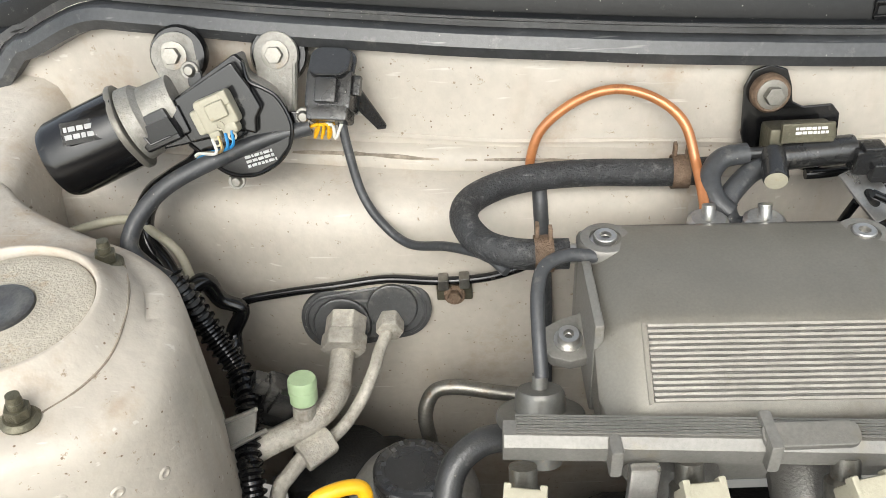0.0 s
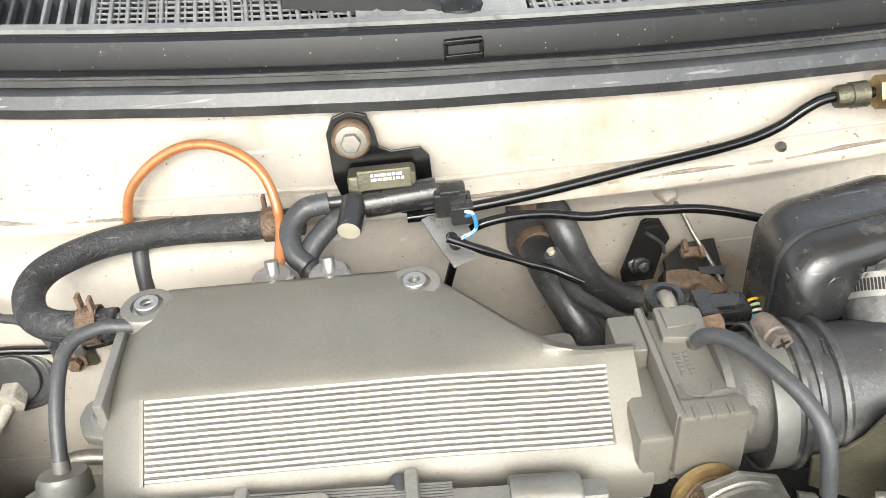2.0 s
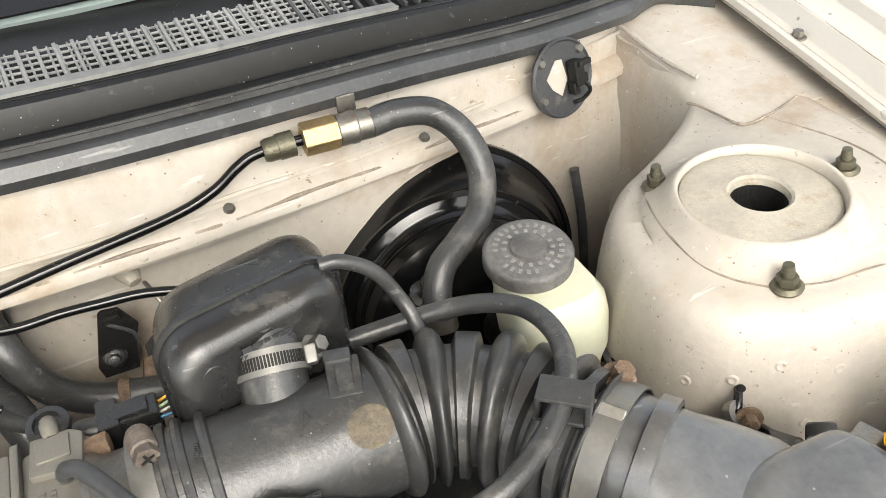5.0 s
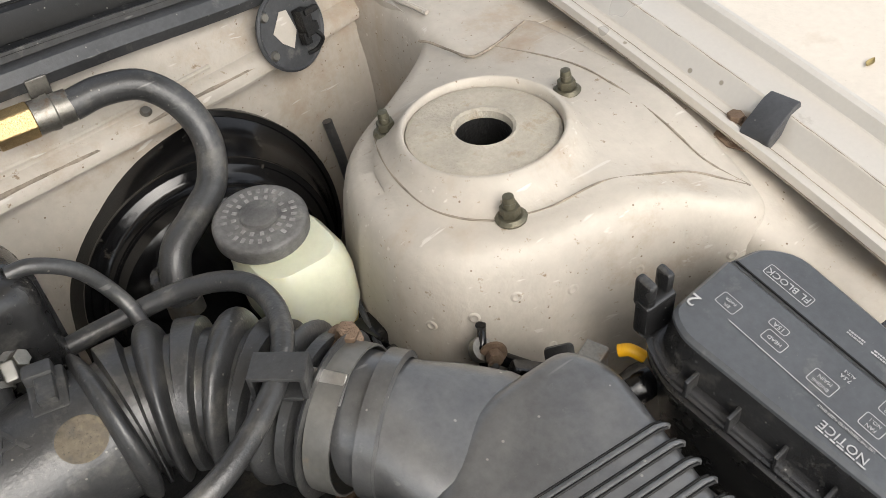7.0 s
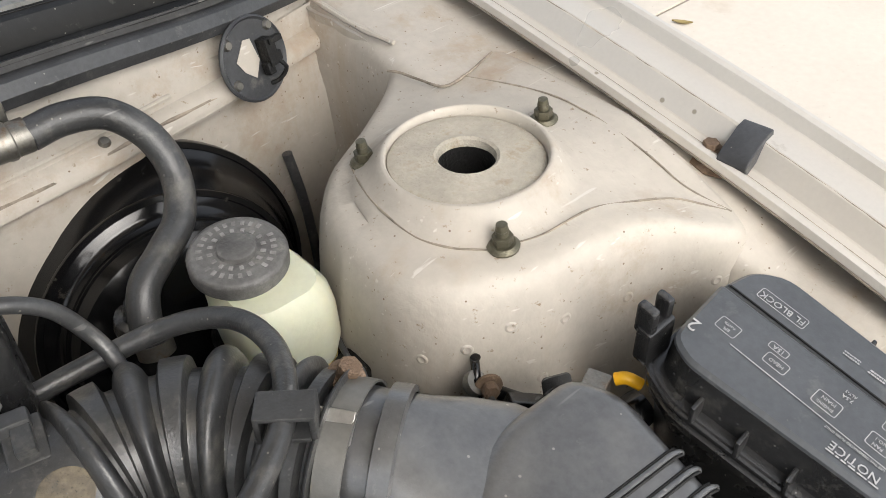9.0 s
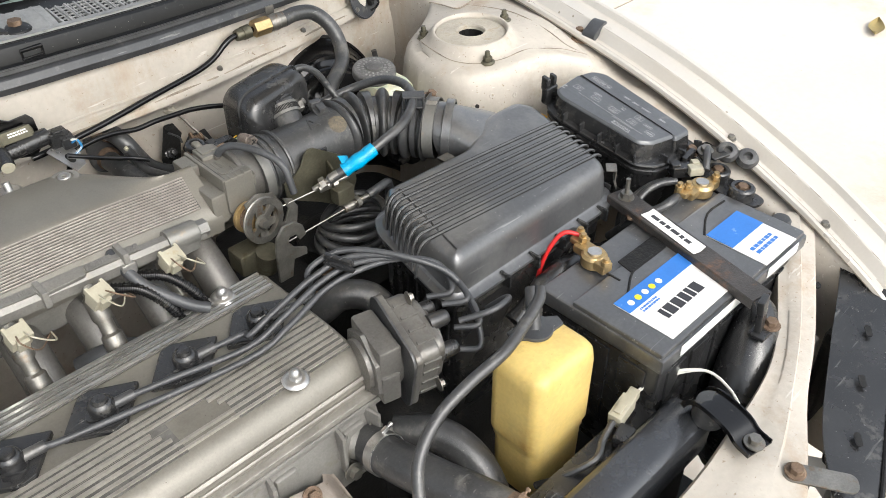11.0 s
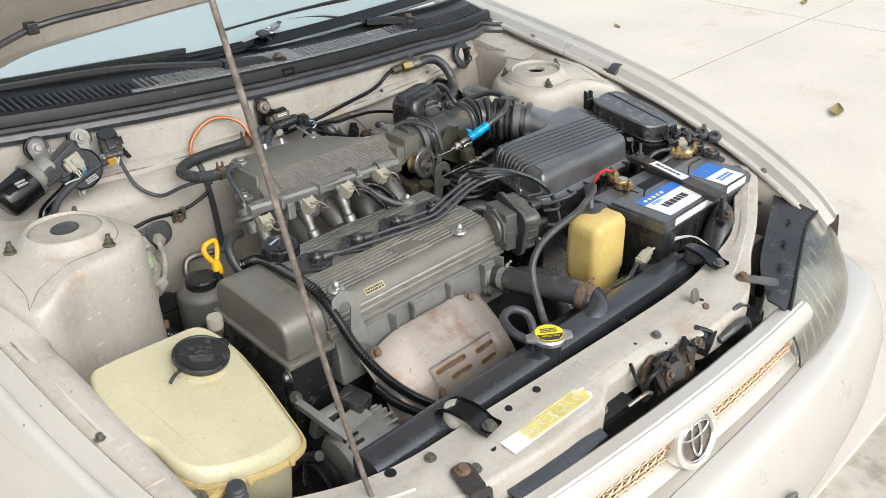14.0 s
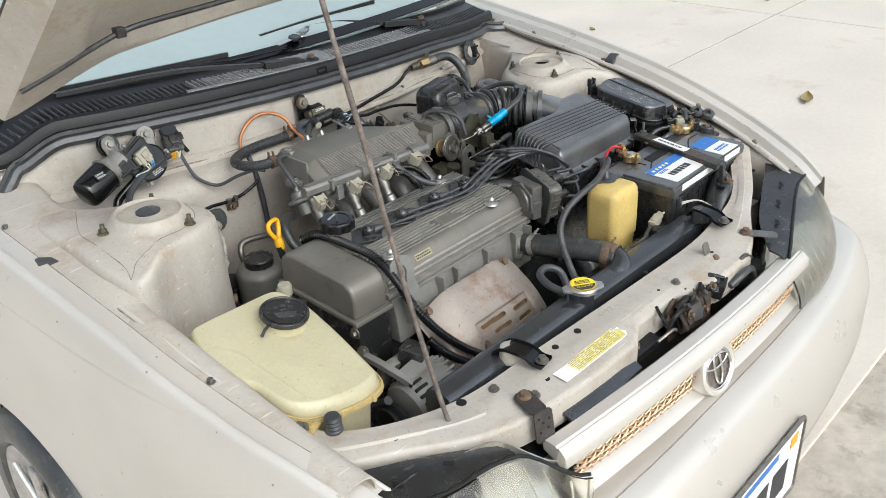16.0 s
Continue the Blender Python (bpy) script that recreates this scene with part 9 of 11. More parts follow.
# horn-shaped intake snorkel beside the battery
sn = thing("intake_snorkel", (0.43, -0.545, 0.62), "grey black plastic air intake horn beside the battery", "air intake")
part("horn", loft([[(x0 + px * w, y0 + py * w * 0.62 + 0.25 * px * w, z + 0.35 * px * w) for px, py in rounded(2, 2, 0.9, 6)] for x0, y0, z, w in ((0.415, -0.562, 0.590, 0.058), (0.418, -0.560, 0.630, 0.060), (0.424, -0.556, 0.665, 0.058), (0.434, -0.550, 0.695, 0.051), (0.446, -0.543, 0.718, 0.039), (0.455, -0.537, 0.732, 0.024), (0.459, -0.534, 0.737, 0.008))]), BLACK, sn, sharp=60)
part("mouth_rim", tube([(0.415 + px * 0.060, -0.562 + py * 0.038 + 0.25 * px * 0.060, 0.598 + 0.35 * px * 0.060) for px, py in rounded(2, 2, 0.9, 6)] , 0.003, 6, 1, smooth=False), BLACK, sn)

# ---- coolant overflow tank ----
ct = thing("overflow_tank", (0.24, -0.44, 0.62), "amber aged coolant bottle with black cap and hose", "coolant bottle")
secs = []
for z, k, oy in ((0.585, 0.80, 0), (0.592, 0.88, 0), (0.655, 0.9, 0), (0.66, 0.94, 0), (0.668, 0.94, 0), (0.672, 1.0, 0), (0.690, 1.0, 0), (0.755, 1.0, 0), (0.768, 0.96, 0), (0.775, 0.86, 0), (0.778, 0.6, 0)):
    secs.append([(0.237 + x * k, -0.447 + y * k, z) for x, y in rounded(0.094, 0.072, 0.016, 5)])
part("bottle", loft(secs), AMBER, ct, sharp=50)
part("cap", moved(join(prism(circle(0.019, 24), 0, 0.005, 0.0015), prism([(-0.03, -0.006), (-0.012, -0.012), (-0.012, 0.012), (-0.03, 0.006)], 0, 0.004, 0.001), prism([(0.03, -0.006), (0.012, -0.012), (0.012, 0.012), (0.03, 0.006)], 0, 0.004, 0.001)), Matrix.Translation((0.247, -0.425, 0.7785)) @ pose(0, 0, 0, 0, 0, -20)), GREYRUB, ct)
part("hose", tube([(x + 0.030, y - 0.014, z) for x, y, z in ((0.240, -0.396, 0.812), (0.228, -0.404, 0.808), (0.198, -0.413, 0.802), (0.158, -0.422, 0.797), (0.112, -0.420, 0.787), (0.070, -0.420, 0.772), (0.036, -0.430, 0.752), (0.018, -0.448, 0.730), (0.004, -0.472, 0.708), (-0.012, -0.500, 0.690), (-0.022, -0.525, 0.695), (-0.036, -0.540, 0.706))], 0.0062, 14, 7), RUBBER, ct, "black overflow hose")
part("hose_tip", tube([(0.247, -0.424, 0.780), (0.254, -0.414, 0.800), (0.266, -0.402, 0.809)], 0.0075, 14, 4), RUBBER, ct)

ct.location += Vector((-0.030, 0.014, 0.0))

# ---- radiator ----
rad = thing("radiator", (-0.05, -0.575, 0.3), "black radiator with plastic top tank", "radiator")
part("top_tank", sweep([(-0.026, -0.03), (0.026, -0.03), (0.027, 0.004), (0.021, 0.013), (0.012, 0.0165), (-0.014, 0.0165), (-0.022, 0.012), (-0.027, 0.002)], [Vector((-0.43, -0.551, 0.695)), Vector((0.31, -0.551, 0.685))], (0, 0, 1)), TANK, rad)
part("core", box((-0.06, -0.553, 0.48), (0.72, 0.03, 0.36), 0.004), UNDER, rad)
part("filler_neck", lathe([(0.022, -0.02), (0.021, 0.018), (0, 0.018)], 28, Matrix.Translation((-0.077, -0.558, 0.700))), TANK, rad)
part("hose_neck", tube([(0.078, -0.522, 0.705), (0.074, -0.536, 0.701), (0.060, -0.548, 0.694), (0.030, -0.553, 0.686), (0.0, -0.553, 0.682)], 0.02, 24, 5, rfun=lambda u: 0.0195 + 0.002 * smooth(0.2, 0.5, u) - 0.010 * smooth(0.6, 1.0, u)), TANK, rad)
part("shroud", join(box((0.12, -0.52, 0.675), (0.36, 0.05, 0.006), 0.002), box((-0.05, -0.50, 0.53), (0.6, 0.02, 0.24), 0.006)), BLACK, rad)
for x in (0.12, 0.235):
    part("tank_clip", box((x, -0.522, 0.69), (0.024, 0.018, 0.016), 0.003, pose(0, 0, 0, 0, 0, 15)), BLACK, rad)
rc = part("radiator_cap", moved(join(lathe([(0, 0), (0.026, 0.0), (0.0265, 0.006), (0.024, 0.009), (0, 0.010)], 36), prism([(-0.036, -0.007), (-0.02, -0.014), (-0.02, 0.014), (-0.036, 0.007)], 0, 0.006, 0.0015), prism([(0.036, -0.007), (0.02, -0.014), (0.02, 0.014), (0.036, 0.007)], 0, 0.006, 0.0015)), Matrix.Translation((-0.077, -0.560, 0.722)) @ pose(0, 0, 0, 0, 0, -35)), BRIGHT, rad, "metal radiator cap with yellow warning disc")
disc = part("warning_disc", lathe([(0, 0.0005), (0.0215, 0.0005), (0.0215, 0), (0, 0)], 36, Matrix.Translation((-0.077, -0.560, 0.7321))), LABELYEL, rc, "yellow warning label")
part("black_field", moved(prism([(-0.02, 0.004), (0.02, 0.004), (0.017, 0.012), (0.009, 0.0188), (-0.009, 0.0188), (-0.017, 0.012)], 0, 0.0004, 0), Matrix.Translation((-0.077, -0.560, 0.7326)) @ pose(0, 0, 0, 0, 0, 145)), INK, rc)
put("writing", text_mesh("CAUTION", 0.0062, 0.0001, LABELYEL), rc, Matrix.Translation((-0.077, -0.560, 0.7331)) @ pose(0, 0, 0, 0, 0, 145) @ Matrix.Translation((0, 0.0085, 0)), "yellow lettering")
part("small_print", moved(bars(0.026, 0.012, 3, 55, 0.0003), Matrix.Translation((-0.077, -0.560, 0.7326)) @ pose(0, 0, 0, 0, 0, 145) @ Matrix.Translation((0, -0.006, 0))), INK, rc)
uh = thing("upper_radiator_hose", (0.06, -0.44, 0.68), "thick black upper radiator hose with rusty clamp", "hose")
part("hose", tube([(0.050, -0.335, 0.678), (0.048, -0.375, 0.690), (0.058, -0.440, 0.702), (0.072, -0.492, 0.706), (0.076, -0.528, 0.705)], 0.0215, 24, 7, 0.03), RUBBER, uh)
part("clamp", clamp_band((0.0485, -0.362, 0.686), (0.02, -0.95, 0.28), 0.0222, 0.012), BRIGHT, uh, "bright hose clamp")
part("clamp", join(clamp_band((0.0755, -0.515, 0.7055), (0.15, -0.98, 0), 0.0222, 0.009), lathe([(0.0218, -0.006), (0.0226, -0.006), (0.0226, 0.02), (0.0218, 0.02)], 30, aim((0.077, -0.524, 0.705), (-0.15, 0.98, 0)))), RUSTY, uh, "rusty hose clamp")
bh = solo("bypass_hose", tube([(-0.092, -0.535, 0.712), (-0.098, -0.505, 0.718), (-0.085, -0.475, 0.722), (-0.058, -0.468, 0.722), (-0.04, -0.485, 0.712), (-0.05, -0.51, 0.69), (-0.06, -0.52, 0.66)], 0.0068, 14, 7), GREYRUB, "grey overflow hose looping off the radiator neck", "hose")

# radiator mounts, brackets and plugs on the support
def mount(x, y, ang):
    m = Matrix.Translation((x, y, 0.713)) @ pose(0, 0, 0, 0, 0, ang)
    t = thing("radiator_mount", (x, y, 0.705), "black radiator bracket over a rubber bush", "radiator bracket", "radiator brackets")
    arch = [(-0.052, 0.004), (-0.040, 0.004), (-0.032, 0.006), (-0.024, 0.011), (-0.010, 0.0135), (0.010, 0.0135), (0.022, 0.010), (0.030, 0.003), (0.033, -0.005)]
    part("strap", moved(sweep([(-0.017, -0.0015), (0.017, -0.0015), (0.017, 0.004), (0.0155, 0.004), (0.0150, 0.0008), (-0.0150, 0.0008), (-0.0155, 0.004), (-0.017, 0.004)], spline([(0, y, z) for y, z in arch], 4), (0, 0, 1)), m @ Matrix.Translation((0, 0.018, 0.0))), GLOSSY, t)
    part("bush", lathe([(0, -0.014), (0.016, -0.014), (0.018, -0.006), (0.016, 0.012), (0, 0.014)], 24, m @ Matrix.Translation((0, 0.03, 0.0))), FELT if x < 0 else RUBBER, t)
    put("mount_bolt", BOLT_M, t, m @ Matrix.Translation((0, -0.026, 0.006)))


mount(-0.284, -0.602, 8)
mount(0.303, -0.602, -12)
wcn = thing("fan_plug", (0.24, -0.505, 0.695), "cream wiring plug on white wires beside the radiator", "wiring plug")
part("plug", moved(join(box((0, 0, 0), (0.034, 0.016, 0.018), 0.002), box((0.022, 0, 0), (0.016, 0.012, 0.013), 0.002), box((-0.004, 0, 0.01), (0.016, 0.008, 0.004), 0.001)), Matrix.Translation((0.258, -0.502, 0.696)) @ pose(0, 0, 0, 0, -8, 8)), CREAM, wcn)
for k in range(2):
    part("wire", tube([(0.286, -0.499, 0.700), (0.306, -0.506, 0.704 + 0.004 * k), (0.330, -0.520, 0.712 + 0.004 * k), (0.346, -0.545, 0.722), (0.340, -0.575, 0.722), (0.322, -0.600, 0.722)], 0.0016, 8, 6), WHITEW, wcn)
part("lead", tube([(0.240, -0.504, 0.694), (0.215, -0.510, 0.690), (0.19, -0.52, 0.692), (0.16, -0.50, 0.672), (0.15, -0.48, 0.65)], 0.004, 8, 5), RUBBER, wcn)


# ---- wiper motor ----
OXIDCAST = mat("dull_cast_alloy", (0.33, 0.315, 0.285), 0.5, 0.35, 0.22, (30, 260), (0.2, 0.18, 0.14), 0.25, 50, 0.3, 500)
wm = thing("wiper_motor", (-0.48, 0.18, 0.86), "black wiper motor with grey gearbox bolted to the firewall", "wiper motor")
WA, WB = Vector((-0.578, 0.156, 0.884)), Vector((-0.503, 0.176, 0.910))
wd = (WB - WA).normalized()
part("can", lathe([(0, 0), (0.020, 0), (0.026, 0.003), (0.0285, 0.009), (0.029, 0.03), (0.029, 0.062), (0, 0.062)], 40, aim(WA, wd)), GLOSSY, wm, "black painted motor can")
part("can_flange", moved(prism(rounded(0.060, 0.058, 0.024), 0.058, 0.063, 0.0015), aim(WA, wd) @ pose(0, 0, 0, 0, 0, 20)), COVER, wm)
part("gearbox", lathe([(0, 0.064), (0.027, 0.064), (0.026, 0.074), (0.022, 0.078), (0.021, 0.10), (0, 0.10)], 28, aim(WA, wd)), OXIDCAST, wm, "bare cast gearbox")
part("sticker", moved(prism(rounded(0.032, 0.016, 0.001), 0, 0.0006, 0), Matrix.Translation(WA + wd * 0.035 + Vector((0.004, -0.0205, 0.021))) @ pose(0, 0, 0, 46, 0, 18)), BLACK, wm)
part("sticker_print", moved(bars(0.028, 0.011, 2, 14, 0.0004), Matrix.Translation(WA + wd * 0.035 + Vector((0.004, -0.0205, 0.021))) @ pose(0, 0, 0, 46, 0, 18) @ Matrix.Translation((0, 0, 0.0005))), PALEINK, wm, "faded print too small to read")
gm = Matrix(((1, 0, 0, -0.437), (0, 0.31, -0.9507, 0.172), (0, 0.9507, 0.31, 0.895), (0, 0, 0, 1)))
COVER_EDGE = [(-0.0046, 0.055), (-0.0591, 0.0207), (-0.0800, 0.0120), (-0.0741, -0.0114), (-0.0435, -0.006), (-0.0337, -0.0157), (-0.0218, -0.0267), (-0.0109, -0.0307), (0.0029, -0.0302), (0.0177, -0.0227), (0.0271, -0.0116), (0.0305, 0.0018), (0.0282, 0.0131), (0.0219, 0.0245), (0.0138, 0.0304), (0.0036, 0.0363), (0.0012, 0.0494)]
part("cover", moved(join(prism(COVER_EDGE, 0, 0.008, 0.0015), prism([(-0.0545, 0.0229), (-0.0403, -0.0044), (-0.0126, 0.001), (-0.0012, 0.0027), (0.0069, 0.0001), (0.0078, 0.0112), (0.0122, 0.0186), (0.0055, 0.0331), (-0.0015, 0.0441), (-0.0049, 0.0507)], 0.008, 0.016, 0.002)), gm), GLOSSY, wm, "black plastic gear cover")
part("cover_rim", moved(tube([(x, y, 0.0085) for x, y in COVER_EDGE[4:]], 0.0014, 8, 4), gm), GLOSSY, wm)
part("cover_arm", moved(join(prism([(-0.0818, 0.0126), (-0.0682, -0.0087), (-0.0432, 0.0008), (-0.0535, 0.0232)], 0.006, 0.024, 0.002), prism([(-0.0560, 0.0200), (-0.0440, 0.0010), (-0.0380, 0.004), (-0.045, 0.024)], 0.006, 0.019, 0.002)), gm), GLOSSY, wm, "black plastic arm of the gear cover")
part("arm_recess", moved(prism([(-0.0730, 0.0088), (-0.0649, -0.0025), (-0.0450, 0.0052), (-0.0510, 0.0168)], 0.024, 0.0252, 0.0005), gm), TRIM, wm)
part("recess_lip", moved(tube([(-0.0722, 0.0084, 0.0256), (-0.0648, -0.0018, 0.0256), (-0.0500, 0.0038, 0.0256)], 0.0009, 6, 1, smooth=False), gm), GLOSSY, wm)
part("cover_print", moved(bars(0.022, 0.010, 3, 15, 0.0005), gm @ Matrix.Translation((0.006, -0.0185, 0.0082)) @ pose(0, 0, 0, 0, 0, 14)), PALEINK, wm)
for p, q in (((-0.4903, 0.206, 0.940), (-0.487, 0.190, 0.915)), ((-0.4176, 0.206, 0.937), (-0.413, 0.198, 0.912))):
    p, q = Vector(p), Vector(q)
    m = aim(p, (0, -0.9, 0.35))
    em = Matrix.Translation(p) @ pose(0, 0, 0, 68.7, 0, -6 if p.x > -0.45 else 22)
    ear = [(0.0165 * math.cos(a), 0.0165 * math.sin(a)) for a in steps(-0.35, math.pi + 0.35, 18)] + [(-0.013, -0.03), (-0.010, -0.052), (0.012, -0.052), (0.014, -0.03)]
    part("mount_ear", moved(prism(ear, -0.002, 0.003, 0.001), em), OXIDCAST, wm, "cast mounting ear")
    part("ear_ridge", moved(tube([(0.0135, -0.006, 0.003), (0.012, -0.03, 0.0035), (0.010, -0.052, 0.0035)], 0.0014, 8, 3), em), OXIDCAST, wm)
    part("mount_rubber", lathe([(0, -0.012), (0.0205, -0.012), (0.0215, -0.006), (0.0195, -0.002), (0, -0.002)], 26, m @ Matrix.Translation((0.001, 0.0, 0.0))), GLOSSY, wm, "black rubber grommet")
    put("mount_bolt", BOLT_M, wm, m @ Matrix.Translation((0, 0, 0.004)) @ Matrix.Diagonal((0.95, 0.95, 1.0, 1)))
for dx, dy in ((-0.0377, 0.0448), (0.0385, 0.0089), (-0.0149, -0.0360)):
    part("screw_tab", moved(prism(circle(0.0062, 14), -0.001, 0.004, 0.0008), gm @ Matrix.Translation((dx, dy, 0))), OXIDCAST, wm)
    part("tab_arm", moved(box((dx * 0.87 - 0.002, dy * 0.86, 0.002), (0.010, 0.010, 0.004), 0.001), gm), GLOSSY, wm)
    put("cover_screw", SCREW, wm, gm @ Matrix.Translation((dx, dy, 0.004)))
part("gear_case", moved(prism([(x * 0.98 - 0.004, y * 0.98 + 0.004) for x, y in COVER_EDGE[4:]] + [(-0.0046, 0.055), (-0.05, 0.026)], -0.022, -0.0005, 0.003), gm), OXIDCAST, wm, "bare cast gear case behind the cover")
pm = gm @ Matrix.Translation((-0.0175, 0.0150, 0.0215)) @ pose(0, 0, 0, 0, 0, 20)
wp = part("plug", moved(join(box((0.002, 0.003, 0.0), (0.026, 0.024, 0.014), 0.003), box((-0.012, 0.001, -0.001), (0.008, 0.018, 0.012), 0.002), box((0.004, 0.004, 0.008), (0.014, 0.012, 0.005), 0.0015), box((0.006, -0.010, 0.001), (0.012, 0.010, 0.013), 0.003), box((-0.006, -0.010, 0.0), (0.009, 0.010, 0.011), 0.003), box((0.012, 0.010, 0.004), (0.006, 0.010, 0.008), 0.0015)), pm), CREAM, wm, "cream coloured wiring plug")
for x, y in ((-0.006, -0.0155), (0.006, -0.0155), (0.001, -0.006)):
    part("cavity", moved(lathe([(0.0018, 0), (0.0032, 0), (0.0032, 0.0012), (0.0018, 0.0012), (0.0018, 0)], 14), pm @ Matrix.Translation((x, y, 0.0068))), CREAM, wp)
for k, m_ in enumerate((WHITEW, BRASS, WIREBLUE, WIREBLUE)):
    part("wire", tube([pm @ Vector((-0.008 + 0.005 * k, -0.012, 0.007)), pm @ Vector((-0.010 + 0.004 * k, -0.022, 0.008)), gm @ Vector((-0.036 + 0.002 * k, -0.012, 0.014)), gm @ Vector((-0.042, -0.017, 0.010))], 0.0012, 6, 5), m_, wp)
solo("motor_harness", tube([(-0.474, 0.160, 0.880), (-0.497, 0.160, 0.866), (-0.518, 0.162, 0.850), (-0.526, 0.154, 0.836), (-0.524, 0.144, 0.820), (-0.512, 0.132, 0.805), (-0.498, 0.115, 0.79)], 0.0078, 12, 6, 0.2), GLOSSY, "black taped wiper motor harness", "wiring harness")

# large connector on the firewall
fc = thing("firewall_connector", (-0.38, 0.20, 0.9), "black multi-pin connector with yellow wires on a bracket", "connector")
km = Matrix.Translation((-0.377, 0.188, 0.918)) @ pose(0, 0, 0, 50, 0, -10)
part("socket", moved(join(prism(rounded(0.030, 0.024, 0.008), -0.004, 0.012, 0.002), prism(rounded(0.034, 0.028, 0.009), 0.003, 0.006, 0.001)), km @ pose(0, 0, 0, -20, 0, 0) @ Matrix.Translation((0, 0.010, 0.006))), BLACK, fc)
part("body", moved(join(box((0, -0.004, 0), (0.034, 0.028, 0.026), 0.003), box((0, -0.006, 0.016), (0.016, 0.018, 0.008), 0.002), box((0, -0.02, 0.002), (0.030, 0.012, 0.022), 0.002), box((0.019, 0.0, 0.006), (0.006, 0.014, 0.006), 0.001)), km), BLACK, fc)
part("bracket", upright([(-0.372, 0.926), (-0.362, 0.922), (-0.3421, 0.8840), (-0.3430, 0.8815), (-0.3490, 0.8810), (-0.3690, 0.9070)], 0.192), BLACK, fc)
for k in range(4):
    part("wire", tube([km @ Vector((-0.010 + 0.006 * k, -0.026, 0.0)), km @ Vector((-0.012 + 0.005 * k, -0.036, -0.004)), (-0.388 + 0.003 * k, 0.168, 0.899), (-0.396, 0.171, 0.896)], 0.0013, 6, 5), YELLOW if k < 3 else WHITEW, fc)
solo("engine_cable", tube([(-0.395, 0.172, 0.896), (-0.4315, 0.165, 0.890), (-0.468, 0.155, 0.880), (-0.496, 0.142, 0.871), (-0.513, 0.128, 0.860), (-0.521, 0.116, 0.849), (-0.522, 0.109, 0.839), (-0.510, 0.105, 0.824), (-0.492, 0.102, 0.808), (-0.478, 0.096, 0.775)], 0.0062, 14, 7), GREYRUB, "thick grey cable sweeping round the strut tower", "cable")
solo("sensor_cable", tube([(-0.373, 0.176, 0.902), (-0.370, 0.169, 0.880), (-0.362, 0.156, 0.848), (-0.348, 0.142, 0.830), (-0.328, 0.126, 0.822), (-0.300, 0.100, 0.838), (-0.275, 0.075, 0.848), (-0.262, 0.060, 0.846)], 0.0034, 12, 8), GREYRUB, "grey cable hanging along the firewall", "cable")
solo("pale_cable", tube([(-0.60, 0.150, 0.822), (-0.5686, 0.150, 0.8323), (-0.5369, 0.150, 0.8372), (-0.5167, 0.145, 0.8264), (-0.5017, 0.138, 0.814), (-0.4948, 0.130, 0.7957), (-0.490, 0.120, 0.775)], 0.0036, 10, 6), CREAM, "pale wire sleeve behind the tower", "cable")

bl = thing("brake_line", (-0.3, 0.14, 0.76), "thin black brake line clipped to the firewall", "pipe")
part("line", tube([(-0.470, 0.135, 0.752), (-0.462, 0.140, 0.762), (-0.43, 0.141, 0.768), (-0.39, 0.141, 0.773), (-0.35, 0.142, 0.777), (-0.31, 0.142, 0.773), (-0.275, 0.140, 0.776), (-0.25, 0.138, 0.785), (-0.235, 0.135, 0.795)], 0.0034, 10, 6), GLOSSY, bl)
part("clip", join(box((-0.306, 0.140, 0.7735), (0.008, 0.010, 0.010), 0.001), box((-0.290, 0.140, 0.7745), (0.008, 0.010, 0.010), 0.001)), STEEL, bl, "dull plated pipe clip")
part("clip_tab", box((-0.298, 0.1445, 0.762), (0.028, 0.003, 0.020), 0.001), OLIVE, bl)
put("clip_bolt", BOLT_R, bl, aim((-0.298, 0.142, 0.759), (0, -1, 0.2)) @ Matrix.Diagonal((0.8, 0.8, 0.9, 1)))

# ---- air conditioning pipes ----
acg = thing("pipe_grommet", (-0.37, 0.145, 0.73), "black oval rubber grommet with two aluminium unions", "pipe grommet")
m = aim((-0.369, 0.146, 0.741), (0, -0.95, 0.3))
GMX = m @ pose(0, 0, 0, 0, 0, 8)
part("plate", moved(prism(rounded(0.105, 0.052, 0.025, 8), 0, 0.006, 0.003), GMX), RUBBER, acg)
part("lip", moved(tube([(x, y, 0.0055) for x, y in rounded(0.095, 0.042, 0.020, 8)] + [(*rounded(0.095, 0.042, 0.020, 8)[0], 0.0055)], 0.0016, 6, 1, smooth=False), GMX), RUBBER, acg)
part("collar", moved(prism(circle(0.020, 24, (0.022, 0.003)), 0.005, 0.010, 0.002), GMX), RUBBER, acg)
part("collar", moved(prism(circle(0.023, 24, (-0.020, -0.004)), 0.005, 0.010, 0.002), GMX), RUBBER, acg)
OXID = mat("oxidised_aluminium", (0.46, 0.43, 0.375), 0.6, 0.15, 0.25, (40, 260), (0.24, 0.21, 0.17), 0.3, 60, 0.5, 400)
acp = thing("air_conditioning_pipes", (-0.38, 0.1, 0.70), "oxidised aluminium air conditioning pipes with a green cap", "pipe")
part("large_nut", join(prism(circle(0.0165, 6), 0, 0.016, 0.0015, aim((-0.384, 0.138, 0.744), (-0.05, -0.75, -0.3))), prism(circle(0.0185, 6), 0.016, 0.030, 0.002, aim((-0.384, 0.138, 0.744), (-0.05, -0.75, -0.3)))), OXID, acp)
part("small_nut", prism(circle(0.0115, 6), 0, 0.018, 0.0015, aim((-0.350, 0.143, 0.739), (0.0, -0.8, -0.1))), OXID, acp)
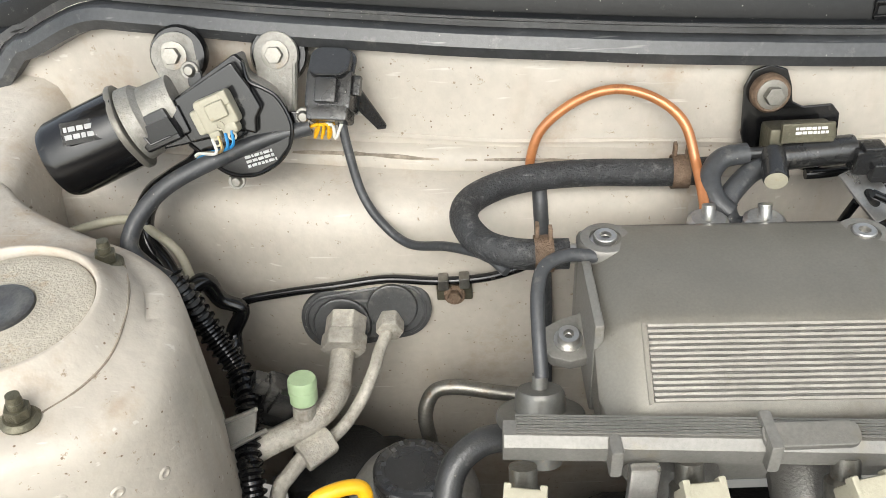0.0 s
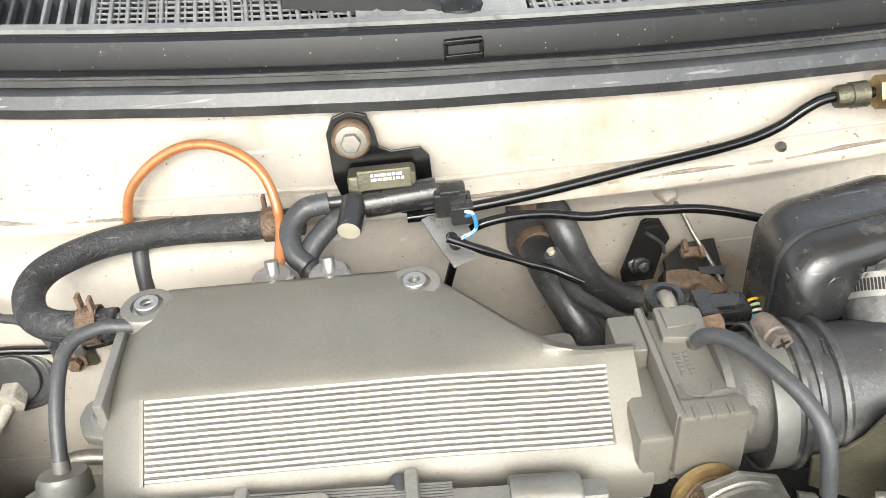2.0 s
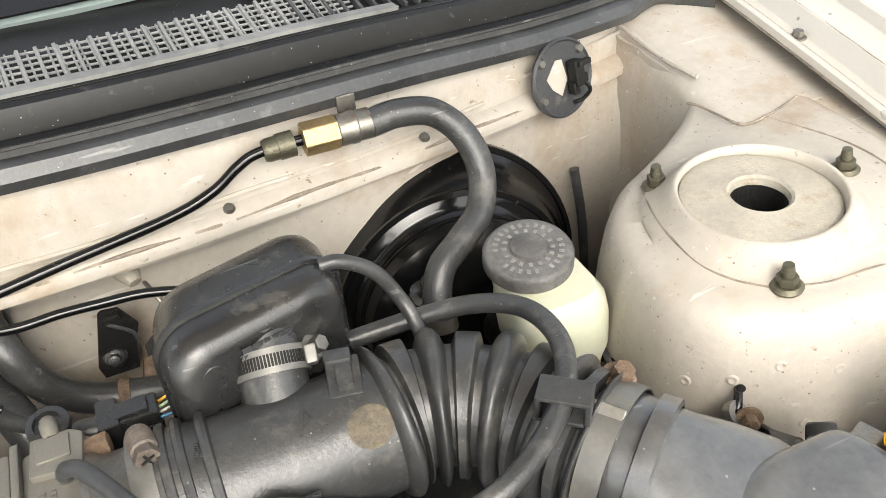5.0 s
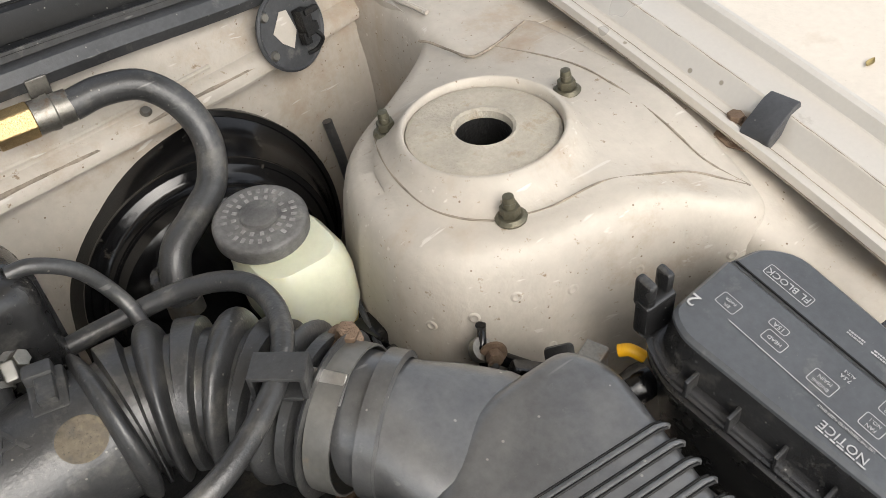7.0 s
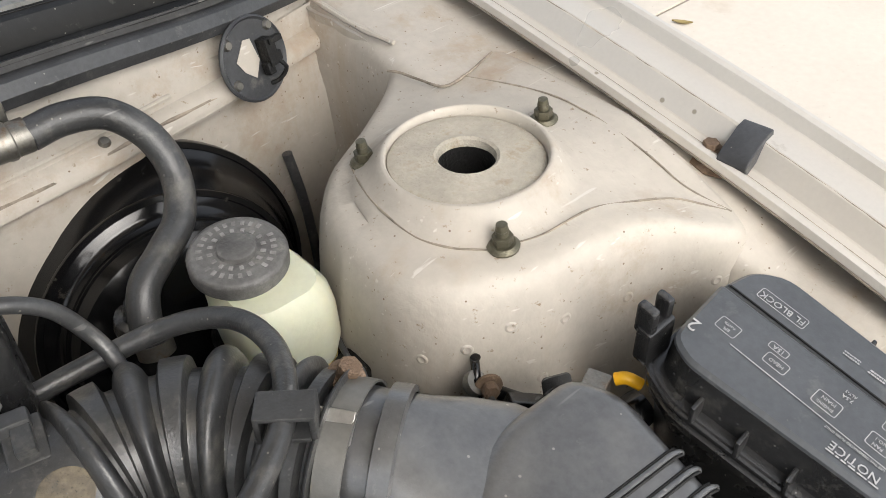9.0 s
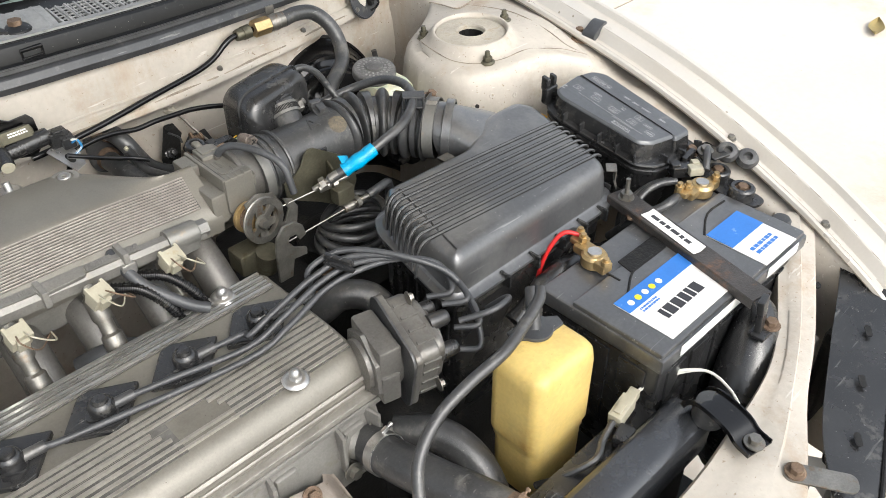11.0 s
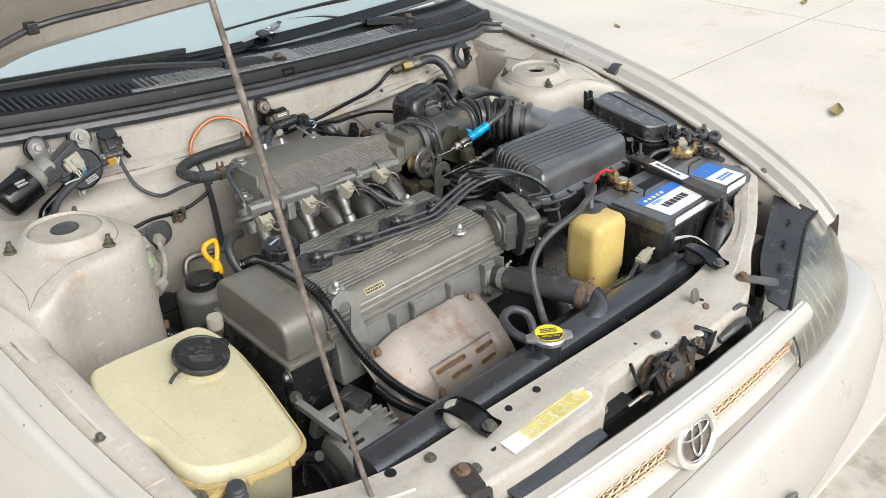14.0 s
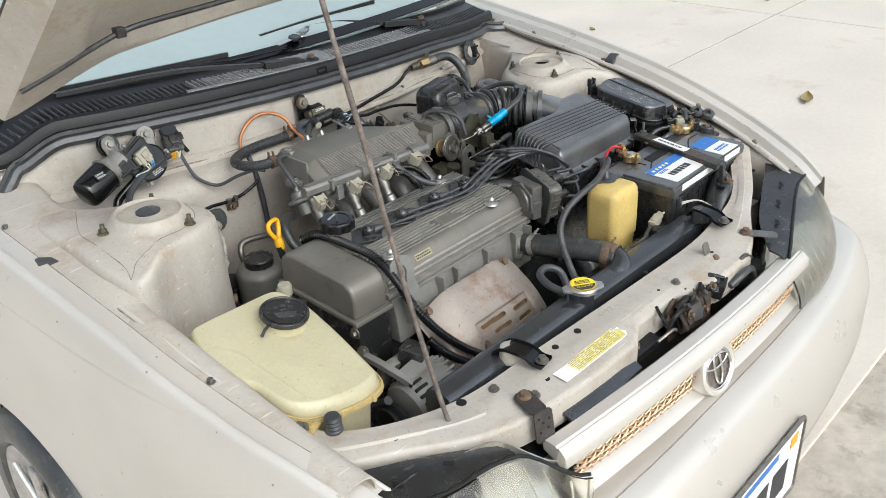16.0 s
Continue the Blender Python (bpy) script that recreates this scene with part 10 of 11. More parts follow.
part("large_pipe", tube([(-0.386, 0.116, 0.732), (-0.3875, 0.098, 0.7250), (-0.389, 0.080, 0.7196), (-0.3981, 0.064, 0.716), (-0.4147, 0.050, 0.7151), (-0.4408, 0.034, 0.7138), (-0.460, 0.022, 0.708)], 0.0094, 18, 7), OXID, acp)
part("small_pipe", tube([(-0.351, 0.130, 0.736), (-0.358, 0.112, 0.7300), (-0.361, 0.098, 0.7262), (-0.3708, 0.080, 0.7127), (-0.3836, 0.062, 0.7034), (-0.3969, 0.048, 0.7003)], 0.0049, 14, 7), OXID, acp)
part("joint_nut", prism(circle(0.013, 6), 0, 0.026, 0.002, aim((-0.3935, 0.052, 0.7015), (-0.75, -0.62, -0.1))), OXID, acp)
part("tail_pipe", tube([(-0.412, 0.037, 0.699), (-0.4221, 0.025, 0.6936), (-0.4284, 0.015, 0.690), (-0.432, 0.005, 0.672)], 0.0060, 14, 5), OXID, acp)
part("service_port", lathe([(0, 0), (0.0085, 0), (0.0085, 0.014), (0, 0.014)], 18, aim((-0.4105, 0.056, 0.719), (0.05, 0.15, 1))), OXID, acp)
part("green_cap", lathe([(0, 0.0), (0.0098, 0.0), (0.0105, 0.002), (0.0105, 0.010), (0.0098, 0.011), (0.0105, 0.012), (0.0105, 0.018), (0.0095, 0.020), (0, 0.020)], 24, aim((-0.4095, 0.059, 0.735), (0.05, 0.15, 1))), GREEN, acp, "pale green valve cap")

solo("wiring_plug", join(box((-0.430, 0.066, 0.728), (0.030, 0.022, 0.036), 0.003, pose(0, 0, 0, 0, 35, 10)), box((-0.424, 0.056, 0.735), (0.016, 0.006, 0.022), 0.001, pose(0, 0, 0, 0, 35, 10)), box((-0.436, 0.066, 0.745), (0.022, 0.016, 0.010), 0.002, pose(0, 0, 0, 0, 35, 10))), BLACK, "dusty black wiring plug behind the pipes", "wiring plug")

# power steering
ps = thing("steering_reservoir", (-0.333, 0.03, 0.62), "grey metal power steering can with black cap", "fluid reservoir")
part("can", lathe([(0, -0.09), (0.044, -0.09), (0.048, -0.08), (0.049, -0.012), (0.044, -0.002), (0.032, 0.004), (0, 0.004)], 44, Matrix.Translation((-0.333, 0.026, 0.676))), CAST, ps)
psc = part("cap", lathe([(0, 0), (0.028, 0.0), (0.029, 0.002), (0.0285, 0.014), (0.0265, 0.016), (0.020, 0.0165), (0.019, 0.0158), (0, 0.0158)], 36, Matrix.Translation((-0.333, 0.026, 0.680))), BLACK, ps, "black ribbed screw cap")
for k in range(18):
    part("mark", moved(box((0, 0.0235 if k % 2 else 0.021, 0.0166), (0.003, 0.0035, 0.0006), 0, None, 1), Matrix.Translation((-0.333, 0.026, 0.680)) @ pose(0, 0, 0, 0, 0, k * 20)), GREYRUB, psc)
solo("steering_pipe", tube([(-0.24, 0.100, 0.686), (-0.27, 0.102, 0.690), (-0.30, 0.106, 0.693), (-0.318, 0.106, 0.688), (-0.326, 0.098, 0.67), (-0.322, 0.09, 0.64)], 0.0062, 14, 7), STEEL, "grey steel pipe bending down the firewall", "pipe")
solo("fuel_hose", tube([(-0.262, -0.01, 0.77), (-0.285, -0.02, 0.775), (-0.302, -0.035, 0.765), (-0.305, -0.06, 0.74), (-0.295, -0.09, 0.715)], 0.009, 14, 7), RUBBER, "black fuel hose beside the rail", "hose")

# harness on the left tower
lh = thing("side_harness", (-0.44, 0.05, 0.65), "black taped corrugated harness beside the strut tower", "wiring harness")
part("trunk", corrugated([(-0.500, 0.108, 0.815), (-0.4934, 0.104, 0.8069), (-0.4786, 0.096, 0.7747), (-0.4594, 0.080, 0.7486), (-0.4483, 0.055, 0.7366), (-0.4482, 0.030, 0.723), (-0.4425, 0.005, 0.7109), (-0.44, -0.012, 0.685), (-0.44, -0.02, 0.65)], 0.0088, 0.0065, 0.16), GLOSSY, lh)
part("branch", tube([(-0.4959, 0.110, 0.795), (-0.483, 0.124, 0.797), (-0.4747, 0.125, 0.7774), (-0.4603, 0.125, 0.7674), (-0.4690, 0.119, 0.7500), (-0.4697, 0.110, 0.7364), (-0.472, 0.10, 0.70)], 0.0062, 12, 6, 0.35), GLOSSY, lh)
part("tail", corrugated([(-0.44, -0.02, 0.65), (-0.43, -0.05, 0.655), (-0.40, -0.07, 0.655), (-0.37, -0.085, 0.65)], 0.0075, 0.006, 0.12), GLOSSY, lh)
hbk = thing("harness_bracket", (-0.455, 0.02, 0.70), "grey steel harness bracket bolted to the tower", "bracket")
part("plate", moved(prism([(-0.010, -0.040), (0.006, -0.044), (0.010, -0.02), (0.012, 0.03), (0.002, 0.038), (-0.010, 0.034)], -0.0015, 0.0015, 0.0005), Matrix.Translation((-0.470, 0.030, 0.728)) @ pose(0, 0, 0, 62, 12, 30)), STEEL, hbk)
part("arm", raw([(-0.470, 0.022, 0.728), (-0.424, 0.020, 0.752), (-0.427, 0.012, 0.736), (-0.466, 0.010, 0.712), (-0.470, 0.026, 0.727), (-0.424, 0.024, 0.751), (-0.427, 0.016, 0.735), (-0.466, 0.014, 0.711)], [(0, 1, 2, 3), (7, 6, 5, 4), (0, 4, 5, 1), (1, 5, 6, 2), (2, 6, 7, 3), (3, 7, 4, 0)]), CAST, hbk, "grey folded steel arm")
part("arm_lip", tube([(-0.470, 0.0225, 0.7285), (-0.424, 0.0205, 0.7525)], 0.0016, 8, 2), BRIGHT, hbk)
part("arm_lip", tube([(-0.466, 0.0100, 0.7115), (-0.427, 0.0115, 0.7360), (-0.418, 0.0120, 0.741)], 0.0016, 8, 2), BRIGHT, hbk)
hbk.location += Vector((-0.007, 0.0, 0.017))
put("bracket_bolt", BOLT_M, hbk, aim((-0.466, 0.030, 0.752), (0.6, -0.6, 0.5)) @ Matrix.Diagonal((0.8, 0.8, 0.8, 1)))
for pts in ([(-0.44, 0.05, 0.66), (-0.43, 0.0, 0.64), (-0.44, -0.06, 0.60)], [(-0.40, -0.02, 0.64), (-0.42, -0.08, 0.63), (-0.43, -0.14, 0.60)], [(-0.38, -0.05, 0.65), (-0.42, -0.10, 0.645), (-0.46, -0.12, 0.63)]):
    solo("loose_wire", tube(pts, 0.004, 8, 6, 0.2), RUBBER, "dusty black wire in the gap by the tower", "wire", "loose wires")
# filler blocks added near-black to shade the low bay, named after likely parts
for c, sz, bev, nm, lb in (((-0.42, -0.10, 0.57), (0.08, 0.16, 0.10), 0.015, "engine_mount", "added near-black filler block low in the bay"), ((-0.39, 0.08, 0.60), (0.1, 0.06, 0.08), 0.012, "steering_pump", "second added near-black filler block low in the bay"), ((-0.43, -0.03, 0.62), (0.03, 0.04, 0.05), 0.006, "relay_box", "small added near-black filler block beside the tower")):
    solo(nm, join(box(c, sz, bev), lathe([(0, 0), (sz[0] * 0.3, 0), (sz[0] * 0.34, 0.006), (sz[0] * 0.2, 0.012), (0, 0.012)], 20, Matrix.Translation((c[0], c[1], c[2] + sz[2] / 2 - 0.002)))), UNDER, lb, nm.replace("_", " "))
# added near-black block: keeps the gap under the intake tube in shade
gbx = thing("dark_gap_block", (0.27, 0.0, 0.46), "added near-black block filling the gap under the intake tube", "gearbox")
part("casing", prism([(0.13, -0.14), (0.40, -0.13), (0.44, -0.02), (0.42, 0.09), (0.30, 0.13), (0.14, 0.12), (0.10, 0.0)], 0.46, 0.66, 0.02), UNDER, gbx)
part("selector_tower", lathe([(0.045, 0), (0.045, 0.03), (0.03, 0.045), (0.012, 0.05), (0, 0.05)], 28, Matrix.Translation((0.24, -0.03, 0.655))), UNDER, gbx)
for k in range(6):
    put("housing_bolt", BOLT_R, gbx, aim((0.16 + 0.045 * k, -0.10 + 0.03 * (k % 3), 0.661), (0, 0, 1)))
put_b = thing("tower_bolt", (-0.452, -0.08, 0.70), "rusty bolt on the strut tower side", "bolt")
put("bolt", BOLT_R, put_b, aim((-0.4545, -0.055, 0.690), (1, -0.5, 0)) @ Matrix.Diagonal((1.3, 1.3, 1.5, 1)))

# dipstick
ds = thing("dipstick", (-0.352, -0.075, 0.62), "yellow dipstick handle on a dark tube", "dipstick")
DMx = Matrix.Translation((-0.360, -0.088, 0.805)) @ pose(0, 0, 0, 78, 0, 20)
part("loop", moved(tube([(0, -0.022, 0), (-0.008, -0.012, 0), (-0.0145, 0.004, 0), (-0.012, 0.013, 0), (0.0, 0.0155, 0), (0.012, 0.013, 0), (0.0145, 0.004, 0), (0.008, -0.012, 0), (0, -0.022, 0)], 0.0042, 12, 6), DMx), YELLOW, ds, "yellow plastic loop handle")
part("collar", moved(lathe([(0, -0.012), (0.0075, -0.012), (0.0085, 0.0), (0.0065, 0.012), (0, 0.014)], 20, aim((0, -0.028, 0), (0, 1, 0))), DMx), YELLOW, ds)
part("tube", tube([(-0.361, -0.096, 0.772), (-0.358, -0.104, 0.74), (-0.352, -0.114, 0.69), (-0.345, -0.12, 0.64)], 0.006, 14, 5), UNDER, ds)

# ---- washer tank ----
wt = thing("washer_tank", (-0.56, -0.36, 0.5), "yellowed plastic washer fluid tank with black cap", "washer tank")


def tank_top(x, y):
    return 0.786 - 0.1317 * (x + 0.46) + 0.2126 * (y + 0.228)


TANK_EDGE = round_corners([(-0.640, -0.243), (-0.600, -0.236), (-0.464, -0.222), (-0.446, -0.277), (-0.452, -0.357), (-0.468, -0.476), (-0.513, -0.487), (-0.575, -0.482), (-0.614, -0.464), (-0.629, -0.437), (-0.633, -0.397), (-0.656, -0.370), (-0.658, -0.297)][::-1],
                          [0.02, 0.03, 0.008, 0.016, 0.03, 0.03, 0.03, 0.02, 0.012, 0.04, 0.04, 0.014, 0.014], 4)


def tank_ring(d, dz):
    return [(x, y, tank_top(x, y) + dz) for x, y in inset(TANK_EDGE, d)]


part("tank", loft([tank_ring(d, dz) for d, dz in ((0.030, -0.27), (0.022, -0.12), (0.014, -0.030), (0.002, -0.0255), (0.0006, -0.017), (0.0020, -0.0095), (0.0050, -0.0040), (0.0080, -0.0012), (0.0110, 0.0))]), YELLOWED, wt, sharp=60)
part("seam", loft([tank_ring(d, dz) for d, dz in ((0.004, -0.0275), (-0.0055, -0.0265), (-0.0062, -0.0235), (-0.0055, -0.0205), (0.003, -0.0195))], cap=False), STAINED, wt, "amber welded seam flange")
part("seam_rib", tube(tank_ring(-0.0030, -0.0185) + tank_ring(-0.0030, -0.0185)[:1], 0.0013, 6, 1, smooth=False), STAINED, wt)
LUG = round_corners([(-0.632, -0.400), (-0.640, -0.470), (-0.642, -0.492), (-0.622, -0.500), (-0.608, -0.488), (-0.576, -0.476), (-0.600, -0.440)], [0.004, 0.02, 0.012, 0.012, 0.012, 0.004, 0.01], 3)
part("lug", loft([[(x, y, tank_top(x, y) + dz) for x, y in inset(LUG, d)] for d, dz in ((0.001, -0.0300), (0.0, -0.0290), (0.0, -0.0245), (0.001, -0.0235))]), STAINED, wt, "amber stained fixing lug")
for p, q in (((-0.634, -0.405), (-0.638, -0.468)), ((-0.582, -0.474), (-0.612, -0.484))):
    part("lug_web", loft([[(x, y, tank_top(x, y) + dz) for x, y in ((p[0] - 0.001, p[1]), (p[0] + 0.001, p[1]), (q[0] + 0.001, q[1]), (q[0] - 0.001, q[1]))] for dz in (-0.026, -0.0185)]), STAINED, wt)
put("lug_bolt", BOLT_M, wt, aim((-0.626, -0.478, tank_top(-0.626, -0.478) - 0.0225), (-0.12, 0.2, 1)) @ Matrix.Diagonal((1.35, 1.35, 1.1, 1)))
part("lug_washer", lathe([(0, 0), (0.0125, 0), (0.0125, 0.0015), (0, 0.002)], 24, aim((-0.626, -0.478, tank_top(-0.626, -0.478) - 0.0240), (-0.12, 0.2, 1))), UNDER, wt)
for x, y in ((-0.603, -0.238), (-0.655, -0.300), (-0.560, -0.489), (-0.500, -0.490)):
    part("weld_tab", lathe([(0, -0.004), (0.0042, -0.004), (0.0042, 0.003), (0.003, 0.0045), (0, 0.0046)], 14, Matrix.Translation((x, y, tank_top(x, y) - 0.021))), STAINED, wt)
part("crease", tube([(x, y, tank_top(x, y) + 0.0006) for x, y in ((-0.642, -0.290), (-0.612, -0.325), (-0.604, -0.370), (-0.597, -0.415), (-0.590, -0.455))], 0.0008, 6, 5), YELLOWED, wt)
WCM = Matrix.Translation((-0.511, -0.309, 0.790)) @ pose(0, 0, 0, 11, 6, 0)
wc = part("cap", moved(join(lathe([(0, 0), (0.0375, 0.0), (0.0385, 0.002), (0.0385, 0.0065), (0.0370, 0.0085), (0.0345, 0.0088), (0.0335, 0.0072), (0.0320, 0.0070), (0.0315, 0.0084), (0, 0.0086)], 52), prism([(0.026, -0.020), (0.044, -0.006), (0.047, 0.0), (0.044, 0.006), (0.026, 0.020)], 0.002, 0.0065, 0.001)), WCM @ pose(0, 0, 0, 0, 0, 10)), BLACK, wt, "black snap cap with moulded symbols")
part("cap_mark", moved(join(*[box((x, y, 0.0088), (0.008, 0.006, 0.0008), 0.0003) for x, y in ((-0.012, 0.010), (0.000, 0.012), (0.011, 0.009))], prism([(-0.013, -0.017), (0.013, -0.017), (0.018, -0.004), (-0.018, -0.004)], 0.0085, 0.0092, 0.0003), tube([(-0.008, -0.001, 0.009), (0.0, 0.003, 0.009), (0.008, -0.001, 0.009)], 0.0008, 6, 4)), WCM @ pose(0, 0, 0, 0, 0, -25)), GREYRUB, wc)
part("cap_strap", tube([WCM @ Vector((-0.036, -0.010, 0.002)), WCM @ Vector((-0.048, -0.016, 0.002)), WCM @ Vector((-0.056, -0.020, -0.004))], 0.0026, 8, 4), BLACK, wt)
part("neck", lathe([(0.041, -0.026), (0.036, -0.014), (0.0335, -0.010), (0.0335, 0.001), (0, 0.001)], 40, WCM), YELLOWED, wt)
wv = thing("washer_valve", (-0.425, -0.20, 0.72), "cream cylindrical pressure switch on a pipe", "pressure switch")
part("cap", lathe([(0, 0), (0.011, 0), (0.0125, 0.002), (0.0125, 0.018), (0.011, 0.021), (0, 0.022)], 22, Matrix.Translation((-0.425, -0.19, 0.738))), CREAM, wv)
part("stem", lathe([(0, -0.04), (0.008, -0.04), (0.008, -0.01), (0.011, -0.008), (0.011, 0.0), (0, 0.0)], 18, Matrix.Translation((-0.425, -0.19, 0.738))), OLIVE, wv)
part("pipe", tube([(-0.425, -0.19, 0.705), (-0.44, -0.17, 0.70), (-0.47, -0.15, 0.70), (-0.49, -0.15, 0.68)], 0.006, 12, 5), CREAM, wv)

# rubber buffers on the support ends
for x, y, z, h in ((-0.585, -0.500, 0.717, 0.026), (0.615, -0.478, 0.732, 0.018)):
    solo("rubber_buffer", lathe([(0, 0), (0.0135, 0.0), (0.0135, 0.003), (0.0115, 0.0045)] + [(0.0125 if k % 2 else 0.0108, 0.005 + (h - 0.007) * k / 6) for k in range(7)] + [(0.0105, h - 0.001), (0.006, h), (0, h - 0.001)], 24, Matrix.Translation((x, y, z))), GREYRUB, "grey ribbed rubber bonnet buffer", "rubber buffer", "rubber buffers")

FADED = mat("faded_yellow_print", (0.72, 0.62, 0.16), 0.5, 0, 0.15, (60, 300), (0.78, 0.76, 0.7), 0.45, 70, 0.05)
# sticker on the support
SM = Matrix.Translation((-0.202, -0.664, 0.7062)) @ pose(0, 0, 0, 3, 0, -1)
put("stamped_number", text_mesh("4197", 0.018, 0.0002, FELT), support, Matrix.Translation((-0.091, -0.6165, 0.7048)) @ pose(0, 0, 0, 0, 0, -6), "stamped figures")
PALEPRINT = mat("faded_print", (0.40, 0.34, 0.13), 0.5, 0, 0.2, (60, 300))
st = part("sticker", moved(prism([(-0.0825, -0.015), (0.060, -0.0155), (0.078, -0.0135), (0.0845, -0.006), (0.0800, 0.002), (0.0835, 0.008), (0.0740, 0.0145), (-0.0825, 0.015)], -0.0001, 0.0005, 0.0001), SM), PAPER, support, "torn white and yellow sticker")
part("yellow_field", moved(prism([(-0.050, -0.013), (0.075, -0.013), (0.080, 0.004), (0.066, 0.0135), (-0.050, 0.0135)], 0.0006, 0.0010, 0), SM), FADED, st)
part("print", moved(bars(0.115, 0.022, 7, 41, 0.0003, 0.38), SM @ Matrix.Translation((0.010, 0, 0.0010))), PALEPRINT, st, "printed lines too small to read")
for x, y in ((-0.367, -0.605), (-0.34, -0.66), (0.06, -0.66)):
    put("support_bolt", BOLT_M, support, aim((x, y, 0.7065), (0, 0, 1)) @ Matrix.Diagonal((0.8, 0.8, 0.8, 1)))

# ---- latch, brackets and the dark space behind the grille ----
GREASY = mat("greasy_rusty_steel", (0.085, 0.062, 0.046), 0.5, 0.3, 0.4, (40, 260), (0.19, 0.12, 0.075), 0.34, 60, 0.8, 400)
lt = thing("bonnet_latch", (0.05, -0.675, 0.62), "greasy rusty bonnet latch behind the grille bar", "bonnet latch")
part("plate", moved(prism([(-0.05, -0.04), (0.05, -0.04), (0.055, 0.02), (0.02, 0.03), (0.0, 0.012), (-0.02, 0.03), (-0.05, 0.02)], 0, 0.006, 0.002), Matrix.Translation((0.04, -0.680, 0.672)) @ pose(0, 0, 0, 82, 0, 4)), GREASY, lt)
part("hook", join(tube([(0.01, -0.69, 0.69), (0.03, -0.695, 0.70), (0.05, -0.69, 0.69), (0.06, -0.69, 0.67)], 0.006, 10, 5), box((0.03, -0.69, 0.66), (0.05, 0.014, 0.03), 0.004)), UNDER, lt)
part("spring", tube([(0.06 + 0.006 * math.cos(a), -0.695 + 0.006 * math.sin(a), 0.68 - 0.0012 * a) for a in steps(0, 36, 110)], 0.0012, 6, smooth=False), STEEL, lt)
part("lever", box((0.11, -0.70, 0.685), (0.05, 0.02, 0.006), 0.002, pose(0, 0, 0, 10, -25, 0)), UNDER, lt)
part("pull_cable", tube([(-0.02, -0.67, 0.70), (-0.035, -0.69, 0.695), (-0.03, -0.70, 0.68)], 0.003, 8, 4), UNDER, lt)
part("side_plate", moved(prism([(-0.045, -0.03), (0.04, -0.035), (0.05, 0.012), (0.02, 0.026), (0.006, 0.010), (-0.014, 0.012), (-0.03, 0.028), (-0.05, 0.012)], -0.002, 0.002, 0.0008), Matrix.Translation((0.05, -0.704, 0.676)) @ pose(0, 0, 0, 78, 0, -6)), GREASY, lt, "rusty latch side plate")
part("catch", prism([(-0.012, -0.018), (0.012, -0.020), (0.018, 0.004), (0.006, 0.020), (-0.014, 0.016)], -0.003, 0.003, 0.001, Matrix.Translation((0.085, -0.70, 0.688)) @ pose(0, 0, 0, 70, 0, 25)), UNDER, lt, "greasy black catch")
part("striker_guide", tube([(-0.03, -0.70, 0.675), (-0.02, -0.706, 0.696), (0.0, -0.708, 0.70), (0.02, -0.706, 0.69)], 0.004, 8, 5), UNDER, lt)
for k in range(4):
    part("latch_leaf", moved(prism([(-0.010, -0.022), (0.012, -0.024), (0.016, -0.004), (0.006, 0.016 + 0.003 * k), (-0.010, 0.012)], -0.0015, 0.0015, 0.0006), Matrix.Translation((0.000 + 0.021 * k, -0.7085 + 0.003 * (k % 2), 0.684)) @ pose(0, 0, 0, 62, 0, 30 - 22 * (k % 3))), GREASY if k % 2 else BARSTEEL, lt)
for k in range(3):
    part("latch_pin", lathe([(0, -0.006), (0.004, -0.006), (0.004, 0.010), (0.0055, 0.010), (0.0055, 0.013), (0, 0.0135)], 12, aim((0.010 + 0.028 * k, -0.706, 0.694), (0.2, -0.6, 0.8))), BARSTEEL, lt)
part("black_arm", join(box((0.118, -0.702, 0.694), (0.040, 0.022, 0.006), 0.002, pose(0, 0, 0, 10, -22, 24)), box((0.135, -0.700, 0.690), (0.006, 0.022, 0.030), 0.002, pose(0, 0, 0, 10, -22, 24))), BLACK, lt, "black plastic latch arm")
part("switch_box", box((0.135, -0.705, 0.68), (0.045, 0.022, 0.030), 0.004, pose(0, 0, 0, 12, 0, 20)), UNDER, lt)
for x, y, z in ((0.02, -0.712, 0.682), (0.07, -0.713, 0.668), (0.10, -0.708, 0.70)):
    put("rivet", BOLT_R, lt, aim((x, y, z), (0, -1, 0.3)) @ Matrix.Diagonal((0.7, 0.7, 0.9, 1)))
for x in (-0.01, 0.08):
    put("latch_bolt", BOLT_R, lt, aim((x, -0.688, 0.672), (0, -1, 0.1)))
hn = thing("horn", (0.19, -0.685, 0.62), "black disc horn behind the grille", "horn")
part("disc", lathe([(0, 0), (0.03, 0), (0.045, 0.006), (0.047, 0.014), (0.03, 0.022), (0.012, 0.026), (0, 0.026)], 36, aim((0.185, -0.675, 0.63), (0.1, -1, 0.2))), UNDER, hn)
part("strap", moved(prism(rounded(0.02, 0.09, 0.008), 0, 0.003, 0.001), Matrix.Translation((0.185, -0.66, 0.685)) @ pose(0, 0, 0, 70, 0, 0)), STEEL, hn)
put("horn_bolt", BOLT_R, hn, aim((0.185, -0.668, 0.700), (0, -0.5, 0.8)))
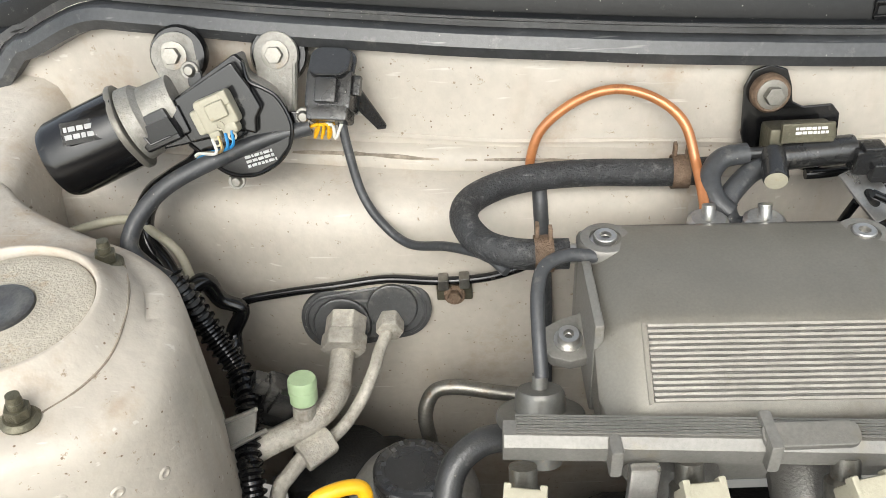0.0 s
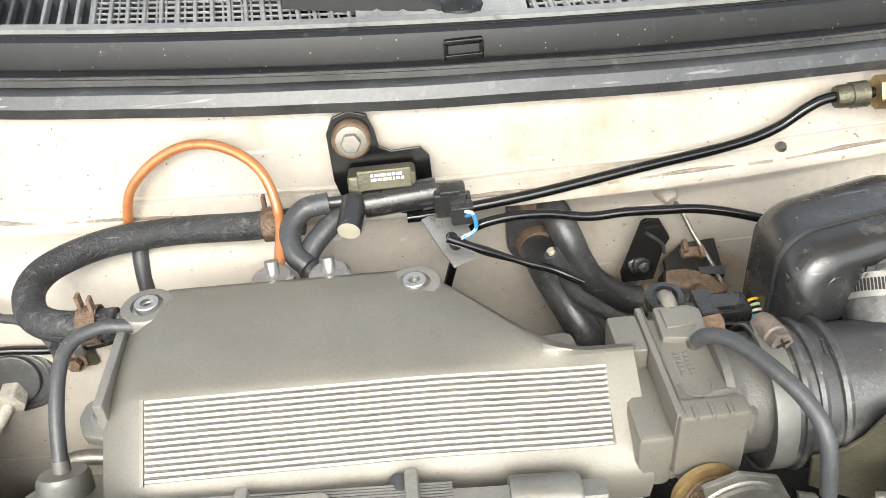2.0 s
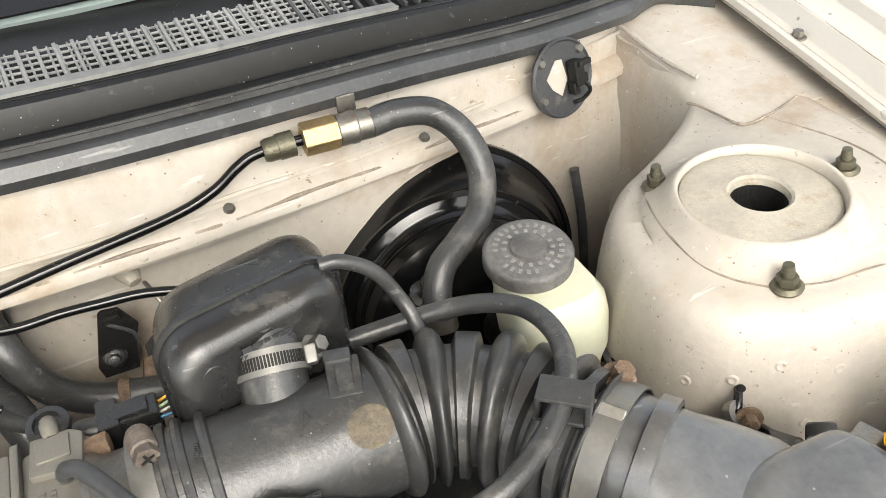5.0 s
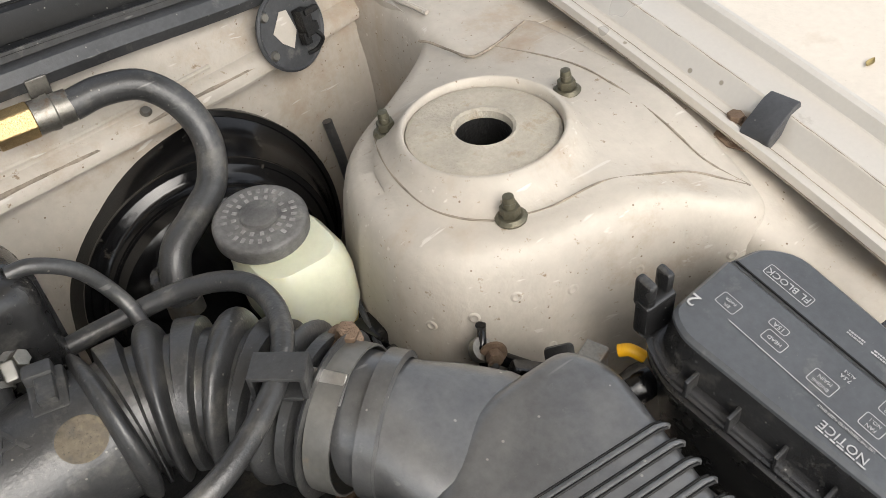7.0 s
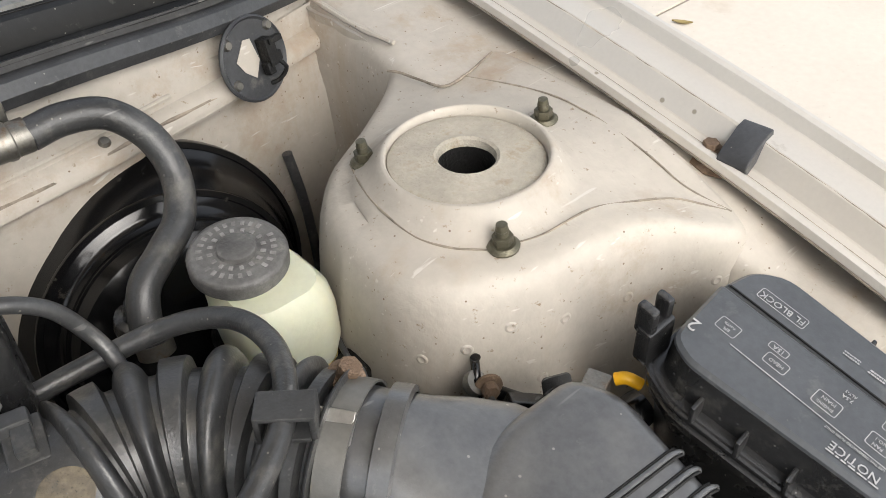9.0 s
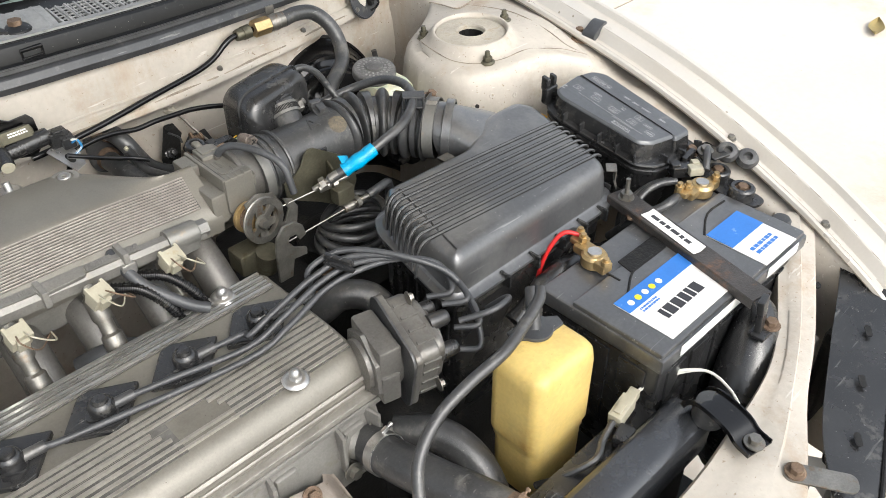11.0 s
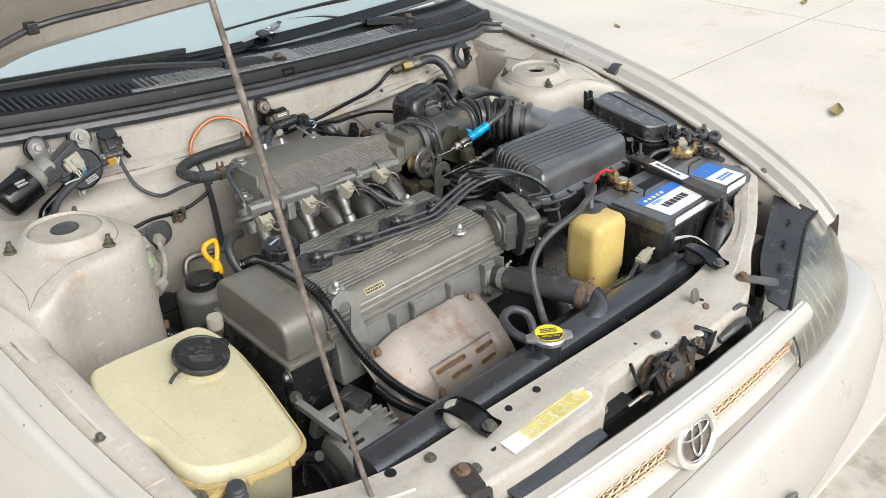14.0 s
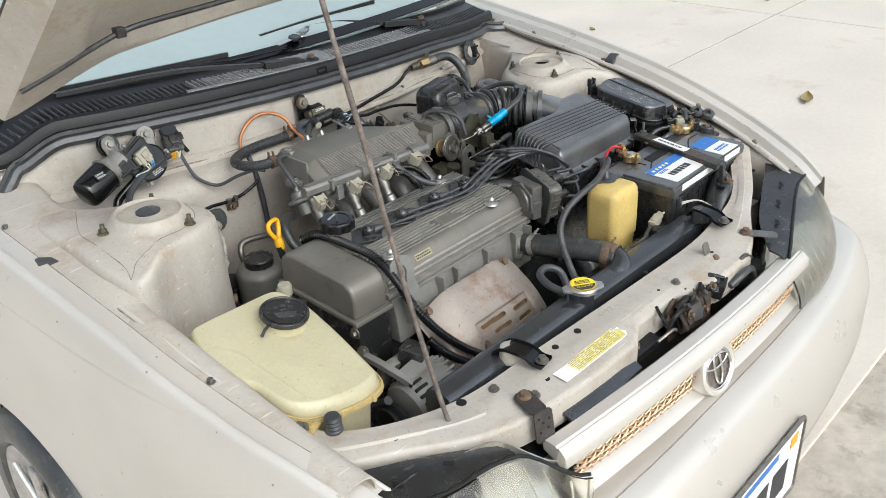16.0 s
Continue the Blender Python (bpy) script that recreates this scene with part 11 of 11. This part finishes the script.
for bx, by, bz, ang, nm in ((0.318, -0.690, 0.704, -28, 1), (-0.362, -0.668, 0.711, -16, 0)):
    m = Matrix.Translation((bx, by, bz)) @ pose(0, 0, 0, 4, 0, ang)
    b = thing("grille_bracket", (bx, by, bz), "dark perforated bracket from support to grille", "bracket", "grille brackets")
    part("strap", moved(prism(rounded(0.022 if nm else 0.03, 0.07 if nm else 0.05, 0.009), -0.0015, 0.0015, 0.0006), m @ pose(0, 0, 0, 0, 0, 60 if nm else 0)), STEEL if nm else BARSTEEL, b)
    put("bracket_bolt", BOLT_R, b, m @ pose(0, 0, 0, 0, 0, 60 if nm else 0) @ Matrix.Translation((0, 0.024 if nm else 0.014, 0.0015)))
    if not nm:
        part("drop", moved(prism(rounded(0.032, 0.05, 0.006), -0.0015, 0.0015, 0.0006), m @ Matrix.Translation((0.004, -0.03, -0.022)) @ pose(0, 0, 0, 75, 0, 0)), BARSTEEL, b)
        for hx, hy in ((-0.008, -0.008), (0.006, -0.004), (-0.002, 0.006), (0.009, 0.010), (-0.009, 0.014)):
            part("hole", moved(prism(circle(0.0022, 10), 0.0016, 0.0020, 0), m @ Matrix.Translation((0.004, -0.03, -0.022)) @ pose(0, 0, 0, 75, 0, 0) @ Matrix.Translation((hx, hy, 0))), UNDER, b)
# duct boxes double as near-black fill for the shaded space behind the grille
dk = solo("air_duct", join(box((-0.17, -0.675, 0.655), (0.26, 0.035, 0.02), 0.006, pose(0, 0, 0, 8, 0, -2)), box((0.0, -0.66, 0.58), (0.75, 0.03, 0.12), 0.01), box((0.27, -0.70, 0.64), (0.10, 0.03, 0.03), 0.008)), UNDER, "black plastic duct with dark fill for the shade behind the grille", "air duct")
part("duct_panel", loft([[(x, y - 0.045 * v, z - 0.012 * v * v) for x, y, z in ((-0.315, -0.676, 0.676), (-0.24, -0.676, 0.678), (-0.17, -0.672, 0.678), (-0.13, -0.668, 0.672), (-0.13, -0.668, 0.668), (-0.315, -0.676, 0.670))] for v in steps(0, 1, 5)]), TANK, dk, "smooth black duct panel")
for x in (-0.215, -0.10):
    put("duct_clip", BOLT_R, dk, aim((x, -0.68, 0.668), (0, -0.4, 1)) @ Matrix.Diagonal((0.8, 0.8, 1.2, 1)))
# unseen block, near-black like the shade it fills
solo("condenser", box((0.0, -0.60, 0.46), (0.66, 0.018, 0.34), 0.004), UNDER, "dark condenser block filling the unseen space ahead of the radiator", "condenser")
# near-black blocks added in place of the shade behind each lamp
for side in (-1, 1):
    solo("lamp_well", join(box((side * 0.56, -0.665, 0.60), (0.16, 0.03, 0.12), 0.01), box((side * 0.60, -0.60, 0.60), (0.12, 0.02, 0.16), 0.01)), UNDER, "dark blocks added for the shade behind the headlight", "lamp recess")

for pts, r, nm in (([(0.16, -0.715, 0.672), (0.20, -0.722, 0.684), (0.24, -0.716, 0.672), (0.27, -0.71, 0.64)], 0.007, "loose hose"), ([(-0.08, -0.71, 0.68), (-0.05, -0.718, 0.69), (-0.03, -0.715, 0.678)], 0.003, "release wire"), ([(0.20, -0.70, 0.69), (0.23, -0.705, 0.70), (0.26, -0.70, 0.685), (0.30, -0.69, 0.66)], 0.004, "horn wire")):
    solo(nm.replace(" ", "_"), tube(pts, r, 10, 6), RUBBER if r > 0.0035 else STEEL, "dusty %s behind the grille bar" % nm, nm.split()[1])

# small things right of the battery
for x, y, z in ((0.648, -0.372, 0.782), (0.662, -0.395, 0.776)):
    solo("rubber_bush", lathe([(0, 0), (0.008, 0.0), (0.014, 0.001), (0.015, 0.006), (0.012, 0.011), (0.006, 0.012), (0.0055, 0.005), (0, 0.005)], 24, aim((x, y, z), (-0.4, -0.3, 0.85))), RUBBER, "black rubber bush on the inner wing", "rubber bush", "rubber bushes")
gb = thing("earth_bracket", (0.625, -0.36, 0.77), "black bracket with earth bolt beside the fuse box", "bracket")
part("plate", moved(prism([(-0.03, -0.012), (0.03, -0.014), (0.036, 0.004), (0.01, 0.014), (-0.03, 0.010)], 0, 0.003, 0.0008), Matrix.Translation((0.635, -0.355, 0.782)) @ pose(0, 0, 0, -10, 15, 60)), GLOSSY, gb)
put("bolt", BOLT_M, gb, aim((0.628, -0.352, 0.786), (-0.2, -0.1, 1)))
part("cable", tube([(0.60, -0.372, 0.778), (0.615, -0.362, 0.79), (0.632, -0.352, 0.79)], 0.005, 10, 4), RUBBER, gb)

# earth lead on the right tower
el = thing("earth_lead", (0.478, -0.08, 0.8), "black earth lead bolted to the tower side", "wire")
put("ring_terminal", BOLT_R, el, aim((0.479, -0.088, 0.788), (-0.5, -0.85, 0.1)) @ Matrix.Diagonal((0.8, 0.8, 1, 1)))
part("lead", tube([(0.477, -0.092, 0.788), (0.472, -0.096, 0.778), (0.468, -0.094, 0.76), (0.470, -0.092, 0.73)], 0.0032, 10, 5), RUBBER, el)
part("plug", join(box((0.492, -0.106, 0.776), (0.026, 0.010, 0.010), 0.002, pose(0, 0, 0, 0, 25, -25)), moved(prism(rounded(0.018, 0.016, 0.003), 0, 0.002, 0.0005), Matrix.Translation((0.505, -0.118, 0.790)) @ pose(0, 0, 0, 60, 0, -25))), BLACK, el)
part("yellow_sleeve", tube([(0.536, -0.136, 0.788), (0.540, -0.141, 0.790), (0.545, -0.148, 0.786)], 0.0040, 12, 4), YELLOW, el, "yellow plastic sleeve")
part("tower_dent", lathe([(0, 0), (0.003, 0), (0.0032, 0.0006)], 10, aim((0.477, -0.079, 0.806), (-0.6, -0.8, 0.1))), UNDER, el)

gw = thing("tower_wire", (0.44, 0.0, 0.70), "thin grey wire hanging between reservoir and strut tower", "wire")
part("wire", tube([(0.462, 0.075, 0.735), (0.456, 0.045, 0.765), (0.449, 0.020, 0.762), (0.442, -0.010, 0.757), (0.440, -0.035, 0.750), (0.442, -0.055, 0.738), (0.444, -0.070, 0.71)], 0.0022, 8, 7), GREYRUB, gw)
part("plug", box((0.447, 0.002, 0.752), (0.016, 0.026, 0.018), 0.003, pose(0, 0, 0, 0, 0, 15)), GLOSSY, gw)
# loom added in black to stand in for the deep shade of this gap
gl = thing("tower_loom", (0.47, 0.0, 0.70), "black taped wiring loom added to darken the gap beside the strut tower", "wiring loom")
part("trunk", tube([(0.452, 0.10, 0.735), (0.448, 0.05, 0.745), (0.444, 0.0, 0.742), (0.450, -0.05, 0.735), (0.468, -0.09, 0.735), (0.50, -0.125, 0.745), (0.53, -0.145, 0.76), (0.55, -0.15, 0.765)], 0.011, 12, 6, 0.2), GLOSSY, gl)
part("branch", tube([(0.444, 0.0, 0.742), (0.437, -0.03, 0.752), (0.442, -0.07, 0.765), (0.458, -0.10, 0.772)], 0.005, 10, 6, 0.2), RUBBER, gl)
part("brake_pipe", tube([(0.455, 0.06, 0.70), (0.452, 0.0, 0.71), (0.456, -0.06, 0.705), (0.478, -0.11, 0.70)], 0.0032, 8, 6), STEEL, gl, "thin plated brake pipe")
part("clip", box((0.4455, -0.02, 0.742), (0.026, 0.010, 0.026), 0.003), BLACK, gl)
mcyl = thing("master_cylinder", (0.43, 0.06, 0.70), "dark grimy brake master cylinder under its reservoir", "master cylinder")
part("body", lathe([(0, -0.06), (0.014, -0.06), (0.018, -0.055), (0.018, 0.05), (0.026, 0.055), (0.026, 0.07), (0, 0.07)], 26, aim((0.432, 0.06, 0.712), (-0.02, 0.98, 0.0))), UNDER, mcyl)
put("bleed_bolt", BOLT_R, mcyl, aim((0.45, 0.03, 0.715), (1, 0, 0.2)))

# keys left on the wiper arm
ky = thing("car_keys", (-0.08, 0.225, 1.0), "bunch of car keys lying on the cowl", "keys")
KM = Matrix.Translation((0.030, 0.305, 1.000)) @ pose(0, 0, 0, 14, 0, 18)
part("key_head", moved(prism(rounded(0.03, 0.024, 0.009), 0, 0.008, 0.002), KM), BLACK, ky, "dark plastic key head")
part("key_blade", moved(prism([(-0.065, -0.004), (-0.014, -0.0045), (-0.014, 0.0045), (-0.058, 0.0045), (-0.065, 0.002)], 0.003, 0.0055, 0.0005), KM), CHROME, ky)
part("ring", moved(tube([(0.022 + 0.011 * math.cos(a), 0.011 * math.sin(a), 0.006) for a in steps(0, 2 * math.pi, 20)], 0.0012, 6, smooth=False), KM), CHROME, ky)
part("second_key", moved(prism([(0.02, 0.0), (0.034, 0.008), (0.052, 0.006), (0.05, -0.006), (0.034, -0.008)], 0.008, 0.013, 0.001), KM), BRIGHT, ky)
part("third_key", moved(box((0.055, 0.010, 0.006), (0.045, 0.008, 0.003), 0.001, pose(0, 0, 0, 0, 0, 12)), KM), BLACK, ky)

# leaves on the yard
for x, y, a, s in ((3.05, 0.25, 20, 1.0), (2.4, 1.0, 120, 0.4), (3.6, 1.9, 60, 0.5), (4.9, 1.3, 200, 0.7), (2.2, 0.55, 10, 0.3), (5.5, 2.6, 90, 0.5)):
    solo("leaf", moved(thick(surf(lambda u, v: (u * 0.08, v * 0.03 * (1 - u * u), 0.012 * v * v + 0.01 * u * u), steps(-1, 1, 10), steps(-1, 1, 4)), 0.001), Matrix.Translation((x, y, 0.002)) @ pose(0, 0, 0, 0, 0, a) @ Matrix.Diagonal((s, s, s, 1))), LEAF, "dry yellow green leaf on the concrete", "leaf", "fallen leaves")
